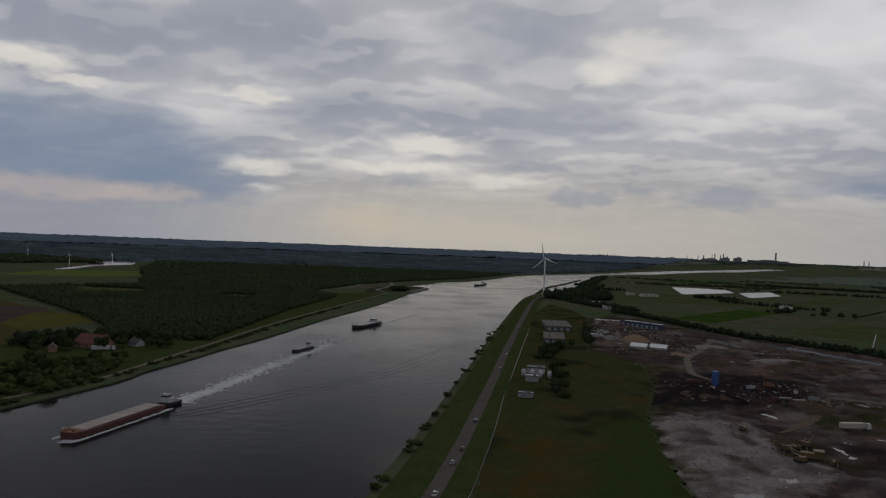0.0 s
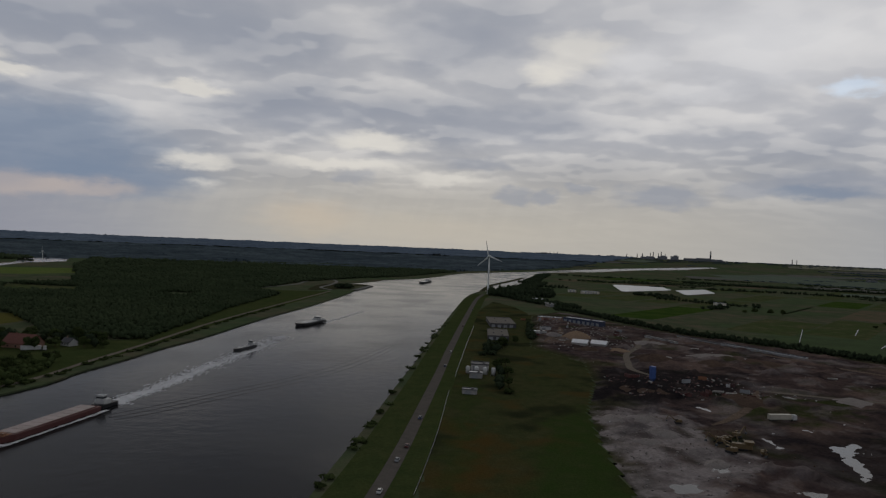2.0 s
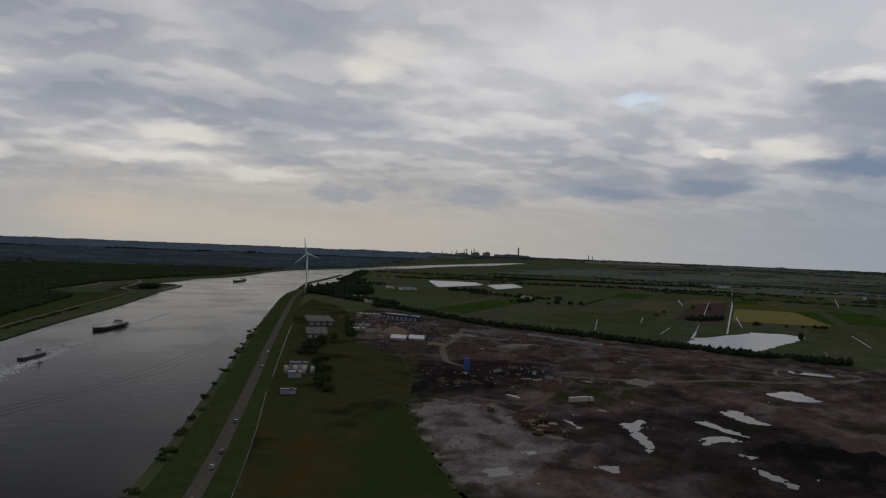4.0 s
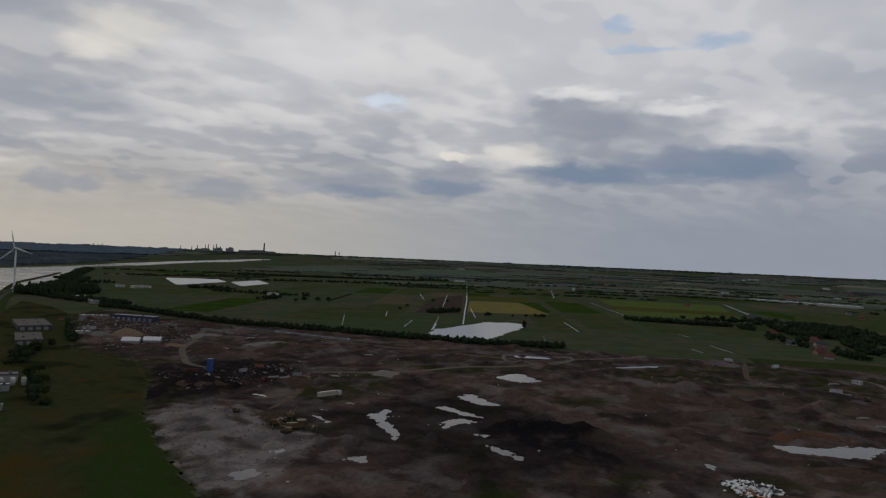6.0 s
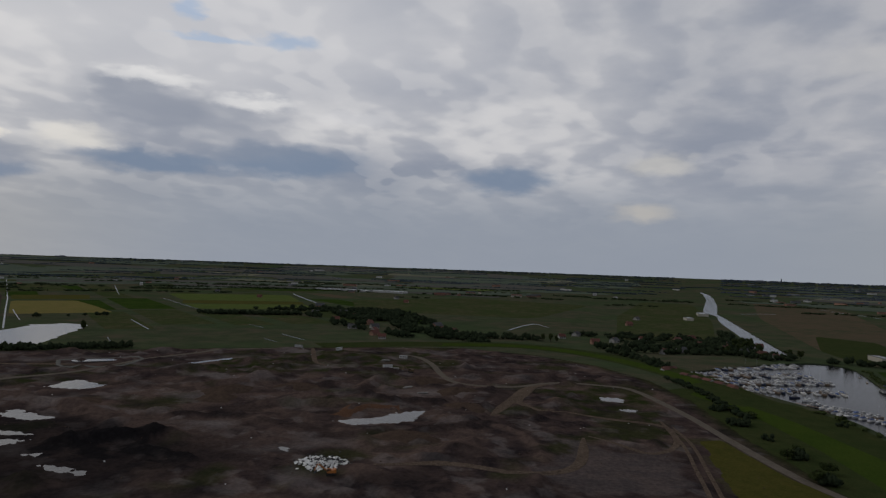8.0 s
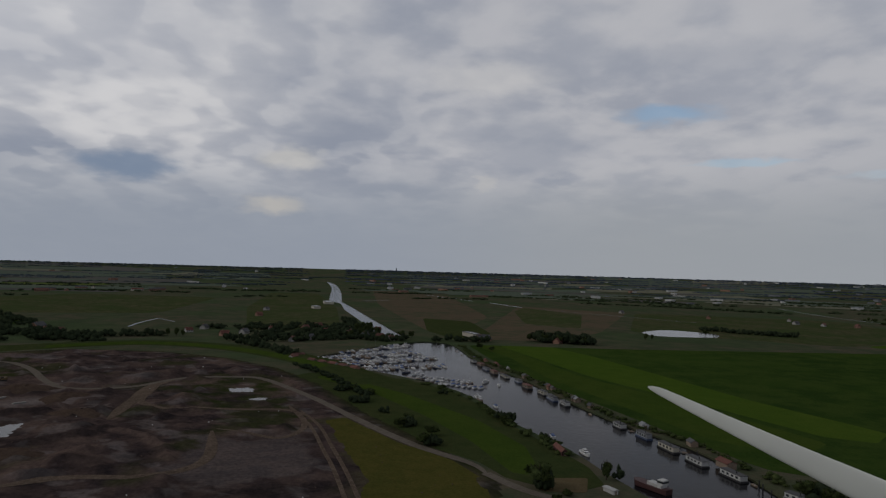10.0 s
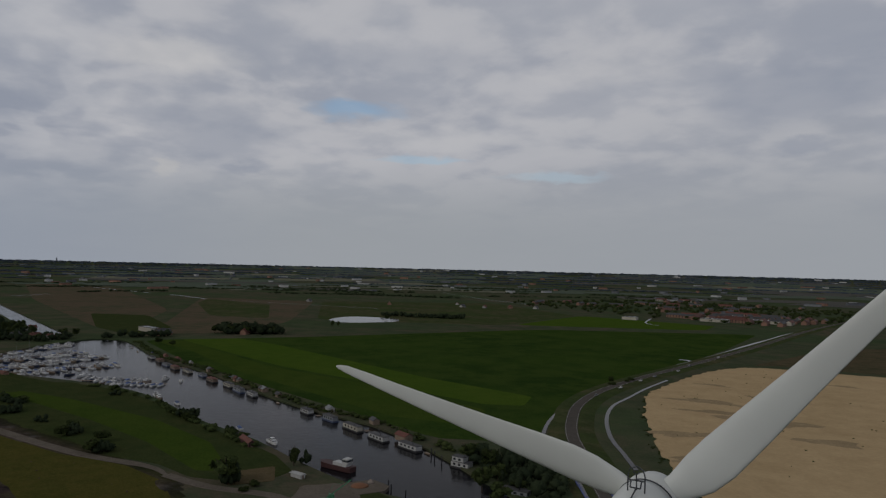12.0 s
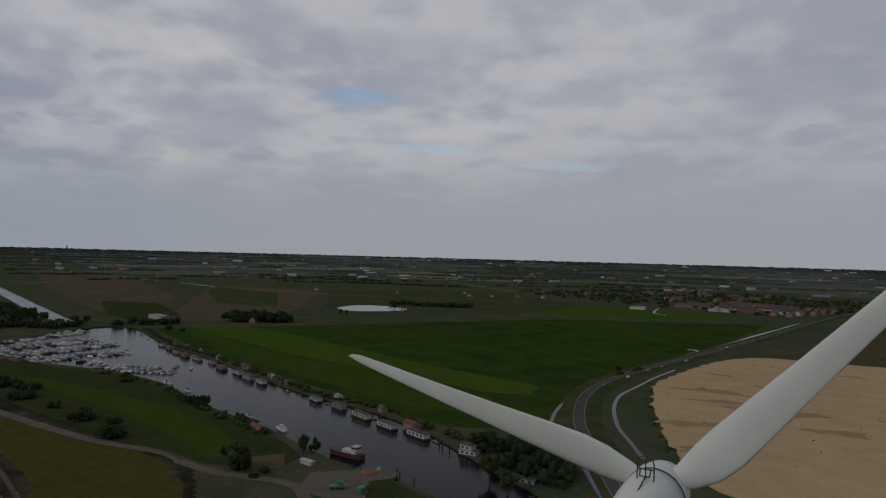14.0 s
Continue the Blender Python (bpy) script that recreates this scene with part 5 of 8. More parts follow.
def crowns(places, radii, heights, leaves, rng, leaf_size=0.2, base=0.25):
    """Vertices and faces of many crowns: a rough dark core and loose leaf clumps round it."""
    n = len(places)
    P, R, H = np.array(places, float), np.array(radii, float), np.array(heights, float)
    mid = P + np.stack([0 * H, 0 * H, H * (0.5 + base / 2)], 1)
    semi = np.stack([R, R, H * (0.5 - base / 2)], 1)
    core = ICO_V[None] * (0.78 + 0.35 * rng.rand(n, len(ICO_V), 1)) * semi[:, None] * 0.86 + mid[:, None]
    V = [core.reshape(-1, 3)]
    F = [(ICO_F[None] + (np.arange(n) * len(ICO_V))[:, None, None]).reshape(-1, 3)]
    if leaves:
        d = rng.normal(size=(n, leaves, 3))
        d /= np.linalg.norm(d, axis=2, keepdims=True)
        d[..., 2] = np.abs(d[..., 2]) * 0.9 - 0.25
        c = mid[:, None] + d * semi[:, None] * (0.72 + 0.42 * rng.rand(n, leaves, 1))
        a, b = rng.normal(size=(2, n, leaves, 3))
        s = (R[:, None, None] * leaf_size * (0.6 + 0.8 * rng.rand(n, leaves, 1)))
        a = a / np.linalg.norm(a, axis=2, keepdims=True) * s
        b = b / np.linalg.norm(b, axis=2, keepdims=True) * s
        tri = np.stack([c + a, c - 0.5 * a + b, c - 0.5 * a - b], 2).reshape(-1, 3)
        k = len(V[0])
        V.append(tri)
        F.append((k + np.arange(len(tri))).reshape(-1, 3))
    return np.concatenate(V), np.concatenate(F)


CLEARINGS = [[(-616, 1191), (-496, 1179), (-460, 1075), (-554, 1054)], [(-637, 2802), (-540, 2740), (-450, 2380), (-580, 2560)], [(-340, 1150), (-280, 1130), (-300, 1060), (-350, 1080)]]
FAR_REACH = [(560, 2620), (1000, 2600), (1900, 3000), (2300, 3500), (2300, 4300), (1800, 3700), (1500, 3900), (900, 3350)]


def woods(name, polys, spacing, high, leaves, mat, label, seed, radius=0.62, limit=99999, keep=1.0, leaf_size=0.26, lift=False):
    rng = np.random.RandomState(seed)
    pts = []
    for poly in polys:
        xs, ys = [p[0] for p in poly], [p[1] for p in poly]
        x, y = np.meshgrid(np.arange(min(xs), max(xs), spacing), np.arange(min(ys), max(ys), spacing))
        x, y = x.ravel() + rng.uniform(-0.45, 0.45, x.size) * spacing, y.ravel() + rng.uniform(-0.45, 0.45, x.size) * spacing
        ok = inside_many(x, y, poly) & (rng.rand(x.size) < keep)
        pts += list(zip(x[ok], y[ok]))
    rng.shuffle(pts)
    pts = np.array(pts[:limit])
    clear = np.zeros(len(pts), bool)
    for hole in CLEARINGS:
        clear |= inside_many(pts[:, 0], pts[:, 1], hole)
    if lift or spacing > 12:
        clear |= inside_many(pts[:, 0], pts[:, 1], FAR_REACH)
        clear |= inside_many(pts[:, 0], pts[:, 1], CANAL) | (edge_distance(pts[:, 0], pts[:, 1], CANAL) < 75) | (edge_distance(pts[:, 0], pts[:, 1], RIVER) < 40)
    pts = pts[~clear]
    z = np.array([rim(math.hypot(*p)) for p in pts]) if lift else np.zeros(len(pts))
    h = high * (0.55 + 0.8 * rng.rand(len(pts)) ** 1.3)
    v, f = crowns(np.c_[pts, z - 0.15 * h], spacing * radius * (0.62 + 0.75 * rng.rand(len(pts))), h * 1.15, leaves, rng, leaf_size, 0.1)
    d = bpy.data.meshes.new(name)
    d.vertices.add(len(v))
    d.vertices.foreach_set("co", v.astype("f").ravel())
    d.loops.add(f.size)
    d.loops.foreach_set("vertex_index", f.astype("i").ravel())
    d.polygons.add(len(f))
    d.polygons.foreach_set("loop_start", np.arange(0, f.size, 3, dtype="i"))
    if lift:
        d.polygons.foreach_set("use_smooth", [True] * len(d.polygons))
    d.update(calc_edges=True)
    d.materials.append(mat)
    return tagged(new(name, d), label, "woods", "", "stuff")


woods("woods", [[(-205, 620), (-200, 900), (-175, 1180), (-230, 1260), (-420, 1330), (-560, 1260), (-690, 1090), (-400, 780), (-330, 690), (-290, 620)]], 4.6, 6.5, 14, M["leaf_dark"], "dense dark green woodland behind the canal", 1)
woods("woods", [[(-235, 1270), (-180, 1560), (-110, 1720), (60, 2000), (250, 2500), (-200, 2700), (-700, 2500), (-640, 1500), (-560, 1300)]], 9, 7.5, 7, M["leaf_dark"], "dense dark green woodland", 2)


def canopy(name, poly, r0, r1, high, mat, label, seed):
    """A closed roof of treetops over far country: an uneven sheet that drops to the ground at its edge."""
    r = np.arange(r0, r1 + 1, 30.0)
    az = np.radians(np.arange(-40, 66, 0.14))
    rr, aa = np.meshgrid(r, az, indexing="ij")
    x, y = -rr * np.sin(aa), rr * np.cos(aa)
    ok = inside_many(x, y, poly) & ~inside_many(x, y, CANAL) & (edge_distance(x, y, CANAL) > 70) & ~inside_many(x, y, FAR_REACH)
    for hole in CLEARINGS:
        ok &= ~inside_many(x, y, hole)
    ok &= fnoise(x, y, 0.0011, seed) + 0.4 * fnoise(x, y, 0.006, seed + 1) > -1.15
    rise = np.array([rim(q) for q in r])[:, None]
    tops = high * (1 + 0.35 * fnoise(x, y, 0.004, seed + 2, 2) + 0.30 * fnoise(x, y, 0.025, seed + 3, 2))
    z = rise + np.where(ok, tops, -3.0)
    near = ok.copy()
    near[1:] |= ok[:-1]
    near[:-1] |= ok[1:]
    near[:, 1:] |= ok[:, :-1]
    near[:, :-1] |= ok[:, 1:]
    index = -np.ones(x.shape, int)
    index[near] = np.arange(near.sum())
    full = near[:-1, :-1] & near[1:, :-1] & near[1:, 1:] & near[:-1, 1:]
    faces = np.stack([index[:-1, :-1][full], index[:-1, 1:][full], index[1:, 1:][full], index[1:, :-1][full]], 1)
    ob = mesh(name, np.stack([x[near], y[near], z[near]], 1).tolist(), faces.tolist(), mat)
    return tagged(ob, label, "woods", "", "stuff")


FOREST = [(-3900, 2150), (-1500, 2300), (-700, 2450), (250, 2520), (600, 3050), (1650, 4560), (1900, 4790), (-600, 4850), (-2600, 4150), (-4000, 2750)]
# both canopies carry the painted haze tint, bluer beyond 4100 m
canopy("far_woods", FOREST, 2320, 4060, 6.5, M["leaf_far_hazed"], "dark woodland reaching towards the dunes, greyed blue for haze", 3)
canopy("dune_woods", FOREST, 4120, 4810, 6.0, M["leaf_dune_hazed"], "wooded dunes on the horizon, tinted blue for haze", 13)
woods("woods", [[(-1300, 1500), (-900, 1330), (-720, 1150), (-800, 1050), (-1000, 1150), (-1500, 1400)], [(-760, 1780), (-640, 1500), (-700, 2400), (-930, 2300)], [(-1700, 2000), (-1160, 1900), (-1050, 2200), (-1500, 2500)]], 14, 11, 8, M["leaf_dark"], "dark belts of woodland among pasture", 4)


def belt(points, wide):
    line = curve(points, 25)
    left, right = [], []
    for i, p in enumerate(line):
        d = line[min(i + 1, len(line) - 1)] - line[max(i - 1, 0)]
        r = Vector((d.y, -d.x, 0)).normalized() * wide / 2
        left.append(((p - r).x, (p - r).y))
        right.append(((p + r).x, (p + r).y))
    return left + right[::-1]


woods("tree_belt", [belt([(262, 1060), (288, 1045), (345, 828), (424, 703), (482, 598), (535, 536), (580, 490)], 18)], 4.2, 6.2, 22, M["leaf_deep"], "dense hedge of trees along the dump", 5)
woods("tree_belt", [belt(p, w) for p, w in (([(707, 885), (785, 900)], 18), ([(985, 690), (1040, 610), (1080, 560)], 16), ([(766, 831), (870, 770)], 5), ([(1190, 560), (1240, 500), (1200, 440)], 40), ([(1130, 450), (1060, 400)], 30), ([(1000, 360), (950, 330)], 26), ([(880, 330), (830, 290)], 22), ([(850, 262), (880, 225), (900, 180), (905, 135)], 24), ([(1100, 560), (1040, 520)], 18), ([(870, 20), (905, -10), (900, -60)], 18), ([(880, -100), (860, -60), (840, 0), (860, 60)], 12),
      ([(1046, -700), (985, -730), (930, -790)], 24), ([(850, -150), (880, -120), (930, -95), (960, -60)], 46), ([(860, -190), (850, -240), (835, -260)], 16), ([(700, 1260), (560, 1420)], 10), ([(300, 1090), (255, 1240), (235, 1350)], 40),
      ([(250, 1440), (330, 1640), (420, 1900)], 46), ([(1000, 2300), (1300, 2150), (1700, 2000)], 26), ([(900, 1900), (1200, 1800), (1500, 1650)], 14), ([(630, 1480), (560, 1540)], 30))],
      6.5, 8, 18, M["leaf_deep"], "clumps and rows of trees among meadows", 6, keep=0.85)
woods("tree_clump", [[(-98, 1385), (-72, 1375), (-66, 1420), (-92, 1430)]], 8, 9, 30, M["leaf_deep"], "dark clump of trees on the spit", 78, radius=0.9)
woods("tree_clump", [[(862, -318), (842, -330), (816, -372), (806, -392), (824, -396), (850, -370), (872, -336)]], 7, 14, 40, M["leaf_deep"], "tall dark clump of round trees round a farm", 77, radius=0.9)
woods("village_trees", [[(1239, 604), (1255, 448), (1160, 380), (1054, 318), (1000, 330), (1040, 400), (1000, 420), (1080, 500)], [(964, 285), (880, 215), (834, 175), (815, 200), (880, 290), (930, 340)], [(920, 430), (985, 470), (960, 400), (890, 370)], [(1120, 690), (1190, 640), (1230, 600), (1170, 560)]], 8, 9, 18, M["leaf_deep"], "dark clumps of trees round the hamlet", 71, keep=0.5)
woods("village_trees", [[(1010, 120), (1000, 60), (930, 30), (850, -20), (880, -110), (1040, -130), (1080, -40)]], 11, 7, 18, M["leaf_deep"], "dark trees among the houses by the marina", 76, keep=0.4)
woods("tree_belt", [belt([(989, 710), (1030, 640), (1073, 564)], 16), belt([(820, 36), (760, 8), (702, -16)], 12), belt([(900, -112), (960, -118), (1060, -112), (1200, -118)], 16)], 6, 7.5, 20, M["leaf_deep"], "dark row of trees among meadows", 72)
woods("tree_belt", [belt([(88, 590), (100, 640), (112, 660)], 14), belt([(76, 440), (82, 490), (92, 540)], 4), belt([(150, 700), (160, 760), (175, 840)], 8)], 5, 6, 26, M["leaf_deep"], "dark trees beside the sheds", 73, keep=0.8)
woods("poplar_clump", [[(196, 1330), (215, 1440), (262, 1500), (345, 1470), (330, 1340), (250, 1290)]], 7, 13, 22, M["leaf_deep"], "tall dark clump of poplars by the turbine", 74, keep=0.75)
woods("tree_belt", [belt([(365, 1840), (440, 2060), (520, 2330), (590, 2560)], 34), belt([(330, 1700), (390, 1690), (450, 1710)], 16), belt([(560, 1180), (620, 1230)], 20)], 9, 9, 12, M["leaf_deep"], "dark trees along the far canal bank", 75, keep=0.8)


def round_clump(x, y, r):
    return [(x + r * math.cos(0.7854 * k), y + 0.8 * r * math.sin(0.7854 * k)) for k in range(8)]


for x, y, r, high in ((393, -77, 5, 4.5), (349, -81, 5.5, 5), (469, -56, 9, 4), (271, -112, 5, 8), (279, -149, 2.6, 6), (404, -139, 8, 4), (491, -120, 4, 3), (355, -145, 3, 3), (430, -68, 4, 3.5), (512, -48, 6, 3.5)):
    woods("bush", [round_clump(x, y, r)], 1.8, high, 30, M["leaf_deep"], "dense dark round bush on the grass slope", int(x), keep=0.9, radius=0.8)
woods("thicket", [[(-212, 415), (-218, 470), (-225, 500), (-262, 505), (-300, 470), (-330, 420), (-300, 380), (-240, 372)]], 6, 5.5, 26, M["leaf"], "dense green thicket on the canal bank", 61, keep=0.62)
woods("thicket", [[(-238, 600), (-225, 570), (-250, 590), (-330, 610), (-350, 560), (-310, 545), (-290, 600), (-262, 625)]], 7, 9, 26, M["leaf_deep"], "dark trees round the farm", 62, keep=0.8)
woods("bank_bushes", [belt([(255, -219), (330, -223), (369, -214), (443, -209), (551, -210), (673, -203), (800, -214)], 6)], 3.6, 2.4, 20, M["leaf"], "low bushes and gardens along the bank", 63, keep=0.6)
woods("bank_bushes", [belt([(300, -144), (393, -136), (457, -134), (503, -128), (540, -113)], 5)], 4, 2.2, 20, M["leaf"], "low bushes along the bank", 64, keep=0.5)
woods("bank_bushes", [belt([(-228, 365), (-212, 432), (-201, 506), (-188, 603), (-173, 768), (-140, 992)], 5)], 5, 1.8, 14, M["leaf"], "reeds and low bushes along the canal", 65, keep=0.5)
woods("bank_bushes", [belt([(-20, 262), (6, 411), (41, 646), (100, 997)], 3)], 6, 1.6, 14, M["leaf"], "reeds and low bushes along the canal", 66, keep=0.25)
woods("hedge", [belt([(645, -18), (590, -40), (540, -52), (490, -64)], 7)], 4, 3.2, 20, M["leaf_deep"], "dark hedge at the foot of the dike", 68, keep=0.8)
woods("thicket", [[(256, -217), (240, -234), (215, -238), (188, -224), (178, -204), (200, -199), (225, -210)]], 4.5, 6.5, 26, M["leaf_deep"], "dark thicket by the bridge", 69, keep=0.85)
woods("sand_fringe", [belt([(150, -258), (180, -282), (205, -308), (240, -350), (272, -390), (300, -440)], 8)], 2.0, 0.4, 10, M["leaf"], "rough weeds at the edge of the sand", 67, keep=0.14)
far_belts = []
rng = np.random.RandomState(9)
for _ in range(250):
    r, a = rng.uniform(1900, 4600), radians(rng.uniform(-62, 100))
    x, y = r * math.cos(a) , r * math.sin(a)
    q = rng.uniform(-0.45, 0.45) + a + math.pi / 2
    ln = rng.uniform(40, 260)
    if not inside(x, y, CANAL) and abs(y + 200) > 60:
        far_belts.append(belt([(x - ln * math.cos(q), y - ln * math.sin(q)), (x + 20, y + 20), (x + ln * math.cos(q), y + ln * math.sin(q))], rng.uniform(12, 34)))
near_belts = [b for b in far_belts if math.hypot(*b[0]) < 3000]
woods("far_woods", near_belts, 13, 5.5, 4, M["leaf_dark"], "belts of trees across the polder", 7, keep=0.6, radius=0.8)
woods("far_woods", [b for b in far_belts if b not in near_belts], 12, 4.5, 0, M["leaf_far_hazed"], "far belts of trees across the polder", 17, lift=True, keep=0.85, radius=0.8)
ringed = []
for i in range(120):
    a = radians(-75 + 195 * i / 120)
    for k, r in enumerate((3650, 3880, 4080, 4250, 4420, 4580, 4700, 4810)):
        if math.sin(i * 0.9 + k * 2.1) + math.sin(i * 0.37 + k * 1.3) < 0.35 - 0.22 * k - 0.9 * (a < -0.06):
            continue
        if a > 1.15 and k < 5 or abs(r * math.sin(a) + 0.07 * r * math.cos(a)) < 130:
            continue
        ringed.append(belt([(r * math.cos(a), r * math.sin(a)), (r * math.cos(a + 0.025), r * math.sin(a + 0.025))], 40))
woods("far_woods", [b for b in ringed if b[0][1] >= -250], 15, 4.0, 0, M["leaf_far_hazed"], "dark line of trees on the horizon", 8, lift=True, keep=0.9, radius=0.85)
woods("town_woods", [b for b in ringed if b[0][1] < -250], 15, 5.0, 0, M["leaf_town_hazed"], "lines of trees round the far town, tinted blue for haze", 18, lift=True, keep=0.9, radius=0.85)

# ---- wind turbines ----
M["turbine"] = material("turbine_paint", ((0.6068, 0.6314, 0.6068), (0.5822, 0.6068, 0.5863), (0.6232, 0.6396, 0.6191)), (0.05, 0.12, 0.02), rough=0.45, bump=0.0, specular=0.4)
M["steel"] = plain("dark_steel", (0.06, 0.065, 0.07), 0.5, 0.6)


def lathe(profile, sides=32):
    """A round body about z; profile: (radius, height) pairs."""
    bm = bmesh.new()
    rings = [[bm.verts.new((r * math.cos(6.28318 * i / sides), r * math.sin(6.28318 * i / sides), z)) for i in range(sides)] for r, z in profile]
    for a, b in zip(rings, rings[1:]):
        for i in range(sides):
            f = bm.faces.new((a[i], a[(i + 1) % sides], b[(i + 1) % sides], b[i]))
            f.smooth = True
    bm.faces.new(rings[-1])
    bm.faces.new(rings[0][::-1])
    return bm


def tube(points, radius, sides=6):
    bm = bmesh.new()
    p = [Vector(q) for q in points]
    rings = []
    for i, q in enumerate(p):
        d = (p[min(i + 1, len(p) - 1)] - p[max(i - 1, 0)]).normalized()
        side = d.cross(Vector((0.31, 0.17, 0.94))).normalized()
        up = side.cross(d)
        rings.append([bm.verts.new(q + radius * (math.cos(6.28318 * k / sides) * side + math.sin(6.28318 * k / sides) * up)) for k in range(sides)])
    for a, b in zip(rings, rings[1:]):
        for k in range(sides):
            bm.faces.new((a[k], a[(k + 1) % sides], b[(k + 1) % sides], b[k]))
    bm.faces.new(rings[0][::-1])
    bm.faces.new(rings[-1])
    return bm


def blade_mesh(length):
    """A blade along +z, its leading edge towards -x, the wind side towards +y."""
    bm = bmesh.new()
    rows = []
    for s, chord, thick, twist in ((0.0, 1.5, 1.0, 0), (0.035, 1.55, 0.95, 8), (0.08, 2.0, 0.62, 16), (0.14, 2.85, 0.40, 19), (0.20, 3.0, 0.30, 16), (0.30, 2.65, 0.24, 12), (0.45, 2.1, 0.2, 8), (0.6, 1.65, 0.18, 5), (0.75, 1.25, 0.17, 3), (0.88, 0.95, 0.16, 1.5), (0.955, 0.72, 0.15, 1), (0.985, 0.42, 0.14, 1), (1.0, 0.12, 0.2, 1)):
        ring = []
        a = radians(-twist)
        for k in range(20):
            q = 6.28318 * k / 20
            x, y = 0.5 * math.cos(q), 0.5 * math.sin(q) * thick * (1 - 0.35 * math.cos(q) * (thick < 0.9))
            chord_k = chord * (1.12 if thick < 0.9 else 1.0)
            x = (x + 0.22 * (thick < 0.9)) * chord_k
            y *= chord
            ring.append(bm.verts.new((x * math.cos(a) - y * math.sin(a), x * math.sin(a) + y * math.cos(a) + 0.9 * s * s, s * length)))
        rows.append(ring)
    for a, b in zip(rows, rows[1:]):
        for k in range(20):
            f = bm.faces.new((a[k], a[(k + 1) % 20], b[(k + 1) % 20], b[k]))
            f.smooth = True
    bm.faces.new(rows[-1])
    bm.faces.new(rows[0][::-1])
    return bm


def wind_turbine(x, y, hub_z, axis_az, tilt, angle, radius, label, parts_fine=True):
    """axis_az: the way the rotor faces, degrees to the left of +y; angle: the first blade's turn from upright."""
    base = tagged(new("wind_turbine"), label, "wind turbine", "wind turbines")
    n = Vector((-math.sin(radians(axis_az)), math.cos(radians(axis_az)), 0))
    overhang = 4.6
    foot = Vector((x, y, 0)) - n * overhang
    base.location = foot
    part("tower", lathe([(2.1, 0), (2.1, 0.3), (1.95, 0.3), (1.6, hub_z * 0.5), (1.2, hub_z - 2.4)]), M["turbine"], base)
    head = pose(0, 0, 0, 0, 0, axis_az) @ pose(0, 0, hub_z, tilt, 0, 0)
    along = head @ pose(0, 0, 0, -90, 0, 0)
    # nacelle: an egg that widens to the seam behind the rotor
    nac = part("nacelle", lathe([(0.15, -4.0), (0.75, -3.85), (1.4, -3.3), (1.85, -2.4), (2.15, -1.0), (2.28, 0.5), (2.32, 2.0), (2.3, 2.95)], 48), M["turbine"], base, "pale grey-white egg-shaped housing")
    nac.matrix_basis = along
    seam = part("seam", lathe([(2.345, 2.94), (2.345, 3.06)], 48), M["steel"], nac, "dark gap behind the rotor")
    spin = part("spinner", lathe([(2.3, 3.1), (2.28, 4.6), (2.0, 5.9), (1.4, 6.7), (0.7, 7.1), (0.1, 7.2)], 48), M["turbine"], base)
    spin.matrix_basis = along
    for k in range(3):
        b = part("blade", blade_mesh(radius), M["turbine"], base, "long tapering white blade")
        b.matrix_basis = head @ pose(0, overhang, 0, 0, 0, 0) @ Matrix.Rotation(radians(angle + 120 * k), 4, "Y")
    if parts_fine:
        # hoop and wind vane on the roof
        rail = bmesh.new()
        for q in ([(-0.62, 0.6, 2.1), (-0.62, 0.75, 3.3), (-0.5, 0.8, 3.75), (0, 0.85, 4.0), (0.5, 0.8, 3.75), (0.62, 0.75, 3.3), (0.62, 0.6, 2.1)],
                  [(-0.62, 0.72, 3.0), (0.62, 0.72, 3.0)], [(-0.35, 0.3, 2.6), (0.4, 0.3, 2.6)], [(-0.35, 0.3, 2.6), (-0.35, 0.6, 3.0)], [(0.4, 0.3, 2.6), (0.4, 0.6, 3.0)], [(0.1, 0.3, 2.6), (0.0, -1.4, 2.0)]):
            t = tube(q, 0.055)
            d = bpy.data.meshes.new("t")
            t.to_mesh(d)
            t.free()
            rail.from_mesh(d)
            bpy.data.meshes.remove(d)
        r = part("roof_hoop", rail, M["steel"], nac, "dark tubular hoop on the roof")
        r.matrix_basis = along.inverted() @ head
        v = part("wind_vane", tube([(0, 0.7, 2.3), (0, 0.7, 3.45)], 0.05), M["steel"], nac)
        v.matrix_basis = along.inverted() @ head
        for s in (-1, 1):
            w = part("cup_arm", tube([(0, 0.7, 3.4), (0.25 * s, 0.72, 3.65)], 0.045), M["steel"], nac)
            w.matrix_basis = along.inverted() @ head
    return base


wind_turbine(25.35, -46.95, 71.95, -160, 4.7, -77.2, 33.0, "white three-bladed wind turbine with an egg-shaped nacelle, close by")
wind_turbine(201, 1387, 75.0, 150, 4.0, 12.0, 31.0, "white three-bladed wind turbine on the canal's point, far off", False)

# ---- building blocks ----
def box(bm, cx, cy, z0, sx, sy, sz, taper=1.0, rot=0.0):
    """A box standing at height z0, optionally narrowing upwards."""
    vs = []
    c, s = math.cos(rot), math.sin(rot)
    for z, k in ((z0, 1.0), (z0 + sz, taper)):
        for a, b in ((-1, -1), (1, -1), (1, 1), (-1, 1)):
            x, y = a * sx / 2 * k, b * sy / 2 * k
            vs.append(bm.verts.new((cx + x * c - y * s, cy + x * s + y * c, z)))
    for f in ((3, 2, 1, 0), (4, 5, 6, 7), (0, 1, 5, 4), (1, 2, 6, 5), (2, 3, 7, 6), (3, 0, 4, 7)):
        bm.faces.new([vs[i] for i in f])
    return vs


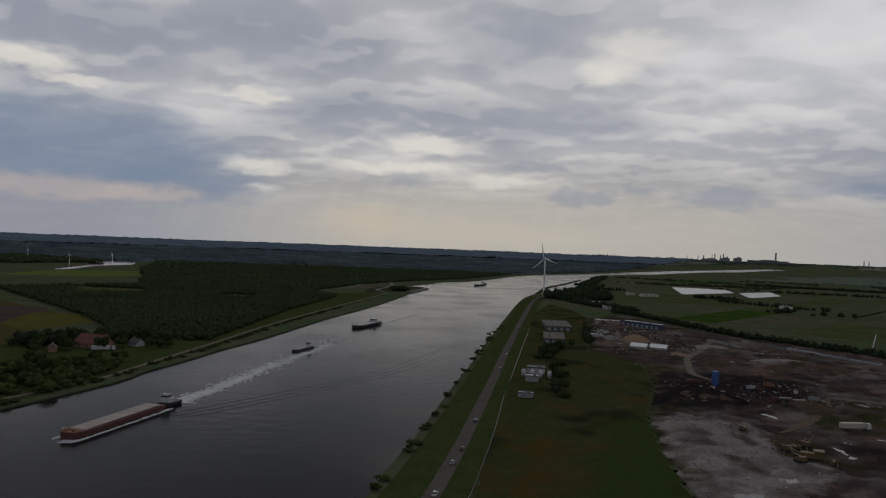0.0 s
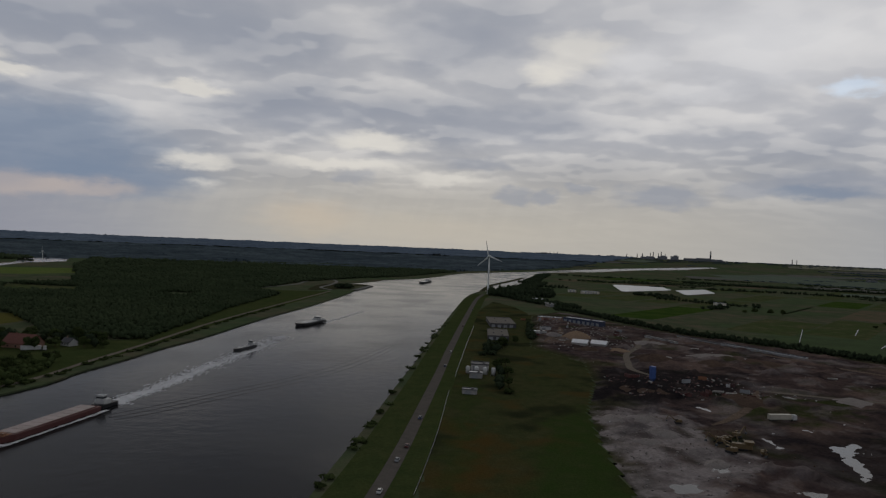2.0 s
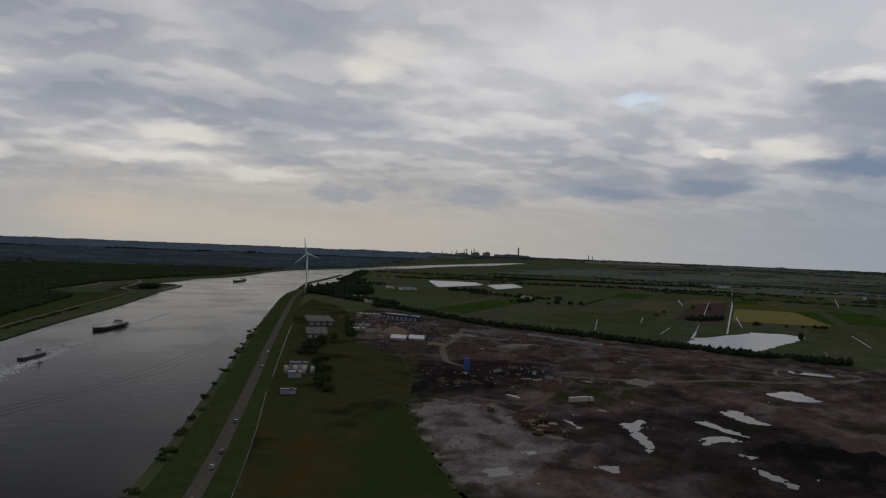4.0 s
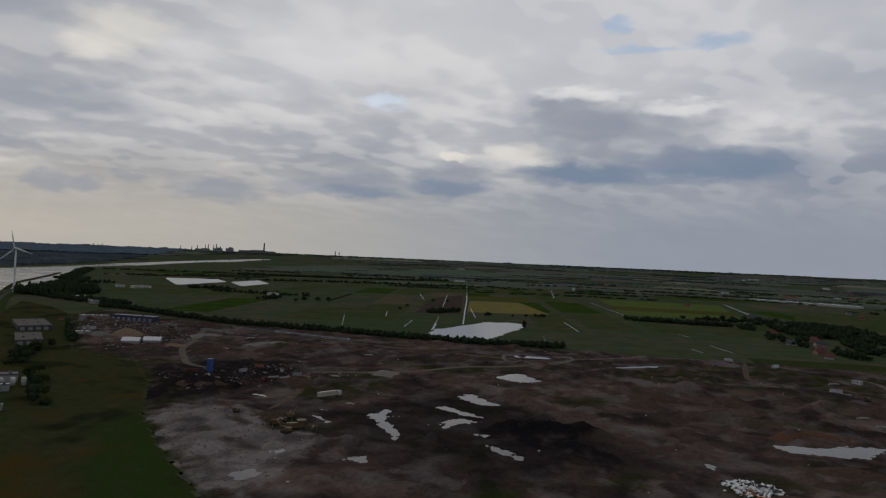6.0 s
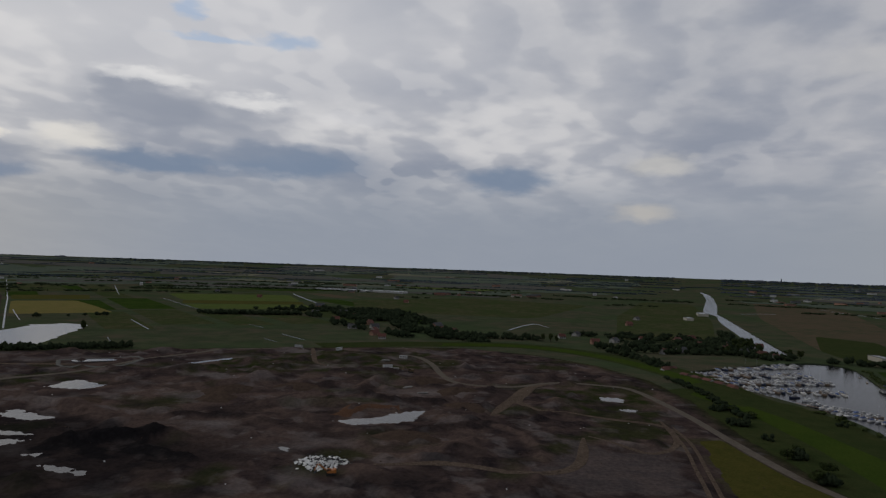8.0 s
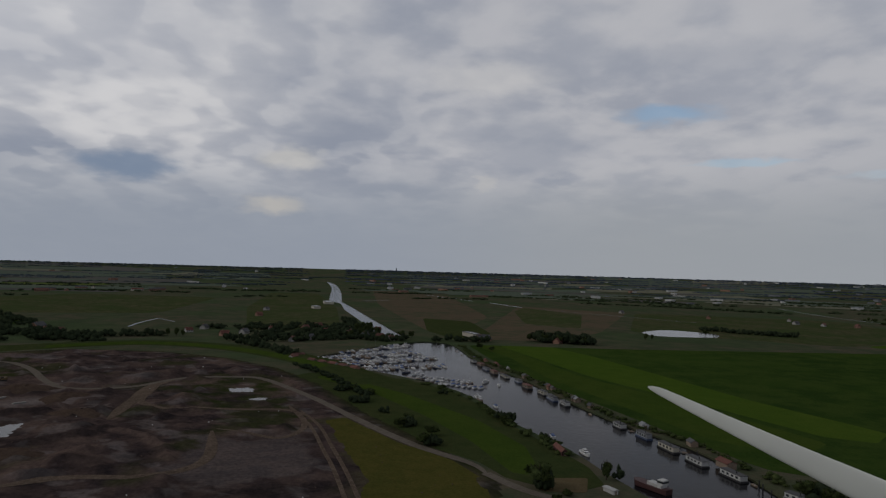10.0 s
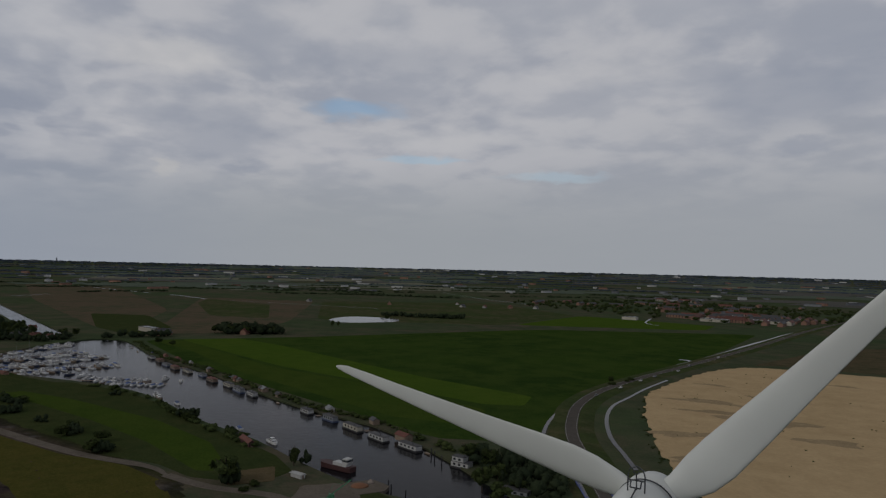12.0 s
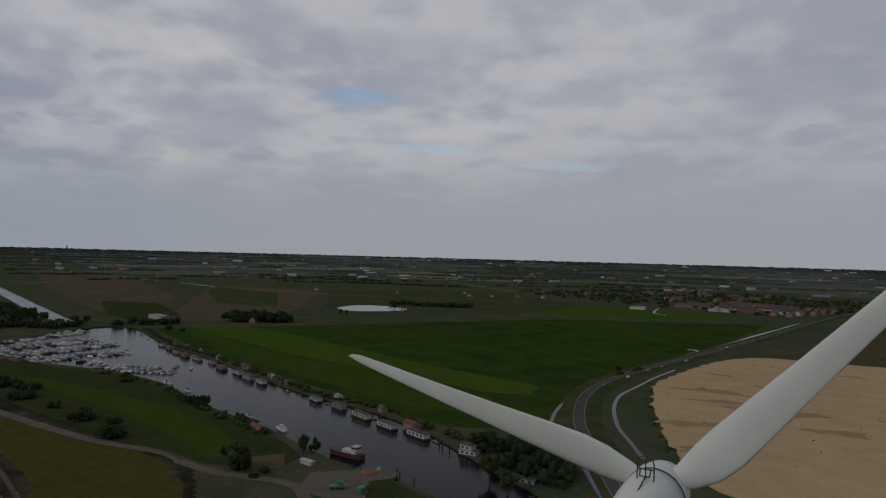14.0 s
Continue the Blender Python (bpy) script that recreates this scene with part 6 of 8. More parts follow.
def boxes(*rows, bevel=0.0):
    bm = bmesh.new()
    for r in rows:
        box(bm, *r)
    if bevel:
        bmesh.ops.bevel(bm, geom=bm.edges[:], offset=bevel, segments=1, affect="EDGES")
    return bm


def hull(length, beam, high, bow=0.35, sheer=0.3, draught=0.4, square=False):
    """A boat's hull along +y with its deck; z = 0 is the waterline."""
    bm = bmesh.new()
    rows = []
    for i in range(11):
        s = i / 10
        w = 1.0
        if s > 1 - bow:
            q = (s - 1 + bow) / bow
            w = math.sqrt(max(0.0, 1 - q * q)) * (1 - 0.15 * q) if not square else 1 - 0.45 * q * q
        if s < 0.12 and not square:
            w *= 0.82 + 0.18 * s / 0.12
        w = max(w, 0.04)
        y = -length / 2 + s * length
        h = high + sheer * max(0, s - 0.55) * 2.2
        over = 0.04 * length * max(0, s - 0.8) * (0 if square else 1)
        rows.append([bm.verts.new(p) for p in ((-beam / 2 * w, y + over, h), (-beam / 2 * w * 0.94, y, 0.15 * high), (-beam / 2 * w * 0.7, y - over, -draught), (beam / 2 * w * 0.7, y - over, -draught), (beam / 2 * w * 0.94, y, 0.15 * high), (beam / 2 * w, y + over, h))])
    for a, b in zip(rows, rows[1:]):
        for k in range(6):
            bm.faces.new((a[k], b[k], b[(k + 1) % 6], a[(k + 1) % 6]))
    bm.faces.new(rows[0])
    bm.faces.new(rows[-1][::-1])
    return bm


def gable(bm, cx, cy, z0, sx, sy, rise, over=0.4, thick=0.18):
    """A pitched roof, its ridge along y."""
    hx, hy = sx / 2 + over, sy / 2 + over
    drop = -over * rise / (sx / 2)
    vs = [bm.verts.new((cx + x, cy + y, z0 + z)) for y in (-hy, hy) for x, z in ((-hx, drop), (0, rise), (hx, drop), (hx, drop + thick), (0, rise + thick * 1.3), (-hx, drop + thick))]
    bm.faces.new(vs[:6][::-1])
    bm.faces.new(vs[6:])
    for k in range(6):
        bm.faces.new((vs[k], vs[(k + 1) % 6], vs[6 + (k + 1) % 6], vs[6 + k]))


M.update(
    white=plain("white_paint", (0.42, 0.42, 0.41), 0.5, tint=0.12), cream=plain("cream_paint", (0.44, 0.41, 0.34), 0.6, tint=0.15), navy=plain("navy_paint", (0.03, 0.045, 0.09), 0.35, tint=0.3),
    red=plain("red_paint", (0.085, 0.027, 0.024), 0.6, tint=0.1), darkred=plain("dark_red_hull", (0.062, 0.027, 0.026), 0.6), hatch=plain("grey_hatch", (0.25, 0.20, 0.185), 0.6, tint=0.1), grey=plain("grey_sheet", (0.22, 0.23, 0.24), 0.6, tint=0.15),
    black=plain("black_tar", (0.02, 0.02, 0.022), 0.6), glass=plain("dark_glass", (0.025, 0.03, 0.035), 0.12, specular=0.6), roof_red=plain("red_roof_tiles", (0.115, 0.042, 0.031), 0.8, tint=0.2), boat=plain("boat_white", (0.55, 0.55, 0.55), 0.5, tint=0.3), roof_grey=plain("grey_roof_tiles", (0.062, 0.062, 0.066), 0.8, tint=0.2),
    brick=plain("brown_brick", (0.24, 0.135, 0.095), 0.85, tint=0.2), wood=plain("weathered_wood", (0.20, 0.15, 0.11), 0.8, tint=0.2), yellow=plain("machine_yellow", (0.115, 0.078, 0.034), 0.6), orange=plain("machine_orange", (0.42, 0.15, 0.03), 0.5), rust=plain("rust_orange", (0.19, 0.085, 0.042), 0.85),
    blue=plain("signal_blue", (0.03, 0.075, 0.24), 0.5), green_paint=plain("crane_green", (0.04, 0.16, 0.08), 0.5), rubber=plain("rubber", (0.022, 0.022, 0.022), 0.85), tarp=plain("blue_tarpaulin", (0.06, 0.10, 0.22), 0.7, tint=0.3), concrete=plain("concrete", (0.25, 0.24, 0.225), 0.85, tint=0.1),
    foil=plain("greenhouse_foil", (0.66, 0.68, 0.70), 0.35, tint=0.08), steelblue=plain("bridge_blue", (0.08, 0.11, 0.30), 0.5), far_grey=plain("far_grey", (0.14, 0.15, 0.165), 0.8, tint=0.3), far_dark=plain("far_dark", (0.05, 0.06, 0.075), 0.8), bags=plain("white_bags", (0.80, 0.80, 0.79), 0.55, tint=0.15),
)


def rest(ob, x, y, z=0.0, turn=0.0):
    ob.matrix_basis = pose(x, y, z, 0, 0, turn)
    return ob


# ---- ships on the canal ----
def heading(x0, y0, x1, y1):
    return math.degrees(math.atan2(-(x1 - x0), y1 - y0))


def push_barge():
    b = tagged(new("push_barge"), "long red cargo barge with grey hatch covers under way", "barge")
    part("hull", hull(64, 11, 2.7, 0.12, 0.5, 0.8, True), M["red"], b, "red-brown steel hull")
    for i in range(9):
        part("hatch_cover", boxes((0, -26 + i * 6.05, 2.65, 8.8, 5.9, 0.8, 0.96), bevel=0.12), M["hatch"], b, "grey-pink steel hatch cover")
    for s in (-1, 1):
        part("coaming", boxes((s * 4.6, -2, 2.65, 0.25, 55, 0.6)), M["red"], b)
    part("fore_deck", boxes((0, 28.6, 3.1, 7.6, 5.5, 0.25), (-2.2, 29, 3.3, 1.6, 2, 0.9), (2.2, 29, 3.3, 1.6, 2, 0.9), (0, 28, 3.3, 1.2, 1.2, 0.7), bevel=0.05), M["rust"], b, "rusty deck with winches")
    part("bow_rail", tube([(-4.6, 27, 4.0), (-4.3, 30, 4.2), (0, 31.4, 4.3), (4.3, 30, 4.2), (4.6, 27, 4.0)], 0.06), M["white"], b)
    return b


def pusher_tug():
    b = tagged(new("pusher_tug"), "small push tug with white wheelhouse behind the barge", "tug")
    part("hull", hull(13.5, 8, 2.0, 0.2, 0.4, 0.7, True), M["black"], b)
    part("deckhouse", boxes((0, 0.5, 1.9, 5.6, 6.5, 2.3, 0.97), bevel=0.1), M["white"], b)
    w = part("wheelhouse", boxes((0, 2.2, 4.15, 4.0, 3.4, 2.3, 0.94), bevel=0.08), M["white"], b)
    part("window_band", boxes((0, 2.2, 5.0, 4.05, 3.45, 0.9, 0.99)), M["glass"], w)
    part("roof", boxes((0, 2.2, 6.45, 4.5, 3.9, 0.18)), M["grey"], w)
    for s in (-1, 1):
        part("funnel", lathe([(0.4, 0), (0.4, 2.6), (0.3, 2.7)], 12), M["black"], b).location = (2 * s, -3.2, 1.9)
    part("mast", tube([(0, 1, 6.4), (0, 1, 9.4)], 0.08), M["steel"], b)
    return b


def cargo_vessel(length, beam, dark, label):
    b = tagged(new("cargo_vessel"), label, "ship")
    part("hull", hull(length, beam, 2.4, 0.2, 1.0, 0.6), M[dark], b)
    for i in range(5):
        part("hatch_cover", boxes((0, -length * 0.16 + i * length * 0.11, 2.3, beam * 0.74, length * 0.104, 0.9, 0.93), bevel=0.08), M["grey"], b)
    part("deckhouse", boxes((0, -length * 0.36, 2.3, beam * 0.78, length * 0.16, 2.2, 0.97), bevel=0.08), M["white"], b)
    w = part("wheelhouse", boxes((0, -length * 0.31, 4.45, beam * 0.5, length * 0.07, 2.2, 0.93), bevel=0.06), M["white"], b)
    part("window_band", boxes((0, -length * 0.31, 5.2, beam * 0.51, length * 0.071, 0.9)), M["glass"], w)
    part("mast", tube([(0, length * 0.38, 2.6), (0, length * 0.38, 6.5)], 0.08), M["steel"], b)
    for s in (-1, 1):
        part("gunwale", boxes((s * beam * 0.46, -length * 0.05, 2.35, 0.2, length * 0.62, 0.5)), M[dark], b)
    return b


BARGE_TURN = heading(-144, 391, -163, 315)
rest(push_barge(), -157.5, 344, WATER_Z, BARGE_TURN)
rest(pusher_tug(), -147.4, 384.5, WATER_Z, BARGE_TURN)
rest(cargo_vessel(34, 6.4, "black", "small dark freighter with pale stern house under way"), -115, 590, WATER_Z, heading(-105, 591, -115, 559))
rest(cargo_vessel(62, 14, "black", "dark laden freighter with grey hatches under way"), -83, 789, WATER_Z, heading(-69, 804, -91, 742))
rest(cargo_vessel(110, 16, "black", "dark freighter far down the canal"), 96, 1745, WATER_Z, heading(118, 1826, 79, 1672))


def wake(points, w0, w1, count, seed, label):
    """Broken foam behind a ship: small low flakes on the water."""
    rng = np.random.RandomState(seed)
    line = curve(points, 3)
    verts, faces = [], []
    for _ in range(count):
        u = rng.rand() ** 1.3
        i = min(int(u * (len(line) - 1)), len(line) - 2)
        p, q = line[i], line[i + 1]
        d = (q - p).normalized()
        r = Vector((d.y, -d.x, 0))
        o = rng.normal(0, 0.42) * (w0 + (w1 - w0) * u)
        c = p + (q - p) * rng.rand() + r * o
        ln, wd = rng.uniform(0.8, 3.0) * (1 - 0.3 * u), rng.uniform(0.25, 0.75) * (1 - 0.35 * u)
        k = len(verts)
        for a, b, h in ((-ln, 0, 0), (0, -wd, 0.02), (ln, 0, 0), (0, wd, 0.02)):
            v = c + d * a + r * (b + rng.uniform(-0.3, 0.3))
            verts.append((v.x, v.y, WATER_Z + 0.03 + h))
        verts.append((c.x, c.y, WATER_Z + 0.16))
        faces += [(k + j, k + (j + 1) % 4, k + 4) for j in range(4)]
    tagged(mesh("wake_foam", verts, faces, M["foam"]), label, "wake", "", "stuff")


wake([(-146, 392), (-136, 435), (-126, 500), (-112, 580), (-98, 680)], 7, 13, 3400, 3, "broken white foam behind the push tug")
wake([(-144, 400), (-132, 450), (-122, 520)], 2, 3, 900, 4, "broken white foam behind the push tug")
for s in (-5.9, 5.9):
    a = radians(BARGE_TURN)
    o = Vector((math.cos(a), math.sin(a))) * s
    wake([(-165 + o.x, 313 + o.y), (-158 + o.x * 1.1, 342 + o.y), (-150 + o.x * 1.25, 378 + o.y)], 0.6, 1.4, 420, 5, "thin white bow wave along the barge")
wake([(-165, 311), (-161, 310)], 3, 3, 160, 6, "white bow wave of the barge")
wake([(-116, 557), (-106, 592), (-98, 640)], 2.5, 4, 500, 7, "white foam round the small freighter")
wake([(-68, 806), (-50, 870), (-30, 950)], 3, 6, 300, 8, "thin foam behind the freighter")
for k in range(3):
    ribbon("bow_wave", [(-140 + k * 4, 366 - k * 4), (-129 + k * 5, 380 - k * 4), (-100 + k * 6, 422 - k * 3), (-60 + k * 7, 483 - k * 2), (-25 + k * 7, 558), (30 - k * 4, 724 - k * 20)], [(-0.9, -0.03), (-0.1, 0.13), (0.2, 0.13), (1.8, -0.03)], M["canal"], 6, z=WATER_Z, label="low smooth wave spreading from the barge", category="wave")

# ---- trees that stand alone ----
def tree(name, high, wide, seed, label, leaves=520, trunk=0.28, mat="leaf"):
    rng = np.random.RandomState(seed)
    t = tagged(new(name), label, "tree", "single trees")
    bm = tube([(0, 0, -0.3), (0.1, 0.05, high * trunk), (0.05, 0.2, high * 0.6), (0.15, 0.1, high * 0.85)], 0.03 * high, 7)
    for v in bm.verts:
        k = max(0.25, 1 - 0.8 * v.co.z / high)
        v.co.x, v.co.y = v.co.x * k, v.co.y * k
    part("trunk", bm, M["bark"], t)
    for k in range(5):
        a = k * 1.257 + rng.uniform(-0.3, 0.3)
        z = high * (trunk + 0.1 + 0.07 * k)
        part("limb", tube([(0, 0, z), (wide * 0.22 * math.cos(a), wide * 0.22 * math.sin(a), z + high * 0.1), (wide * 0.38 * math.cos(a), wide * 0.38 * math.sin(a), z + high * 0.24)], 0.011 * high, 5), M["bark"], t)
    # a crown of several uneven lobes
    places, radii, hs = [], [], []
    for k in range(13):
        a, r = rng.uniform(0, 6.28), wide * 0.34 * math.sqrt(rng.rand())
        places.append((r * math.cos(a), r * math.sin(a), high * (trunk * 0.7 + 0.36 * rng.rand())))
        radii.append(wide * rng.uniform(0.2, 0.3))
        hs.append(high * rng.uniform(0.3, 0.48))
    v, f = crowns(places, radii, hs, leaves // 13, rng, 0.34, 0.0)
    c = mesh("crown", v.tolist(), f.tolist(), M[mat], t)
    return t


TREES = [tree("tree", 9, 8, 1, "round leafy green tree"), tree("tree", 11, 8, 2, "tall leafy green tree"), tree("tree", 6, 6.5, 3, "broad leafy green tree", trunk=0.12), tree("tree", 13, 5, 4, "slender poplar with dark leaves", trunk=0.15), tree("bush", 3.2, 5, 5, "low dense green bush", 400, 0.04)]
spots = []
spots += [(0, 272, -110, 1.35), (2, 349, -76, 1.3), (2, 390, -71, 1.1), (3, 279, -144, 0.85), (4, 515, -58, 1.3), (4, 496, -68, 1.6), (2, 405, -79, 1.0), (2, 369, -85, 1.2), (4, 390, -136, 1.4), (4, 398, -137, 1.5), (4, 408, -136, 1.3), (4, 418, -134, 1.2), (4, 348, -142, 1.4)]
spots += [(2, 509, -124, 0.9), (4, 340, -146, 1.0), (0, 243, -215, 1.0), (1, 225, -212, 1.0), (0, 212, -205, 0.9), (2, 232, -222, 1.2), (1, 205, -190, 1.0), (2, 198, -204, 1.1), (0, 190, -186, 1.0), (2, 250, -226, 1.0), (4, 262, -118, 0.9), (4, 258, -112, 0.8)]
spots += [(1, 86, 520, 1.0), (0, 90, 500, 0.9), (2, 84, 480, 1.0), (0, 96, 545, 0.8), (1, 108, 640, 1.0), (0, 112, 655, 1.1), (1, 126, 668, 0.9), (2, 100, 630, 1.1), (0, 84, 462, 0.8), (4, 80, 440, 1.4)]
spots += [(4, -22, 262, 0.9), (4, -1, 380, 0.9), (4, 12, 470, 0.8), (4, 6, 430, 1.0), (4, 28, 570, 1.1), (4, 40, 650, 0.8), (4, 33, 610, 0.8), (4, 52, 740, 1.0), (4, -12, 318, 0.6)]
spots += [(0, 880, 1085, 1.0), (0, 905, 1070, 0.9), (2, 760, 1010, 1.0), (0, 640, 1120, 1.2), (1, 655, 1110, 1.1), (0, 620, 1135, 1.2), (2, 606, 1140, 1.3), (2, 700, 950, 1.0), (3, 688, 652, 1.2), (3, 692, 656, 1.0), (2, 700, 662, 0.9)]
spots += [(0, 835, -352, 1.3), (0, 850, -338, 1.4), (1, 842, -372, 1.2), (0, 818, -380, 1.2), (1, 860, -322, 1.0), (0, 950, -640, 1.1), (3, 880, -500, 1.0), (3, 884, -512, 0.8), (0, 745, -235, 0.8), (0, 770, -228, 0.9), (0, 900, -160, 1.1), (1, 885, -170, 1.0), (1, 915, -130, 1.2), (3, 905, 128, 1.0), (3, 902, 118, 1.1), (3, 898, 110, 0.9)]
spots += [(1, 935, -118, 1.3), (0, 950, -125, 1.4), (1, 965, -110, 1.3), (0, 925, -132, 1.2), (1, 985, -128, 1.3), (0, 1005, -120, 1.2), (1, 905, -108, 1.2), (0, 890, -92, 1.2), (1, 1030, -125, 1.0), (0, 860, -128, 0.9), (1, 350, -455, 0.6), (2, 346, -470, 0.6), (4, 343, -448, 1.2), (4, 350, -480, 1.2)]
spots += [(1, -262, 440, 1.1), (0, -255, 455, 1.2), (2, -248, 420, 1.3), (0, -268, 470, 1.2), (1, -240, 468, 1.0), (2, -232, 460, 1.1), (0, -275, 430, 1.2), (2, -290, 450, 1.3), (1, -280, 480, 1.0), (0, -245, 500, 1.0), (2, -235, 512, 1.2), (0, -228, 505, 1.0)]
spots += [(1, -262, 548, 1.1), (0, -268, 553, 1.2), (2, -292, 548, 1.3), (0, -286, 544, 1.1), (1, -300, 556, 1.2), (2, -262, 575, 1.2), (0, -256, 568, 1.0), (0, -300, 520, 1.2), (1, -310, 545, 1.3), (0, -322, 560, 1.2), (2, -300, 575, 1.3), (1, -285, 590, 1.3), (0, -270, 600, 1.3), (1, -255, 605, 1.2), (0, -240, 600, 1.2), (1, -228, 588, 1.1), (2, -222, 575, 1.2), (0, -235, 570, 1.1), (1, -310, 590, 1.2), (0, -330, 590, 1.2), (2, -345, 580, 1.4)]
first = {}
for kind_i, x, y, s in spots:
    m = pose(x, y, dump_z(x, y) - 0.05 * s, 0, 0, (x * 37 + y * 11) % 360) @ Matrix.Scale(s, 4)
    if kind_i in first:
        copy_thing(TREES[kind_i], m)
    else:
        first[kind_i] = m
for kind_i, m in first.items():
    TREES[kind_i].matrix_basis = m

# ---- marina ----
def cruiser(length, hull_mat, label, cover=False):
    b = tagged(new("motor_boat"), label, "boat", "boats in the marina")
    beam = length * 0.34
    part("hull", hull(length, beam, 1.0, 0.4, 0.35, 0.3), M[hull_mat], b)
    part("deck", boxes((0, -length * 0.05, 0.98, beam * 0.86, length * 0.72, 0.1)), M["wood" if hull_mat != "boat" else "boat"], b)
    if cover:
        part("cover", boxes((0, -length * 0.1, 1.05, beam * 0.8, length * 0.62, 0.9, 0.62), bevel=0.15), M["tarp"], b, "blue tarpaulin cover")
    else:
        c = part("cabin", boxes((0, length * 0.05, 1.05, beam * 0.72, length * 0.46, 0.85, 0.86), (0, -length * 0.03, 1.85, beam * 0.6, length * 0.24, 0.75, 0.86), bevel=0.08), M["boat"], b)
        part("window_band", boxes((0, -length * 0.03, 2.05, beam * 0.58, length * 0.245, 0.38, 0.95), (0, length * 0.05, 1.35, beam * 0.7, length * 0.462, 0.3, 0.96)), M["glass"], c)
        part("rail", tube([(-beam * 0.4, length * 0.2, 1.9), (-beam * 0.2, length * 0.42, 2.0), (0, length * 0.48, 2.05), (beam * 0.2, length * 0.42, 2.0), (beam * 0.4, length * 0.2, 1.9)], 0.04, 4), M["grey"], b)
    return b


def sail_boat(length, hull_mat, label):
    b = tagged(new("sailing_boat"), label, "boat", "boats in the marina")
    beam = length * 0.3
    part("hull", hull(length, beam, 0.95, 0.5, 0.3, 0.3), M[hull_mat], b)
    part("deck", boxes((0, -length * 0.08, 0.93, beam * 0.8, length * 0.66, 0.1)), M["cream"], b)
    part("cabin", boxes((0, length * 0.06, 1.0, beam * 0.6, length * 0.36, 0.5, 0.85), bevel=0.06), M["boat"], b)
    part("mast", tube([(0, length * 0.08, 1.0), (0, length * 0.08, length * 1.25)], 0.07, 5), M["grey"], b)
    part("boom", tube([(0, length * 0.08, 2.1), (0, -length * 0.34, 2.1)], 0.16, 6), M["tarp"], b, "boom with furled blue sail")
    return b


BOATS = [cruiser(10.5, "boat", "white motor cruiser moored at a jetty"), cruiser(9, "navy", "motor cruiser with dark blue hull at a jetty"), cruiser(8, "boat", "white open boat under a tarpaulin cover", True), sail_boat(9, "boat", "white sailing boat with bare mast at a jetty"), cruiser(12.5, "boat", "large white motor cruiser moored at a jetty"), cruiser(10, "wood", "brown wooden motor boat at a jetty")]
rng = np.random.RandomState(12)
JETTIES = [((727, -42), (808, -148)), ((684, -42), (738, -148)), ((649, -56), (698, -157)), ((622, -78), (638, -158)), ((573, -108), (520, -162))]
first = {}
for (x0, y0), (x1, y1) in JETTIES:
    ln = math.hypot(x1 - x0, y1 - y0)
    turn = heading(x0, y0, x1, y1)
    j = tagged(new("jetty"), "narrow weathered wooden jetty on posts", "jetty", "jetties")
    j.matrix_basis = pose(x0, y0, 0, 0, 0, turn)
    part("deck", boxes((0, ln / 2, -0.45, 1.8, ln, 0.16)), M["wood"], j)
    for k in range(int(ln / 9)):
        part("post", lathe([(0.14, -2.4), (0.14, 1.0), (0.1, 1.05)], 7), M["wood"], j).location = (0.75 * (1 if k % 2 else -1), 4 + k * 9, 0)
    d, r = Vector((x1 - x0, y1 - y0, 0)) / ln, Vector((y1 - y0, x0 - x1, 0)) / ln
    for side in (-1, 1):
        at = 3.0
        while at < ln - 1:
            w = 4.3 + rng.rand() * 1.6
            if rng.rand() < 0.84:
                kind_i = int(rng.choice(6, p=(0.22, 0.26, 0.16, 0.14, 0.08, 0.14)))
                p = Vector((x0, y0, 0)) + d * at + r * side * (6.4 + rng.uniform(-0.3, 0.6))
                m = pose(p.x, p.y, WATER_Z, 0, 0, turn + (90 if side > 0 else -90) * (1 if rng.rand() < 0.6 else -1) + rng.uniform(-4, 4))
                if inside(p.x, p.y, VAART) and inside((p + r * side * 5).x, (p + r * side * 5).y, VAART):
                    if kind_i in first:
                        copy_thing(BOATS[kind_i], m)
                    else:
                        first[kind_i] = m
            at += w
for x, y, kind_i, turn in ((530, -175, 3, 70), (545, -168, 4, 60), (588, -120, 4, 30), (600, -112, 1, 30), (560, -125, 4, 40), (790, -118, 0, 45), (815, -150, 4, 40), (480, -143, 0, 85), (446, -146, 2, 88), (360, -152, 2, 80), (325, -155, 0, 85), (470, -142, 5, 85)):
    copy_thing(BOATS[kind_i], pose(x, y, WATER_Z, 0, 0, turn))
for kind_i, m in first.items():
    BOATS[kind_i].matrix_basis = m

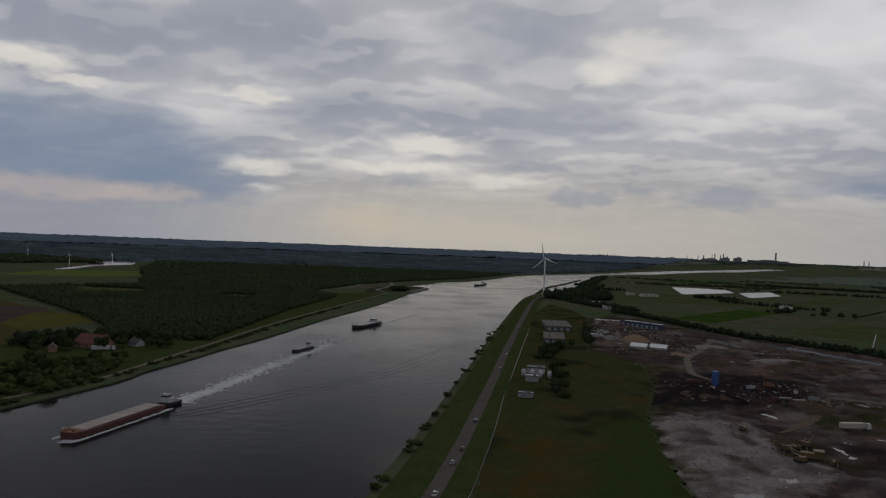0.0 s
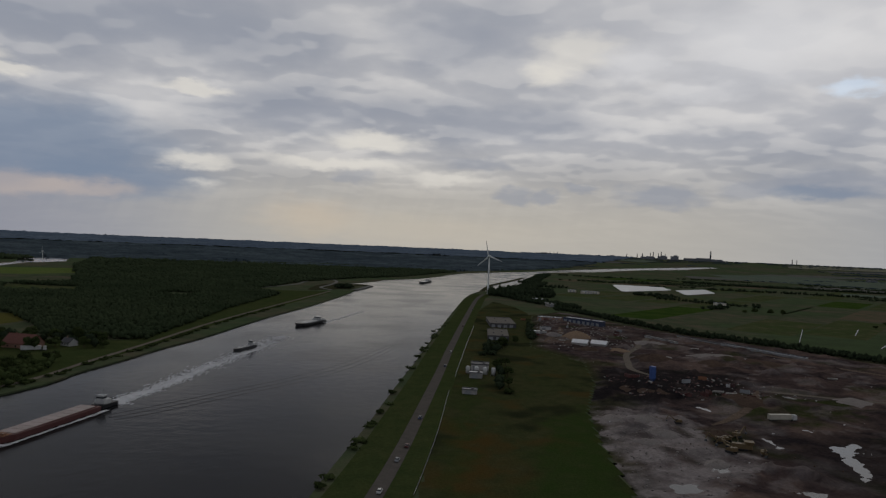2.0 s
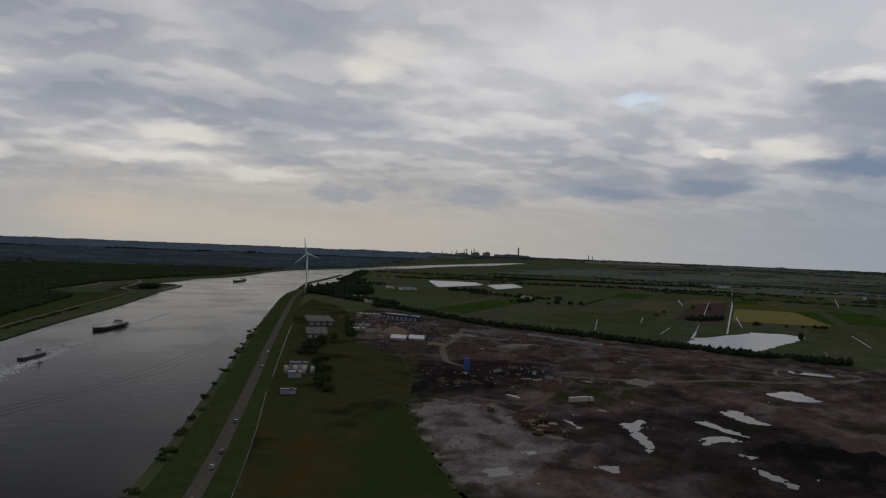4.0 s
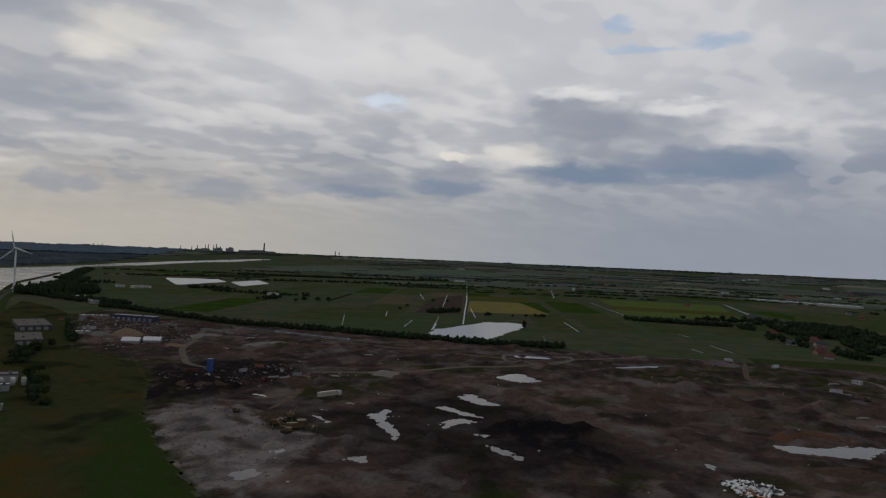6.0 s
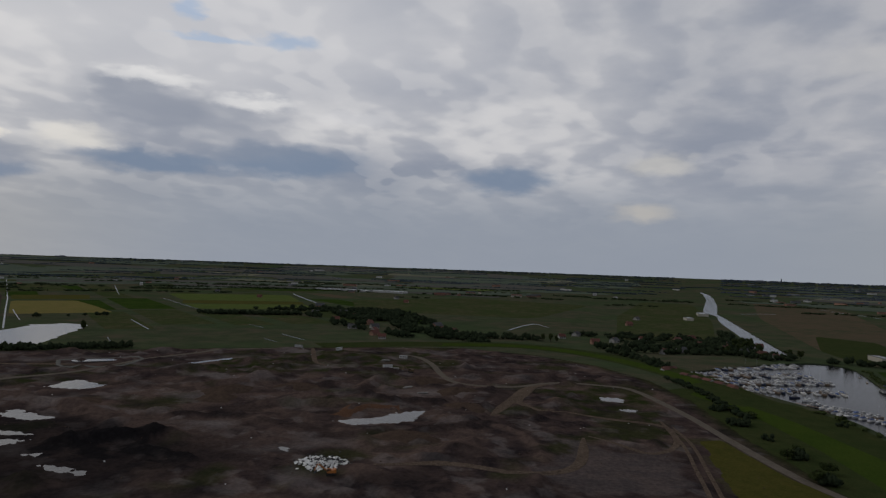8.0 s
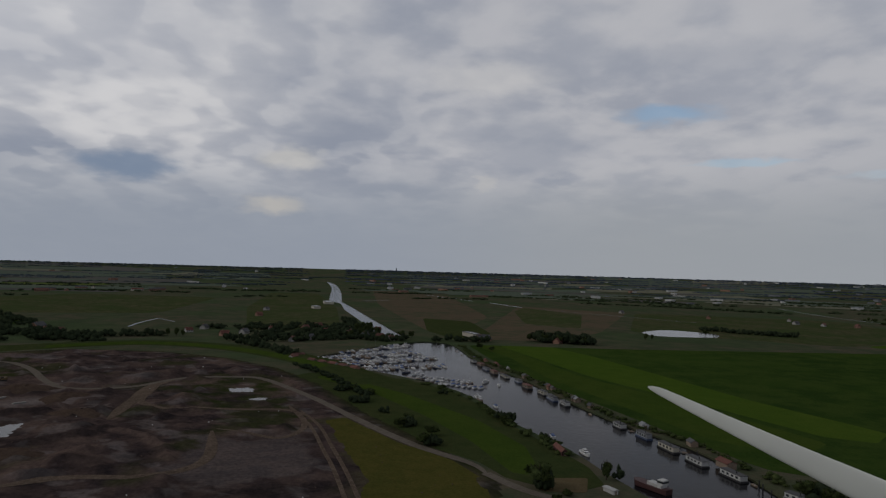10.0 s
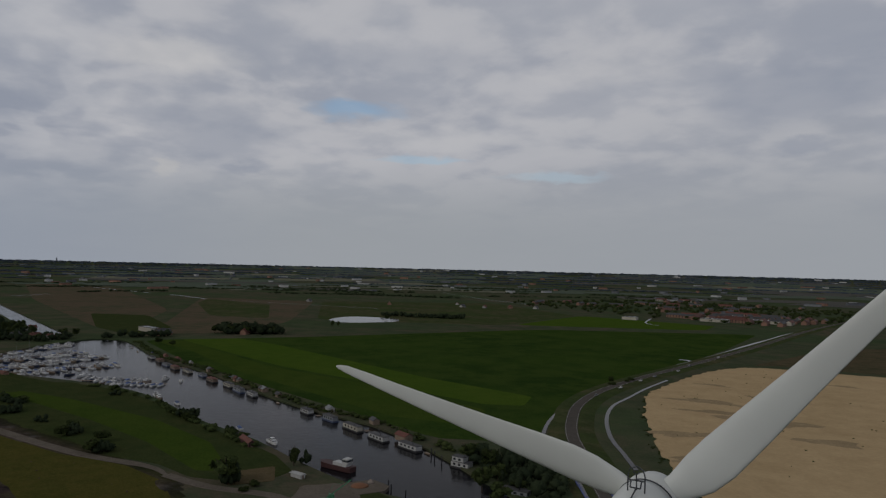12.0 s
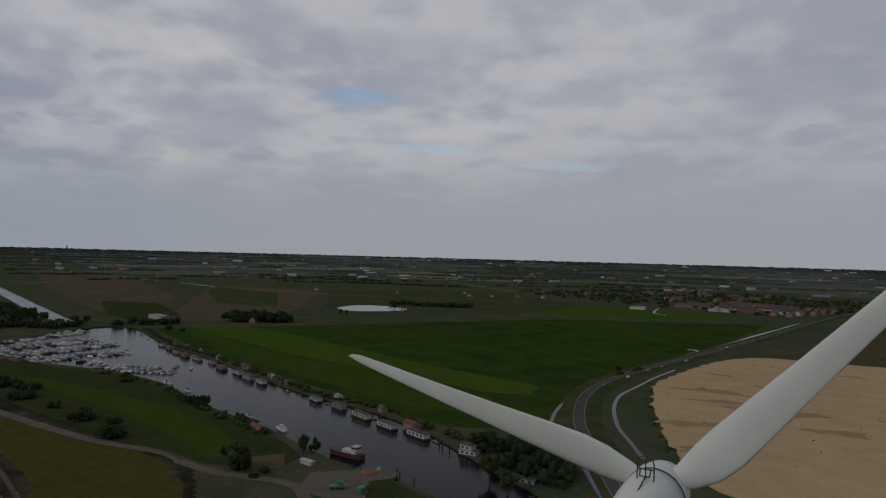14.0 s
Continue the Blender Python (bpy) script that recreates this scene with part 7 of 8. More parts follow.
# ---- houseboats, work boat and quay ----
def houseboat(length, wide, wall, roof, label, two=False, hull_mat="black"):
    b = tagged(new("houseboat"), label, "houseboat", "houseboats along the bank")
    part("hull", boxes((0, 0, -0.5, wide, length, 1.25, 0.99), bevel=0.1), M[hull_mat], b)
    body = part("wall", boxes((0, 0, 0.7, wide * 0.86, length * 0.9, 2.0)), M[wall], b)
    top = 2.9
    if two:
        part("upper_wall", boxes((0, -length * 0.1, 2.9, wide * 0.8, length * 0.6, 1.9)), M[wall], b)
        top = 5.0
    part("roof", boxes((0, 0, 2.7, wide * 0.95, length * 0.95, 0.22)), M[roof], b)
    if two:
        part("roof", boxes((0, -length * 0.1, 4.8, wide * 0.86, length * 0.65, 0.2)), M[roof], b)
    n = max(3, int(length / 3.4))
    for k in range(n):
        y = -length * 0.4 + length * 0.8 * (k + 0.5) / n
        for s in (-1, 1):
            part("window", boxes((s * wide * 0.43, y, 1.25, 0.08, 1.5, 0.95)), M["glass"], body)
        if two and -length * 0.36 < y < length * 0.16:
            part("window", boxes((wide * 0.4, y, 3.4, 0.08, 1.5, 0.9)), M["glass"], body)
            part("window", boxes((-wide * 0.4, y, 3.4, 0.08, 1.5, 0.9)), M["glass"], body)
    part("chimney", lathe([(0.18, 0), (0.18, 1.1), (0.24, 1.1), (0.24, 1.25)], 10), M["black"], b).location = (wide * 0.15, length * 0.2, top)
    return b


HB = [houseboat(14, 4.6, "white", "roof_grey", "white houseboat with flat dark roof and dark windows"), houseboat(15, 4.6, "cream", "roof_grey", "cream houseboat with dark roof"), houseboat(16, 4.5, "grey", "roof_grey", "long grey houseboat barge with low roof", hull_mat="navy"),
      houseboat(14, 4.8, "wood", "roof_red", "brown wooden houseboat with reddish roof"), houseboat(12, 5, "white", "roof_grey", "two-storey white houseboat with a roof deck", True)]
first = {}
for kind_i, x, y, turn in ((0, 379, -202, 90), (2, 354, -204, 90), (1, 327, -203, 90), (0, 301, -203, 90), (0, 277, -206, 92), (4, 238, -207, 105), (0, 447, -196, 88), (2, 468, -195, 88), (1, 489, -196, 90), (3, 517, -194, 90), (2, 546, -197, 90), (1, 570, -193, 92), (3, 592, -190, 92), (2, 615, -190, 92), (3, 640, -192, 92), (0, 666, -192, 92), (2, 197, -200, 112)):
    m = pose(x, y, WATER_Z, 0, 0, turn + (x * 7.3) % 5 - 2.5) @ Matrix.Diagonal((0.88 + (x * 3.7) % 0.3, 0.72 + (x * 1.31) % 0.42, 0.85 + (x * 2.3) % 0.3, 1))
    if kind_i in first:
        copy_thing(HB[kind_i], m)
    else:
        first[kind_i] = m
for kind_i, m in first.items():
    HB[kind_i].matrix_basis = m
# sheds and jetties on the bank behind them
def shed(sx, sy, h, wall, roof, label, rise=1.2):
    b = tagged(new("shed"), label, "shed", "sheds")
    part("wall", boxes((0, 0, -0.3, sx, sy, h + 0.3)), M[wall], b)
    bm = bmesh.new()
    gable(bm, 0, 0, h, sx, sy, rise)
    part("roof", bm, M[roof], b)
    part("gable_wall", gable_wall(sx, sy, h, rise), M[wall], b)
    part("door", boxes((0, sy / 2 + 0.02, -0.1, min(1.6, sx * 0.4), 0.08, min(2.1, h * 0.9))), M["wood"], b)
    return b


def gable_wall(sx, sy, h, rise):
    bm = bmesh.new()
    for y0, y1 in ((-sy / 2, -sy / 2 + 0.25), (sy / 2 - 0.25, sy / 2)):
        vs = [bm.verts.new((x, y, z)) for y in (y0, y1) for x, z in ((-sx / 2 + 0.05, h - 0.02), (sx / 2 - 0.05, h - 0.02), (0, h + rise * 0.97))]
        bm.faces.new(vs[:3])
        bm.faces.new(vs[3:][::-1])
        for k in range(3):
            bm.faces.new((vs[k], vs[3 + k], vs[3 + (k + 1) % 3], vs[(k + 1) % 3]))
    return bm


rest(shed(5, 9, 2.6, "wood", "roof_red", "brown garden shed with red roof on the bank"), 291, -212, 0, 90)
rest(shed(4, 6, 2.4, "wood", "roof_grey", "small brown garden shed on the bank"), 330, -219, 0, 80)
rest(shed(4, 5, 2.4, "white", "grey", "small white garden shed on the bank"), 372, -214, 0, 85)
rest(shed(4, 7, 2.4, "wood", "grey", "weathered garden shed on the bank"), 455, -208, 0, 85)
rest(shed(4, 5, 2.4, "brick", "roof_red", "small brick shed on the bank"), 505, -208, 0, 85)
rest(shed(5, 6, 2.4, "wood", "roof_grey", "weathered shed on the bank"), 560, -208, 0, 85)
rest(shed(5, 8, 2.5, "white", "roof_red", "white boathouse with red roof by the marina"), 690, -18, 0, 40)
rest(shed(6, 14, 2.6, "brick", "roof_red", "long red-roofed boat shed by the marina"), 704, -22, 0, 40)
rest(shed(3, 14, 2.2, "darkred", "roof_red", "row of red storage huts by the water"), 326, -142, 0, 85)

for k in range(5):
    rest(shed(5 + k % 2, 8 + k % 3, 2.5, ("brick", "wood", "white")[k % 3], "roof_red", "red-roofed hut in a row by the marina"), 613 + 12.5 * k, -69 + 8.6 * k, 0.2, -55)



def rowing_boat():
    b = tagged(new("rowing_boat"), "small open rowing boat tied to the bank", "boat", "rowing boats")
    part("hull", hull(4.6, 1.6, 0.55, 0.5, 0.2, 0.2), M["wood"], b)
    for y in (-1.0, 0.4):
        part("thwart", boxes((0, y, 0.56, 1.3, 0.28, 0.06)), M["cream"], b)
    return b


def landing():
    b = tagged(new("landing_stage"), "small weathered wooden landing stage on the bank", "jetty", "landing stages")
    for k in range(6):
        part("plank", boxes((0, -1.5 + 0.6 * k, 0.35, 2.6, 0.54, 0.08)), M["wood"], b)
    for x in (-1.1, 1.1):
        for y in (-1.4, 1.4):
            part("post", boxes((x, y, -1.6, 0.16, 0.16, 2.6)), M["wood"], b)
    return b


def woodpile():
    b = tagged(new("woodpile"), "covered pile of timber and garden things on the bank", "woodpile", "woodpiles")
    for k in range(4):
        part("log", boxes((-0.75 + 0.5 * k, 0, 0, 0.42, 2.6, 0.9), bevel=0.1), M["wood"], b)
    part("sheet", boxes((0, 0, 0.9, 2.4, 2.9, 0.08)), M["tarp"], b, "blue plastic sheet")
    return b


CLUTTER = [shed(3, 4.4, 2.1, "wood", "roof_grey", "small dark garden shed with a grey roof"), shed(2.6, 3.6, 2.0, "cream", "grey", "small cream garden hut"), shed(3.4, 5, 2.2, "brick", "roof_red", "small brick hut with a red roof"), rowing_boat(), landing(), woodpile()]
rng = np.random.RandomState(14)
bank_line = curve([(250, -222), (300, -220), (369, -212), (443, -207), (551, -208), (673, -201), (790, -209)], 9)
bank_edge = curve([(262, -208), (300, -209), (369, -204), (443, -199), (551, -200), (673, -193), (760, -198)], 9)
placed = set()
for i, (p, e) in enumerate(zip(bank_line, bank_edge)):
    kind_i = int(rng.choice(6, p=(0.16, 0.07, 0.07, 0.22, 0.26, 0.22)))
    if rng.rand() < 0.42:
        continue
    at = e if kind_i in (3, 4) else p
    low = WATER_Z if kind_i in (3, 4) else 0.1
    m = pose(at.x + rng.uniform(-4, 4), at.y + rng.uniform(-4.5, 1.0) * (kind_i not in (3, 4)), low, 0, 0, 88 + rng.uniform(-14, 14))
    if kind_i in placed:
        copy_thing(CLUTTER[kind_i], m)
    else:
        placed.add(kind_i)
        CLUTTER[kind_i].matrix_basis = m
for kind_i in set(range(6)) - placed:
    CLUTTER[kind_i].matrix_basis = pose(310 + 20 * kind_i, -214, 0.1, 0, 0, 85)

w = tagged(new("work_boat"), "dark red work barge with white wheelhouse at the bank", "boat")
part("hull", hull(19, 5.4, 2.2, 0.2, 0.4, 0.5), M["darkred"], w)
part("deckhouse", boxes((0, -3, 2.1, 3.8, 8, 1.4, 0.97), bevel=0.08), M["white"], w)
c = part("wheelhouse", boxes((0, -6.2, 3.4, 3.6, 3.2, 2.2, 0.95), bevel=0.06), M["white"], w)
part("window_band", boxes((0, -6.2, 4.3, 3.63, 3.23, 0.8)), M["glass"], c)
part("mast", tube([(0, 3, 2.2), (0, 3, 5.5)], 0.08), M["steel"], w)
rest(w, 268, -159.5, WATER_Z, heading(258, -163, 276, -157))
patch("field", [(230, -146), (229, -155), (203, -156), (150, -146), (180, -118), (212, -134)], M["grass_deep"], 0.13, 4, "green grass slope beside the quay", "field", "structure", 0.4, 0.3)
patch("quay", [(252, -133), (247, -146), (243, -149), (229, -147), (222, -142), (212, -137), (218, -124), (236, -121)], M["track"], 0.28, 4, "pale hard-packed earth quay", "quay", "structure", 2.0, 0.6, "", 2.0)
patch("quay", [(245, -149), (242, -162), (231, -163), (227, -158), (229, -146)], M["track"], 0.30, 4, "pale concrete landing stage", "quay", "structure", 2.0, 0.2)
M["gravel_pale"] = plain("pale_gravel", (0.24, 0.20, 0.17), 0.9)
for x, y, r, h, mt, lab in ((238, -153, 3.8, 1.2, "rust", "orange-brown heap of gravel on the quay"), (239, -159, 1.5, 1.5, "gravel_pale", "small pointed heap of pale gravel")):
    bm = lathe([(r, 0), (r * 0.8, h * 0.3), (r * 0.4, h * 0.75), (0.1, h)], 14)
    for v in bm.verts:
        v.co.x *= 1 + 0.15 * math.sin(v.co.y * 2)
    rest(tagged(part("mound", bm, M[mt], None), lab, "heap"), x, y, 0.29)
rest(shed(2.4, 6.5, 1.6, "white", "white", "low white site hut beside the track", 0.2), 263, -138, 0, heading(268, -137, 258, -139.5))
cr = tagged(new("mobile_crane"), "green mobile crane with a lattice jib on the quay", "crane")
part("chassis", boxes((0, 0, 0.5, 2.4, 6, 0.8), bevel=0.1), M["green_paint"], cr)
part("cab", boxes((0, 1.2, 1.3, 2.2, 2.4, 1.7, 0.9), bevel=0.08), M["green_paint"], cr)
for px in (-1.1, 1.1):
    for py in (-2, 0, 2):
        o = part("wheel", lathe([(0.5, -0.2), (0.52, 0), (0.5, 0.2)], 12), M["rubber"], cr)
        o.matrix_basis = pose(px, py, 0.5, 0, 90, 0)
part("jib", tube([(0.3, -0.5, 1.8), (0.3, 8.5, 8.2)], 0.28, 4), M["green_paint"], cr)
part("mast", tube([(0.3, -0.5, 1.8), (0.3, 1.5, 6.2), (0.3, 8.5, 8.2)], 0.07, 4), M["green_paint"], cr)
rest(cr, 228, -133, 0.28, 150)
ct = tagged(new("container"), "small green steel container on the quay", "container")
part("body", boxes((0, 0, 0, 2.4, 4.2, 2.2), bevel=0.06), M["green_paint"], ct)
for k in range(6):
    part("rib", boxes((1.22, -1.8 + 0.7 * k, 0.15, 0.06, 0.16, 1.9)), M["green_paint"], ct)
rest(ct, 219, -138, 0.28, 30)
for x, y in ((257, -206), (249, -204), (227, -161), (217, -161), (296, -150), (310, -209), (262, -208), (232, -163), (475, -141), (270, -160)):
    rest(tagged(part("mooring_post", lathe([(0.28, -2.5), (0.28, 3.4), (0.2, 3.6)], 10), M["black"], None), "dark timber mooring post in the water", "post", "mooring posts"), x, y, WATER_Z)

# ---- bridge over the side canal ----
br = tagged(new("road_bridge"), "low road bridge with blue steel railings", "bridge")
part("deck", boxes((0, 0, -0.35, 11, 100, 1.0)), M["concrete"], br)
for s in (-1, 1):
    part("girder", boxes((s * 5.6, 0, -0.6, 0.5, 100, 1.6)), M["steelblue"], br)
    part("handrail", tube([(s * 5.4, -50, 1.9), (s * 5.4, 50, 1.9)], 0.09, 5), M["steelblue"], br)
    for k in range(26):
        part("post", boxes((s * 5.4, -50 + 4 * k, 0.6, 0.14, 0.14, 1.3)), M["steelblue"], br)
rest(br, 150, -205, 0.0, heading(120, -182, 180, -230))

# ---- houses ----
def house(sx, sy, h, wall, roof, rise, label):
    b = tagged(new("house"), label, "house", "houses")
    wl = part("wall", boxes((0, 0, -0.3, sx, sy, h + 0.3)), M[wall], b)
    part("gable_wall", gable_wall(sx, sy, h, rise), M[wall], b)
    bm = bmesh.new()
    gable(bm, 0, 0, h, sx, sy, rise, 0.5, 0.25)
    part("roof", bm, M[roof], b)
    part("chimney", boxes((0, sy * 0.25, h + rise * 0.7, 0.7, 0.7, rise * 0.3 + 1.1)), M["brick"], b)
    part("door", boxes((sx / 2 + 0.02, -sy * 0.1, 0, 0.1, 1.1, 2.1)), M["wood"], wl)
    for s in (-1, 1):
        for k in range(3):
            part("window", boxes((s * (sx / 2 + 0.02), -sy * 0.36 + sy * 0.3 * k + 0.5, 1.0, 0.1, 1.3, 1.3)), M["glass"], wl)
    return b


M["felt"] = plain("roofing_felt", (0.105, 0.096, 0.084), 0.95, tint=0.1, specular=0.1)
M["house_white"] = plain("weathered_white", (0.30, 0.29, 0.275), 0.7, tint=0.15)
HS = [house(8, 11, 3.2, "brick", "roof_red", 3.6, "brick house with red tiled roof"), house(8, 12, 3.0, "house_white", "roof_grey", 3.4, "white house with grey roof"), house(11, 18, 2.8, "brick", "roof_grey", 4.6, "large brick farmhouse with dark roof"), house(7, 9, 3.0, "house_white", "roof_red", 3.0, "small white house with red roof")]
first = {}
for kind_i, x, y, turn in ((2, 1146, 520, 20), (0, 1090, 470, 60), (1, 1040, 440, 30), (0, 980, 400, 75), (1, 930, 372, 50), (3, 880, 352, 80), (0, 838, 335, 60), (3, 806, 312, 20), (1, 905, 395, 10), (0, 1010, 470, 40), (1, 1120, 560, 20), (0, 930, 255, 60), (2, 1000, 300, 70),
                             (0, 905, 62, 30), (1, 940, 40, 60), (3, 985, 5, 20), (0, 1000, -40, 50), (3, 960, -66, 40), (0, 935, -98, 60), (1, 900, -112, 45), (0, 878, -128, 30), (3, 862, -140, 40), (0, 910, -90, 70), (3, 948, -120, 10), (1, 975, -100, 80), (3, 985, -140, 20), (0, 1040, -60, 30), (1, 870, -40, 40), (3, 845, -20, 60),
                             (0, 832, -350, 40), (2, 862, -260, 20), (1, 880, -262, 20), (0, 1260, 30, 30), (1, 1420, 20, 60), (3, 955, 110, 30), (1, 1000, 95, 70), (2, 1300, 640, 30), (0, 1600, 560, 10), (1, 1750, 640, 50), (0, 1500, 900, 20), (1, 1650, 1120, 40), (2, 2000, 880, 10), (1, 1490, -780, 30), (0, 1330, -900, 60), (1, 1200, -1010, 10), (3, 1280, -1060, 40), (0, 1130, -1090, 70), (1, 1100, -1140, 20), (3, 1160, -1040, 20)):
    m = pose(x, y, 0.05, 0, 0, turn)
    if kind_i in first:
        copy_thing(HS[kind_i], m)
    else:
        first[kind_i] = m
for kind_i, m in first.items():
    HS[kind_i].matrix_basis = m
rest(house(17, 24, 3.4, "brick", "roof_red", 6.5, "big farmhouse with a broad red tiled roof among trees"), -279, 566, 0, 75)
rest(house(8, 10, 3, "white", "roof_grey", 3, "white cottage with grey roof by the canal"), -250, 579, 0, 60)
rest(house(6, 8, 3, "brick", "roof_grey", 3, "small brick cottage among trees"), -296, 537, 0, 30)


def hall(sx, sy, h, wall, roof, label, name="warehouse", lights=True):
    b = tagged(new(name), label, "hall")
    wl = part("wall", boxes((0, 0, -0.3, sx, sy, h + 0.3)), M[wall], b)
    part("roof", boxes((0, 0, h, sx + 0.6, sy + 0.6, 0.35)), M[roof], b)
    for k in range(max(1, int(sx / 7))):
        part("roller_door", boxes((-sx / 2 + 3.5 + 7 * k, -sy / 2 - 0.03, 0, 4, 0.12, min(4, h * 0.8))), M["grey"], wl)
    for s in (-1, 1):
        part("parapet", boxes((0, s * (sy / 2 + 0.1), h + 0.33, sx + 0.7, 0.4, 0.5)), M["roof_grey"], b)
    for k in range(max(1, int(sy / 14))):
        part("roof_vent", boxes((sx * 0.2 * (-1) ** k, -sy / 2 + sy * (k + 0.5) / max(1, int(sy / 14)), h + 0.34, 1.6, 2.2, 0.9), bevel=0.08), M["roof_grey"], b)
    for k in range(max(1, int(sx / 9)) if lights else 0):
        part("roof_light", boxes((-sx / 2 + 4.5 + 9 * k, 0, h + 0.35, 2.2, sy * 0.6, 0.35, 0.8)), M["foil"], b)
    return b


rest(hall(30, 72, 4.2, "roof_grey", "felt", "low grey hall with a flat grey roof", lights=False), 140, 842, 0, -4)
rest(hall(21, 60, 4, "roof_grey", "felt", "low grey hall with dark flat roof", lights=False), 118, 724, 0, -8)
rest(hall(13, 12, 4.5, "house_white", "roof_grey", "white pumping station with grey roof", lights=False), 73, 524, 0, -10)
rest(hall(9, 8, 3.5, "house_white", "grey", "small white utility building", lights=False), 66, 492, 0, -10)
rest(hall(9, 5, 2.6, "house_white", "grey", "small cream utility building", lights=False), 55, 437, 0, -12)
for x, y in ((62, 508), (68, 506), (74, 504), (80, 503)):
    t = tagged(new("tank"), "white upright storage tank beside the pumping station", "tank", "white tanks")
    part("shell", lathe([(1.6, 0), (1.6, 4.6), (1.2, 5.2), (0.2, 5.4)], 18), M["white"], t)
    part("pipe", tube([(1.7, 0, 0), (1.7, 0, 4), (1.2, 0, 5)], 0.1), M["grey"], t)
    rest(t, x, y)
rest(shed(11, 15, 2.6, "concrete", "foil", "storage tent with a bright white pitched roof", 2.6), 193, 676, dump_z(193, 676), 62)
rest(shed(11, 15, 2.6, "concrete", "foil", "storage tent with a bright white pitched roof", 2.6), 211, 673, dump_z(211, 673), 62)
rest(hall(16, 9, 3, "white", "white", "white site office cabins"), 168, 755, 0.3, 5)
rest(hall(12, 5, 3, "white", "grey", "white site cabin with grey roof"), 186, 800, 0.3, 5)
rest(hall(56, 12, 6, "navy", "navy", "stack of dark blue containers", "container_stack", False), 252, 872, 0.4, -52)
rest(hall(30, 12, 4, "brick", "grey", "low brick shed on the dump"), 215, 905, 0.4, -20)
rest(hall(18, 16, 6, "white", "grey", "white hall behind the trees"), 268, 1215, 0, 10)
rest(hall(10, 24, 5, "concrete", "white", "pale arched shelter among trees"), 270, 1135, 0, 5)
rest(hall(96, 4.0, 2.2, "concrete", "foil", "long low pale conveyor roof", "conveyor", False), 372, 664, 0.4, -66.5)
rest(hall(66, 1.2, 1.2, "concrete", "concrete", "long low concrete kerb beside the conveyor", "storage_wall", False), 342, 741, 0.4, -71.5)
rest(hall(50, 5.0, 1.6, "concrete", "concrete", "long low concrete storage wall", "storage_wall", False), 297, 733, 0.4, -74)
for sx, sy, x, y, turn in ((95, 36, 2090, 905, 80), (90, 30, 2095, 1000, 80), (120, 40, 2110, 800, 82), (20, 12, 640, 1300, 0), (16, 12, 420, 1560, 0), (40, 14, 450, 1520, 20), (60, 22, 1700, -120, 0), (30, 14, 1500, -80, 10), (26, 16, 800, -1080, 20), (60, 25, 640, -1260, 15), (50, 20, 700, -1200, 15), (45, 18, 720, -1330, 15), (34, 10, 915, -258, 10)):
    rest(hall(sx, sy, 5, "white" if sx > 80 else "cream", "foil" if sx > 80 else "grey", "long white greenhouse with pale foil roof" if sx > 80 else "pale farm hall with flat grey roof", "greenhouse" if sx > 80 else "farm_hall"), x, y, 0.1, turn)

# terraces of the town beyond the fields
TER = []
for k in range(3):
    t = tagged(new("terrace"), ("row of reddish brick terraced houses", "row of pale terraced houses with red roofs", "row of brown unfinished brick houses")[k], "terraced houses", "terraces")
    wl = part("wall", boxes((0, 0, -0.3, 9, 34, 5.6)), M[("brick", "cream", "brick")[k]], t)
    part("gable_wall", gable_wall(9, 34, 5.3, 3.0), M[("brick", "cream", "brick")[k]], t)
    bm = bmesh.new()
    gable(bm, 0, 0, 5.3, 9, 34, 3.0)
    part("roof", bm, M[("roof_grey", "roof_red", "roof_red")[k]], t)
    for j in range(6):
        for s in (-1, 1):
            part("window", boxes((s * 4.52, -14 + 5.6 * j, 1.0, 0.1, 2.2, 1.4), (s * 4.52, -14 + 5.6 * j, 3.4, 0.1, 2.2, 1.3)), M["glass"], wl)
    TER.append(t)
rng = np.random.RandomState(21)
rows = [(590 + 26 * i + rng.uniform(-6, 6), -1215 - 44 * j - 1.2 * i + rng.uniform(-6, 6)) for i in range(9) for j in range(5)] + [(rng.uniform(820, 1300), rng.uniform(-1900, -1250)) for _ in range(26)] + [(rng.uniform(420, 620), rng.uniform(-1800, -1420)) for _ in range(14)] + [(rng.uniform(2050, 2350), rng.uniform(350, 640)) for _ in range(10)] + [(rng.uniform(-60, 330), rng.uniform(-1600, -1100)) for _ in range(10)]
for i, (x, y) in enumerate(rows[3:]):
    copy_thing(TER[int(rng.choice(3, p=(0.45, 0.2, 0.35)))], pose(x, y, 0, 0, 0, 15 + rng.choice([0, 90, 0]) + rng.uniform(-5, 5)))
for t, (x, y) in zip(TER, rows[:3]):
    rest(t, x, y, 0, 15)
woods("town_trees", [[(560, -1400), (620, -1180), (860, -1150), (1350, -1250), (1300, -1900), (700, -1900), (400, -1800)]], 26, 8, 16, M["leaf"], "scattered trees among the houses of the town", 31, keep=0.5, radius=0.22, leaf_size=0.3)

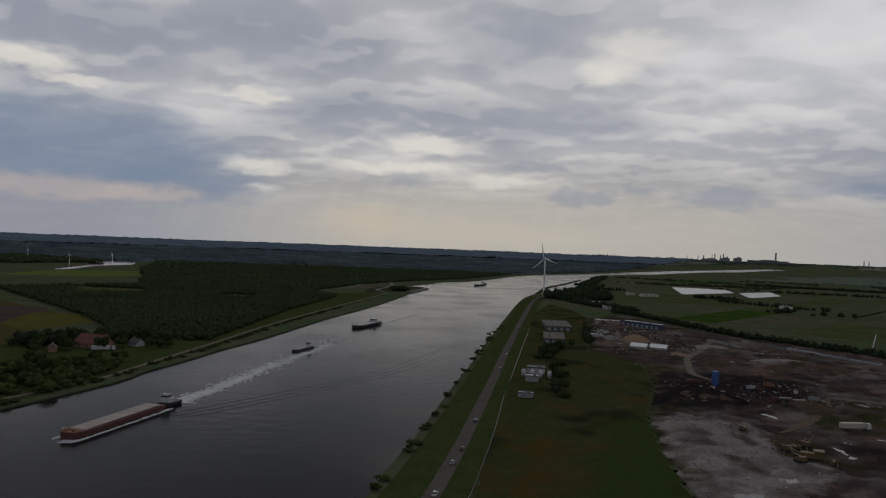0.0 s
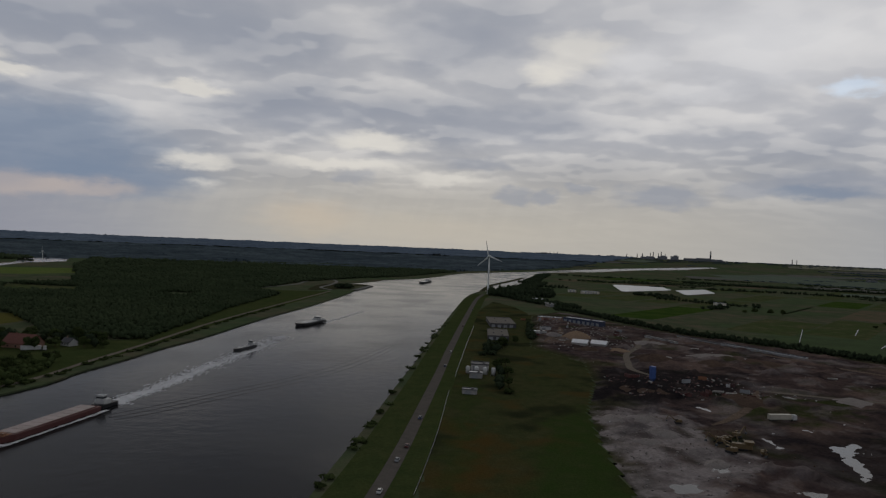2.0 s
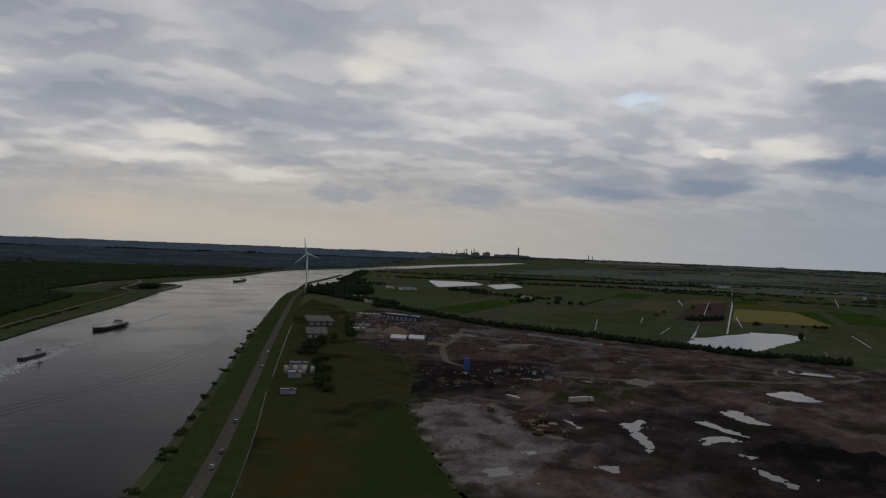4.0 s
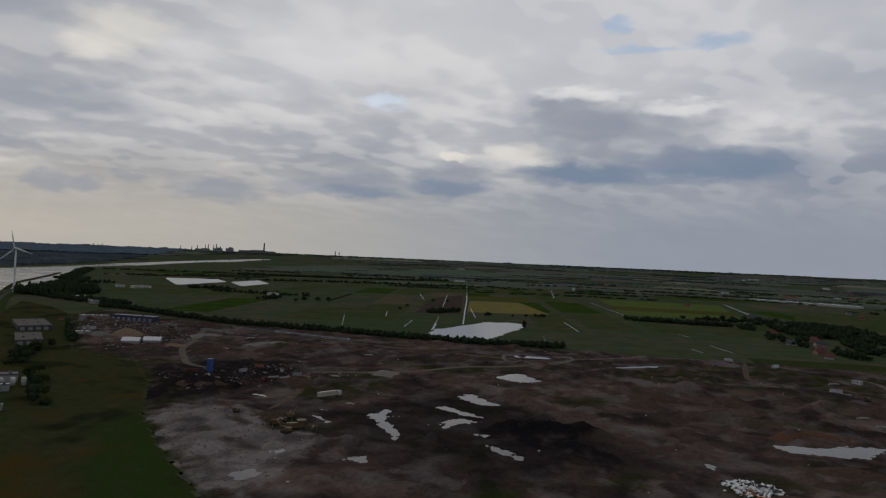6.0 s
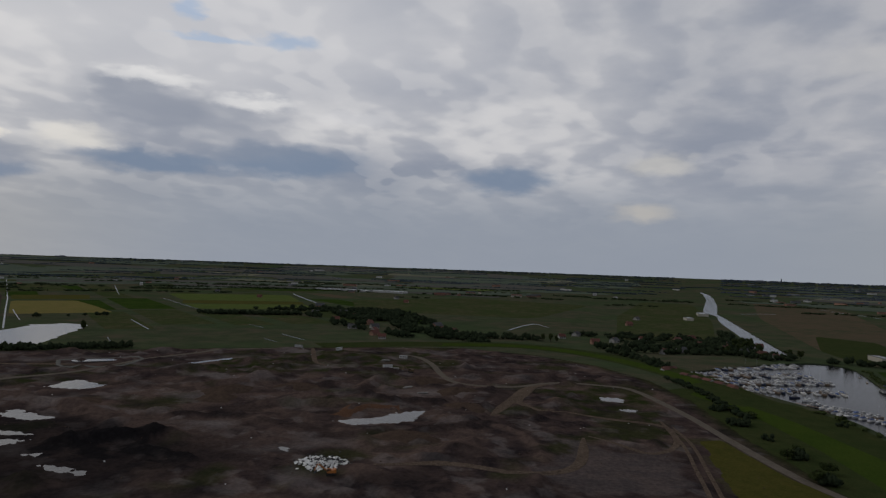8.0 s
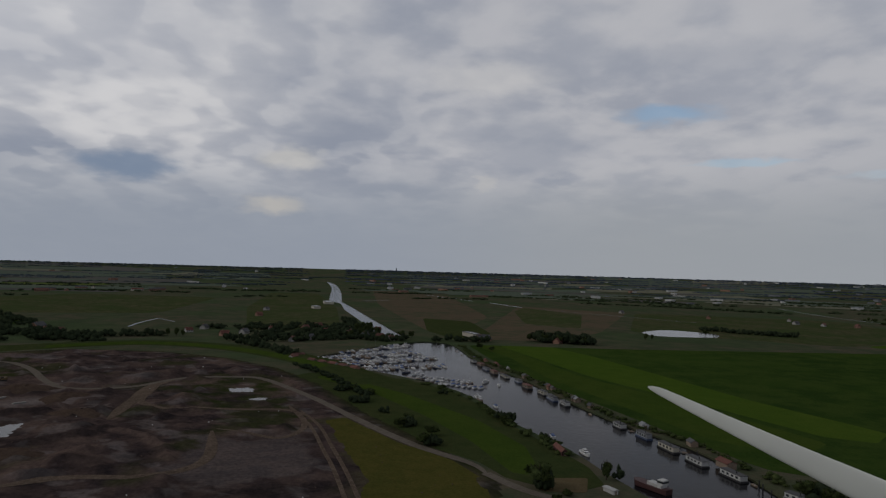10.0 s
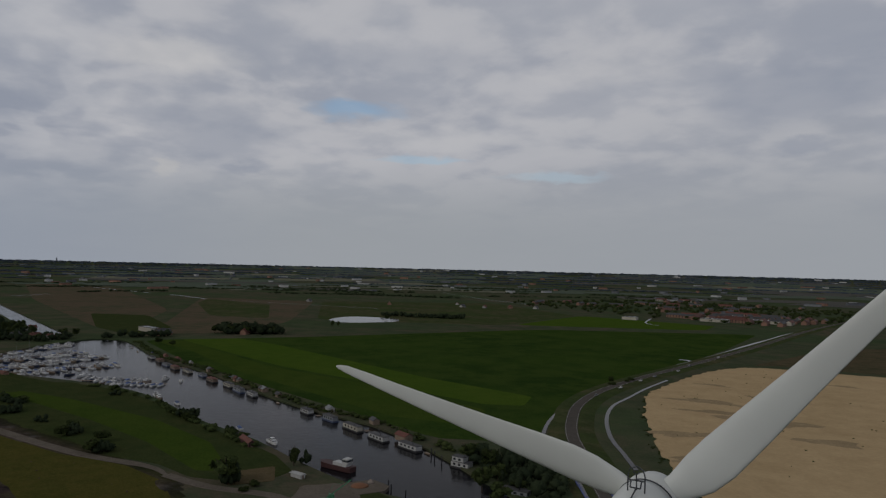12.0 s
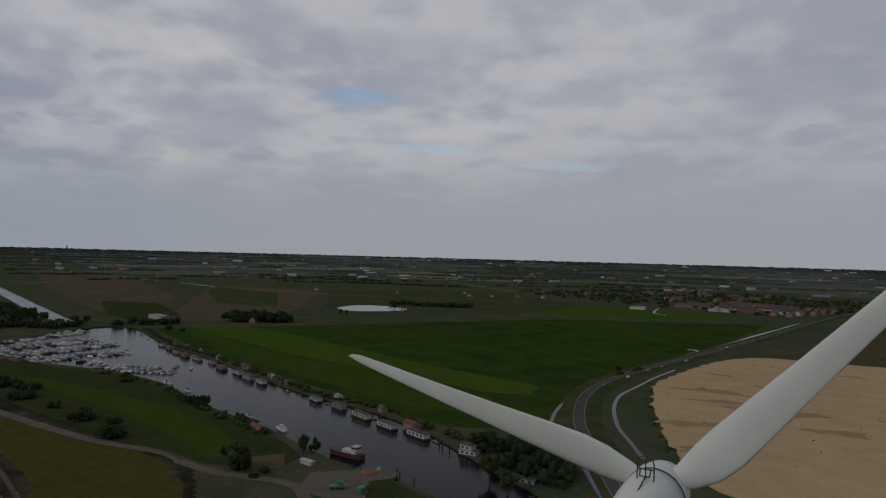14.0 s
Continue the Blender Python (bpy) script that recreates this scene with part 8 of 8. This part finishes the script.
# ---- vehicles ----
def car(paint, label):
    b = tagged(new("car"), label, "car", "cars on the roads")
    body = part("body", boxes((0, 0, 0.32, 1.78, 4.3, 0.62, 0.95), bevel=0.08), M[paint], b)
    part("cabin", boxes((0, -0.25, 0.92, 1.58, 2.4, 0.56, 0.78), bevel=0.05), M["glass"], body)
    part("roof", boxes((0, -0.25, 1.46, 1.2, 1.75, 0.06)), M[paint], body)
    for x in (-0.8, 0.8):
        for y in (-1.35, 1.4):
            part("wheel", lathe([(0.28, -0.1), (0.32, -0.06), (0.32, 0.06), (0.28, 0.1)], 12), M["rubber"], b).matrix_basis = pose(x, y, 0.32, 0, 90, 0)
    return b


CARS = [car("navy", "dark blue car on the road"), car("white", "white car on the road"), car("red", "red car on the road"), car("grey", "silver-grey car on the road")]
first = {}
for kind_i, x, y, turn, z in ((0, 20.6, 368, -13, 0.5), (2, 12.2, 316, -10, 0.5), (1, 58, 603, -12, 0.5), (3, 7.5, 295, -11, 0.5), (1, 0.5, 257, -12, 0.5), (0, 47, 530, -10, 0.5), (1, 329, -440, 15, 0.75), (1, 342, -483, 12, 0.75), (3, 349, -512, 10, 0.75), (1, 358, -560, 10, 0.75), (0, 372, -600, 10, 0.75), (3, 318, -398, 30, 0.75), (1, 395, -690, 12, 0.75), (2, 90, 800, -15, 0.5), (3, 126, 1010, -15, 0.5)):
    m = pose(x, y, z + 0.01, 0, 0, turn)
    if kind_i in first:
        copy_thing(CARS[kind_i], m)
    else:
        first[kind_i] = m
for kind_i, m in first.items():
    CARS[kind_i].matrix_basis = m


def lorry(label, box_mat="white", tractor=True):
    b = tagged(new("lorry"), label, "lorry")
    part("box_body", boxes((0, -2.6, 1.1, 2.55, 13.4, 2.8), bevel=0.05), M[box_mat], b)
    part("chassis", boxes((0, 0, 0.7, 1.2, 18, 0.35)), M["black"], b)
    if tractor:
        c = part("cab", boxes((0, 6.6, 0.7, 2.5, 2.3, 2.9, 0.95), bevel=0.12), M["white"], b)
        part("windscreen", boxes((0, 7.72, 2.1, 2.2, 0.08, 1.0)), M["glass"], c)
    for x in (-1.1, 1.1):
        for y in (-8, -6.7, -5.4, 4.4, 6.6):
            part("wheel", lathe([(0.45, -0.15), (0.5, -0.1), (0.5, 0.1), (0.45, 0.15)], 12), M["rubber"], b).matrix_basis = pose(x, y, 0.5, 0, 90, 0)
    return b


rest(lorry("lorry with a long white box trailer parked on the dump", "cream"), 228, 380, dump_z(228, 380), -85)
rest(lorry("white coach-like lorry on the canal road"), -262, 549, 0, -70)


def excavator(paint, label, size=1.0):
    b = tagged(new("excavator"), label, "excavator", "excavators")
    for s in (-1, 1):
        part("track", boxes((s * 1.15, 0, 0, 0.6, 3.9, 0.9), bevel=0.25), M["rubber"], b)
    part("house", boxes((0, -0.6, 1.0, 2.6, 3.4, 1.3), (0, -1.7, 2.2, 2.5, 1.2, 0.4), bevel=0.1), M[paint], b)
    c = part("cab", boxes((-0.75, 0.7, 1.1, 1.0, 1.6, 1.9, 0.92), bevel=0.06), M[paint], b)
    part("window_band", boxes((-0.75, 0.75, 1.9, 1.03, 1.5, 0.85)), M["glass"], c)
    part("boom", boxes((0, 0, 0, 0.45, 5.4, 0.55), bevel=0.08), M[paint], b).matrix_basis = pose(0.3, 3.0, 2.7, 38, 0, 0)
    part("arm", boxes((0, 0, 0, 0.35, 3.0, 0.4), bevel=0.06), M[paint], b).matrix_basis = pose(0.3, 5.9, 3.4, -62, 0, 0)
    part("bucket", boxes((0.3, 6.5, 1.0, 1.1, 1.0, 0.9, 0.7), bevel=0.1), M["steel"], b)
    b["size"] = size
    return b


EX = excavator("yellow", "yellow tracked excavator working on the dump")
for x, y, turn, s in ((166, 331, 100, 1.1), (181, 342, -60, 1.1), (163, 313, 30, 1.2), (160, 366, 80, 0.9), (178, 311, 160, 1.0), (560, 190, 40, 1.1)):
    copy_thing(EX, pose(x, y, dump_z(x, y), 0, 0, turn) @ Matrix.Scale(s, 4))
EX.matrix_basis = pose(172, 334, dump_z(172, 334), 0, 0, 200) @ Matrix.Scale(1.0, 4)
rest(excavator("orange", "orange excavator beside the white heap"), 270, 126, dump_z(270, 126), 30)
sc = tagged(new("screening_plant"), "yellow screening machine with a raised conveyor", "machine")
part("frame", boxes((0, 0, 0.8, 2.8, 9, 2.4), bevel=0.1), M["yellow"], sc)
part("conveyor", boxes((0, 0, 0, 1.0, 10, 0.5), bevel=0.05), M["yellow"], sc).matrix_basis = pose(0, 7.5, 3.2, 22, 0, 0)
part("hopper", boxes((0, -3, 3.1, 3.6, 3.6, 1.4, 1.25)), M["yellow"], sc)
for s in (-1, 1):
    part("track", boxes((s * 1.2, 0, 0, 0.5, 5, 0.9), bevel=0.2), M["rubber"], sc)
rest(sc, 172, 320, dump_z(172, 320), 70)
si = tagged(new("silo"), "tall bright blue steel silo on the dump", "silo")
part("shell", boxes((0, 0, 2.5, 3.4, 3.4, 9.0), bevel=0.15), M["blue"], si)
part("cone", boxes((0, 0, 0.8, 1.2, 1.2, 1.8, 2.6)), M["blue"], si)
for a in (-1.5, 1.5):
    for b2 in (-1.5, 1.5):
        part("leg", boxes((a, b2, -0.2, 0.25, 0.25, 3.0)), M["steel"], si)
rest(si, 193, 488, dump_z(193, 488), 15)
rng = np.random.RandomState(33)
for k in range(34):
    x, y = (rng.uniform(165, 250), rng.uniform(440, 500)) if k < 20 else (rng.uniform(160, 300), rng.uniform(690, 930))
    mt = ("red", "darkred", "concrete", "rust", "rust", "grey", "darkred", "white")[int(rng.randint(8))]
    s = tagged(new("skip_container"), {"red": "red", "white": "white", "concrete": "pale grey", "blue": "blue", "rust": "rusty", "grey": "grey", "darkred": "dark red"}[mt] + " open steel container on bare soil", "container", "containers")
    part("body", boxes((0, 0, 0, 2.4, 6, 0.2), (-1.15, 0, 0, 0.12, 6, 2.2), (1.15, 0, 0, 0.12, 6, 2.2), (0, -2.95, 0, 2.4, 0.12, 2.2), (0, 2.95, 0, 2.4, 0.12, 2.2)), M[mt], s)
    for q in (-1.8, 0, 1.8):
        part("rib", boxes((1.24, q, 0.1, 0.1, 0.2, 2.0)), M[mt], s)
    rest(s, x, y, dump_z(x, y) - 0.05, rng.uniform(0, 180))
for x, y in ((571, 215), (669, 353), (640, 225), (655, 300)):
    s = tagged(new("site_cabin"), "white site cabin on the dump", "cabin", "site cabins")
    wl = part("wall", boxes((0, 0, 0, 3, 8, 2.6), bevel=0.05), M["white"], s)
    part("roof", boxes((0, 0, 2.6, 3.2, 8.2, 0.15)), M["grey"], s)
    for q in (-2, 1.5):
        part("window", boxes((1.51, q, 1.1, 0.06, 1.2, 1.0)), M["glass"], wl)
    rest(s, x, y, dump_z(x, y), (x * 7) % 180)


def heap(x, y, r, h, mat, label, seed):
    """A loose heap with an uneven foot and ridge."""
    bm = bmesh.new()
    rings = []
    for k, (f, g) in enumerate(((1.2, -0.45), (1.0, 0.1), (0.78, 0.42), (0.5, 0.75), (0.22, 0.95))):
        rings.append([bm.verts.new((r * f * (1 + 0.18 * math.sin(3 * a + seed) + 0.1 * math.sin(7 * a + 2 * seed + k)) * math.cos(a) * 1.25, r * f * (1 + 0.15 * math.sin(2 * a + seed * 1.7) + 0.08 * math.sin(9 * a + k)) * math.sin(a), h * g * (1 + 0.12 * math.sin(5 * a + seed)))) for a in [6.28318 * i / 22 for i in range(22)]])
    for a, b in zip(rings, rings[1:]):
        for i in range(22):
            bm.faces.new((a[i], a[(i + 1) % 22], b[(i + 1) % 22], b[i])).smooth = True
    bm.faces.new(rings[-1])
    ob = tagged(part("mound", bm, M[mat], None), label, "heap", "heaps of soil")
    return rest(ob, x, y, min(dump_z(x + r * math.cos(q), y + r * math.sin(q)) for q in (0, 1, 2, 3, 4, 5, 6)) - 0.1, seed * 40)


M["soil_plain"] = material("heap_soil", ((0.072, 0.050, 0.039), (0.050, 0.036, 0.030), (0.092, 0.066, 0.050)), (0.05, 0.3, 1.5), bump=0.8, bump_size=0.4)
M["gravel"] = material("heap_gravel", ((0.19, 0.17, 0.16), (0.16, 0.145, 0.137), (0.22, 0.20, 0.188)), (0.05, 0.3, 1.8), bump=0.8, bump_size=0.4)
M["yellow_sand"] = material("heap_sand", ((0.21, 0.15, 0.105), (0.17, 0.125, 0.085), (0.25, 0.18, 0.125)), (0.05, 0.3, 1.5), bump=0.5, bump_size=0.3)
for k, (x, y, r, h, mt) in enumerate(((203, 728, 15, 7, "yellow_sand"), (181, 742, 9, 4, "gravel"), (192, 642, 9, 3.2, "soil_plain"), (218, 640, 8, 3, "yellow_sand"), (232, 590, 14, 5, "soil_plain"), (278, 575, 11, 3.6, "soil_plain"), (230, 430, 15, 4, "soil_plain"), (175, 455, 18, 4.5, "soil_plain"), (420, 275, 16, 4, "soil_plain"), (395, 265, 12, 3, "soil_plain"),
      (455, 240, 14, 3.5, "soil_plain"), (520, 165, 15, 4.5, "soil_plain"), (490, 130, 13, 4, "soil_plain"), (345, 330, 12, 3, "soil_plain"), (440, 110, 12, 3, "soil_plain"), (350, 120, 14, 3, "soil_plain"), (145, 345, 7, 2.2, "gravel"), (130, 330, 6, 2.0, "gravel"), (150, 300, 6, 1.6, "gravel"), (128, 375, 9, 2.5, "gravel"), (145, 372, 7, 2.2, "gravel"), (172, 345, 6, 2.6, "soil_plain"), (300, 620, 20, 3, "gravel"), (309, 437, 13, 1.8, "gravel"), (330, 590, 18, 3, "soil_plain"), (415, 520, 18, 2.5, "soil_plain"), (270, 700, 14, 3, "gravel"))):
    heap(x, y, r, h, mt, {"yellow_sand": "pale yellow heap of sand", "soil_plain": "brown heap of dug soil", "gravel": "grey heap of broken rubble"}[mt], k + 1)


def litter(name, places, size, mat, seed, label, category="rubble"):
    """Loose lumps strewn over the ground."""
    rng = np.random.RandomState(seed)
    V, F = [], []
    for x, y, z in places:
        s = rng.uniform(0.4, 1.0) * size
        k = sum(len(q) for q in V)
        V.append(ICO_V * (0.6 + 0.6 * rng.rand(len(ICO_V), 1)) * np.array((s, s * rng.uniform(0.5, 1.2), s * 0.55)) + np.array((x, y, z + 0.2 * s)))
        F.append(ICO_F + k)
    return tagged(mesh(name, np.concatenate(V).tolist(), np.concatenate(F).tolist(), mat), label, category, "", "stuff")


rng = np.random.RandomState(40)
pts = [(284 + rng.normal(0, 7) * 0.8 + 4, 138 + rng.normal(0, 6), 0) for _ in range(420)]
litter("bag_heap", [(x, y, dump_z(x, y) + max(0, 2.2 - 0.25 * math.hypot(x - 286, y - 137)) * rng.rand()) for x, y, _ in pts if math.hypot(x - 286, (y - 138)) < 14], 1.15, M["bags"], 41, "white heap of plastic-wrapped bales", "bales")
litter("bag_heap", [(x + 1, y - 1, dump_z(x, y) + 0.3 + max(0, 2.4 - 0.25 * math.hypot(x - 286, y - 137))) for x, y, _ in pts[:150]], 0.8, M["black"], 42, "black scraps among the white bales", "scrap")


def strewn(n, poly, seed):
    rng = np.random.RandomState(seed)
    xs, ys = [p[0] for p in poly], [p[1] for p in poly]
    out = []
    while len(out) < n:
        x, y = rng.uniform(min(xs), max(xs)), rng.uniform(min(ys), max(ys))
        if inside(x, y, poly):
            z = dump_z(x, y)
            if z > 0.15:
                out.append((x, y, z))
    return out


litter("rubble", strewn(260, RUBBLE, 50), 0.8, M["gravel"], 51, "grey lumps of broken rubble")
litter("rubble", strewn(900, DUMP, 52), 0.7, M["soil_plain"], 53, "brown clods of soil strewn about")
litter("debris", strewn(120, DUMP, 54), 0.7, M["white"], 55, "pale scraps strewn on the soil", "debris")
litter("debris", strewn(160, [(160, 430), (260, 430), (260, 510), (160, 510)], 56), 1.0, M["red"], 57, "red scrap among dark soil", "debris")
litter("debris", strewn(80, [(160, 430), (280, 430), (280, 510), (160, 510)], 58), 1.1, M["concrete"], 59, "pale slabs of broken concrete", "debris")
litter("debris", strewn(260, [(160, 640), (240, 640), (300, 900), (190, 950)], 60), 1.3, M["concrete"], 61, "pale stacked building rubble", "debris")
wx = [(x, y, 0.5) for x, y in [(rng.uniform(140, 320), rng.uniform(-640, -300)) for _ in range(400)] if inside(x, y, SAND)]
litter("sand_weeds", wx[:70], 0.8, M["leaf"], 64, "dark weeds scattered on the sand", "weeds")



def slab_stack(x, y, turn, n):
    """A few pale concrete slabs lying on one another."""
    b = tagged(new("slab_stack"), "pale concrete slabs stacked on bare soil", "slabs", "stacked slabs")
    for k in range(n):
        part("slab", boxes((0.3 * math.sin(k * 2.1), 0.4 * math.cos(k * 1.7), 0.32 * k, 2.2, 7.5 - 0.4 * k, 0.3), bevel=0.03), M["concrete"], b)
    return rest(b, x, y, dump_z(x, y) - 0.05, turn)


for x, y, turn, n in ((229, 461, 80, 3), (236, 456, 84, 2), (613, 233, 40, 4), (565, 206, 20, 4), (487, 167, 60, 3), (476, 152, 30, 3), (268, 440, 20, 2), (350, 520, 70, 3), (255, 610, 15, 3), (180, 700, 50, 3), (300, 655, 65, 2)):
    slab_stack(x, y, turn, n)

# ---- far skyline ----
def skyline(az, dist, top, wide, mat, name, label, deep=None):
    x, y = -dist * math.sin(radians(az)), dist * math.cos(radians(az))
    z = rim(dist) - 4
    b = tagged(new(name), label, name.replace("_", " "), "far skyline")
    if wide < 14:
        part("shaft", lathe([(wide / 2, 0), (wide / 2 * 0.7, top - z), (wide / 2 * 0.75, top - z + 0.5)], 10), mat, b)
        part("foot", boxes((0, 0, 0, wide * 2.2, wide * 2.2, 8)), mat, b)
    else:
        part("block", boxes((0, 0, 0, wide, deep or wide * 0.6, (top - z) * 0.82), bevel=0.5), mat, b)
        part("upper_block", boxes((wide * 0.12, 0, (top - z) * 0.8, wide * 0.45, (deep or wide * 0.6) * 0.7, (top - z) * 0.2)), mat, b)
    rest(b, x, y, z, az)


for az, top, wide in ((-25.4, 130, 11), (-20.4, 98, 7), (-20.0, 94, 5), (-21.2, 110, 7), (-21.0, 104, 5), (-21.8, 112, 7), (-21.6, 102, 6), (-13.2, 82, 6), (-13.5, 80, 5), (-13.8, 83, 5), (-31.0, 98, 6), (-31.3, 96, 6), (-99.4, 88, 8), (-19.2, 92, 5), (-22.1, 100, 5), (21.2, 76, 8), (20.7, 74, 7)):
    skyline(az, 4790, top, wide, M["far_dark"], "chimney", "slender dark chimney on the horizon")
for az, top, wide in ((-22.8, 95, 50), (-24.6, 84, 190), (-21.9, 90, 60), (-20.8, 82, 90), (-18.0, 78, 60), (-12.6, 77, 90), (-25.9, 79, 70), (-17.0, 76, 40), (-45, 74, 60), (-62, 73, 50), (-97.9, 74, 60), (-97, 73, 50), (-110, 74, 70), (-127, 74, 60), (-135, 75, 50)):
    skyline(az, 4780, top, wide, M["far_grey"], "factory_block", "grey factory block on the horizon", 40)
rng = np.random.RandomState(77)
FB = []
for k in range(3):
    b = tagged(new("far_building"), ("white low building far across the polder", "grey low building far across the polder", "brick building far across the polder")[k], "building", "far buildings")
    part("wall", boxes((0, 0, -1, 26, 16, 8)), M[("white", "far_grey", "brick")[k]], b)
    part("roof", boxes((0, 0, 7, 27, 17, 1.2, 0.9)), M[("grey", "roof_grey", "roof_red")[k]], b)
    FB.append(b)
for i in range(190):
    d, az = rng.uniform(2200, 4700), -(rng.uniform(35, 160) if i < 90 else rng.uniform(92, 162))
    x, y = -d * math.sin(radians(az)), d * math.cos(radians(az))
    if abs(y + 0.07 * x) < 120:
        continue
    copy_thing(FB[int(rng.choice(3, p=(0.3, 0.4, 0.3)))], pose(x, y, rim(d), 0, 0, rng.uniform(0, 180)) @ Matrix.Diagonal((rng.uniform(0.5, 2.6), rng.uniform(0.4, 1.0), rng.uniform(0.5, 1.2), 1)))
for k, b in enumerate(FB):
    rest(b, 3500 - 100 * k, -1200 - 150 * k, rim(3750))
far = next(o for o in scene.objects if o.name == "wind_turbine.001")
for x, y, s in ((-1010, 1900, 0.4), (-955, 2030, 0.4), (-1330, 2250, 0.4)):
    copy_thing(far, pose(x, y, 0, 0, 0, 0) @ Matrix.Scale(s, 4))
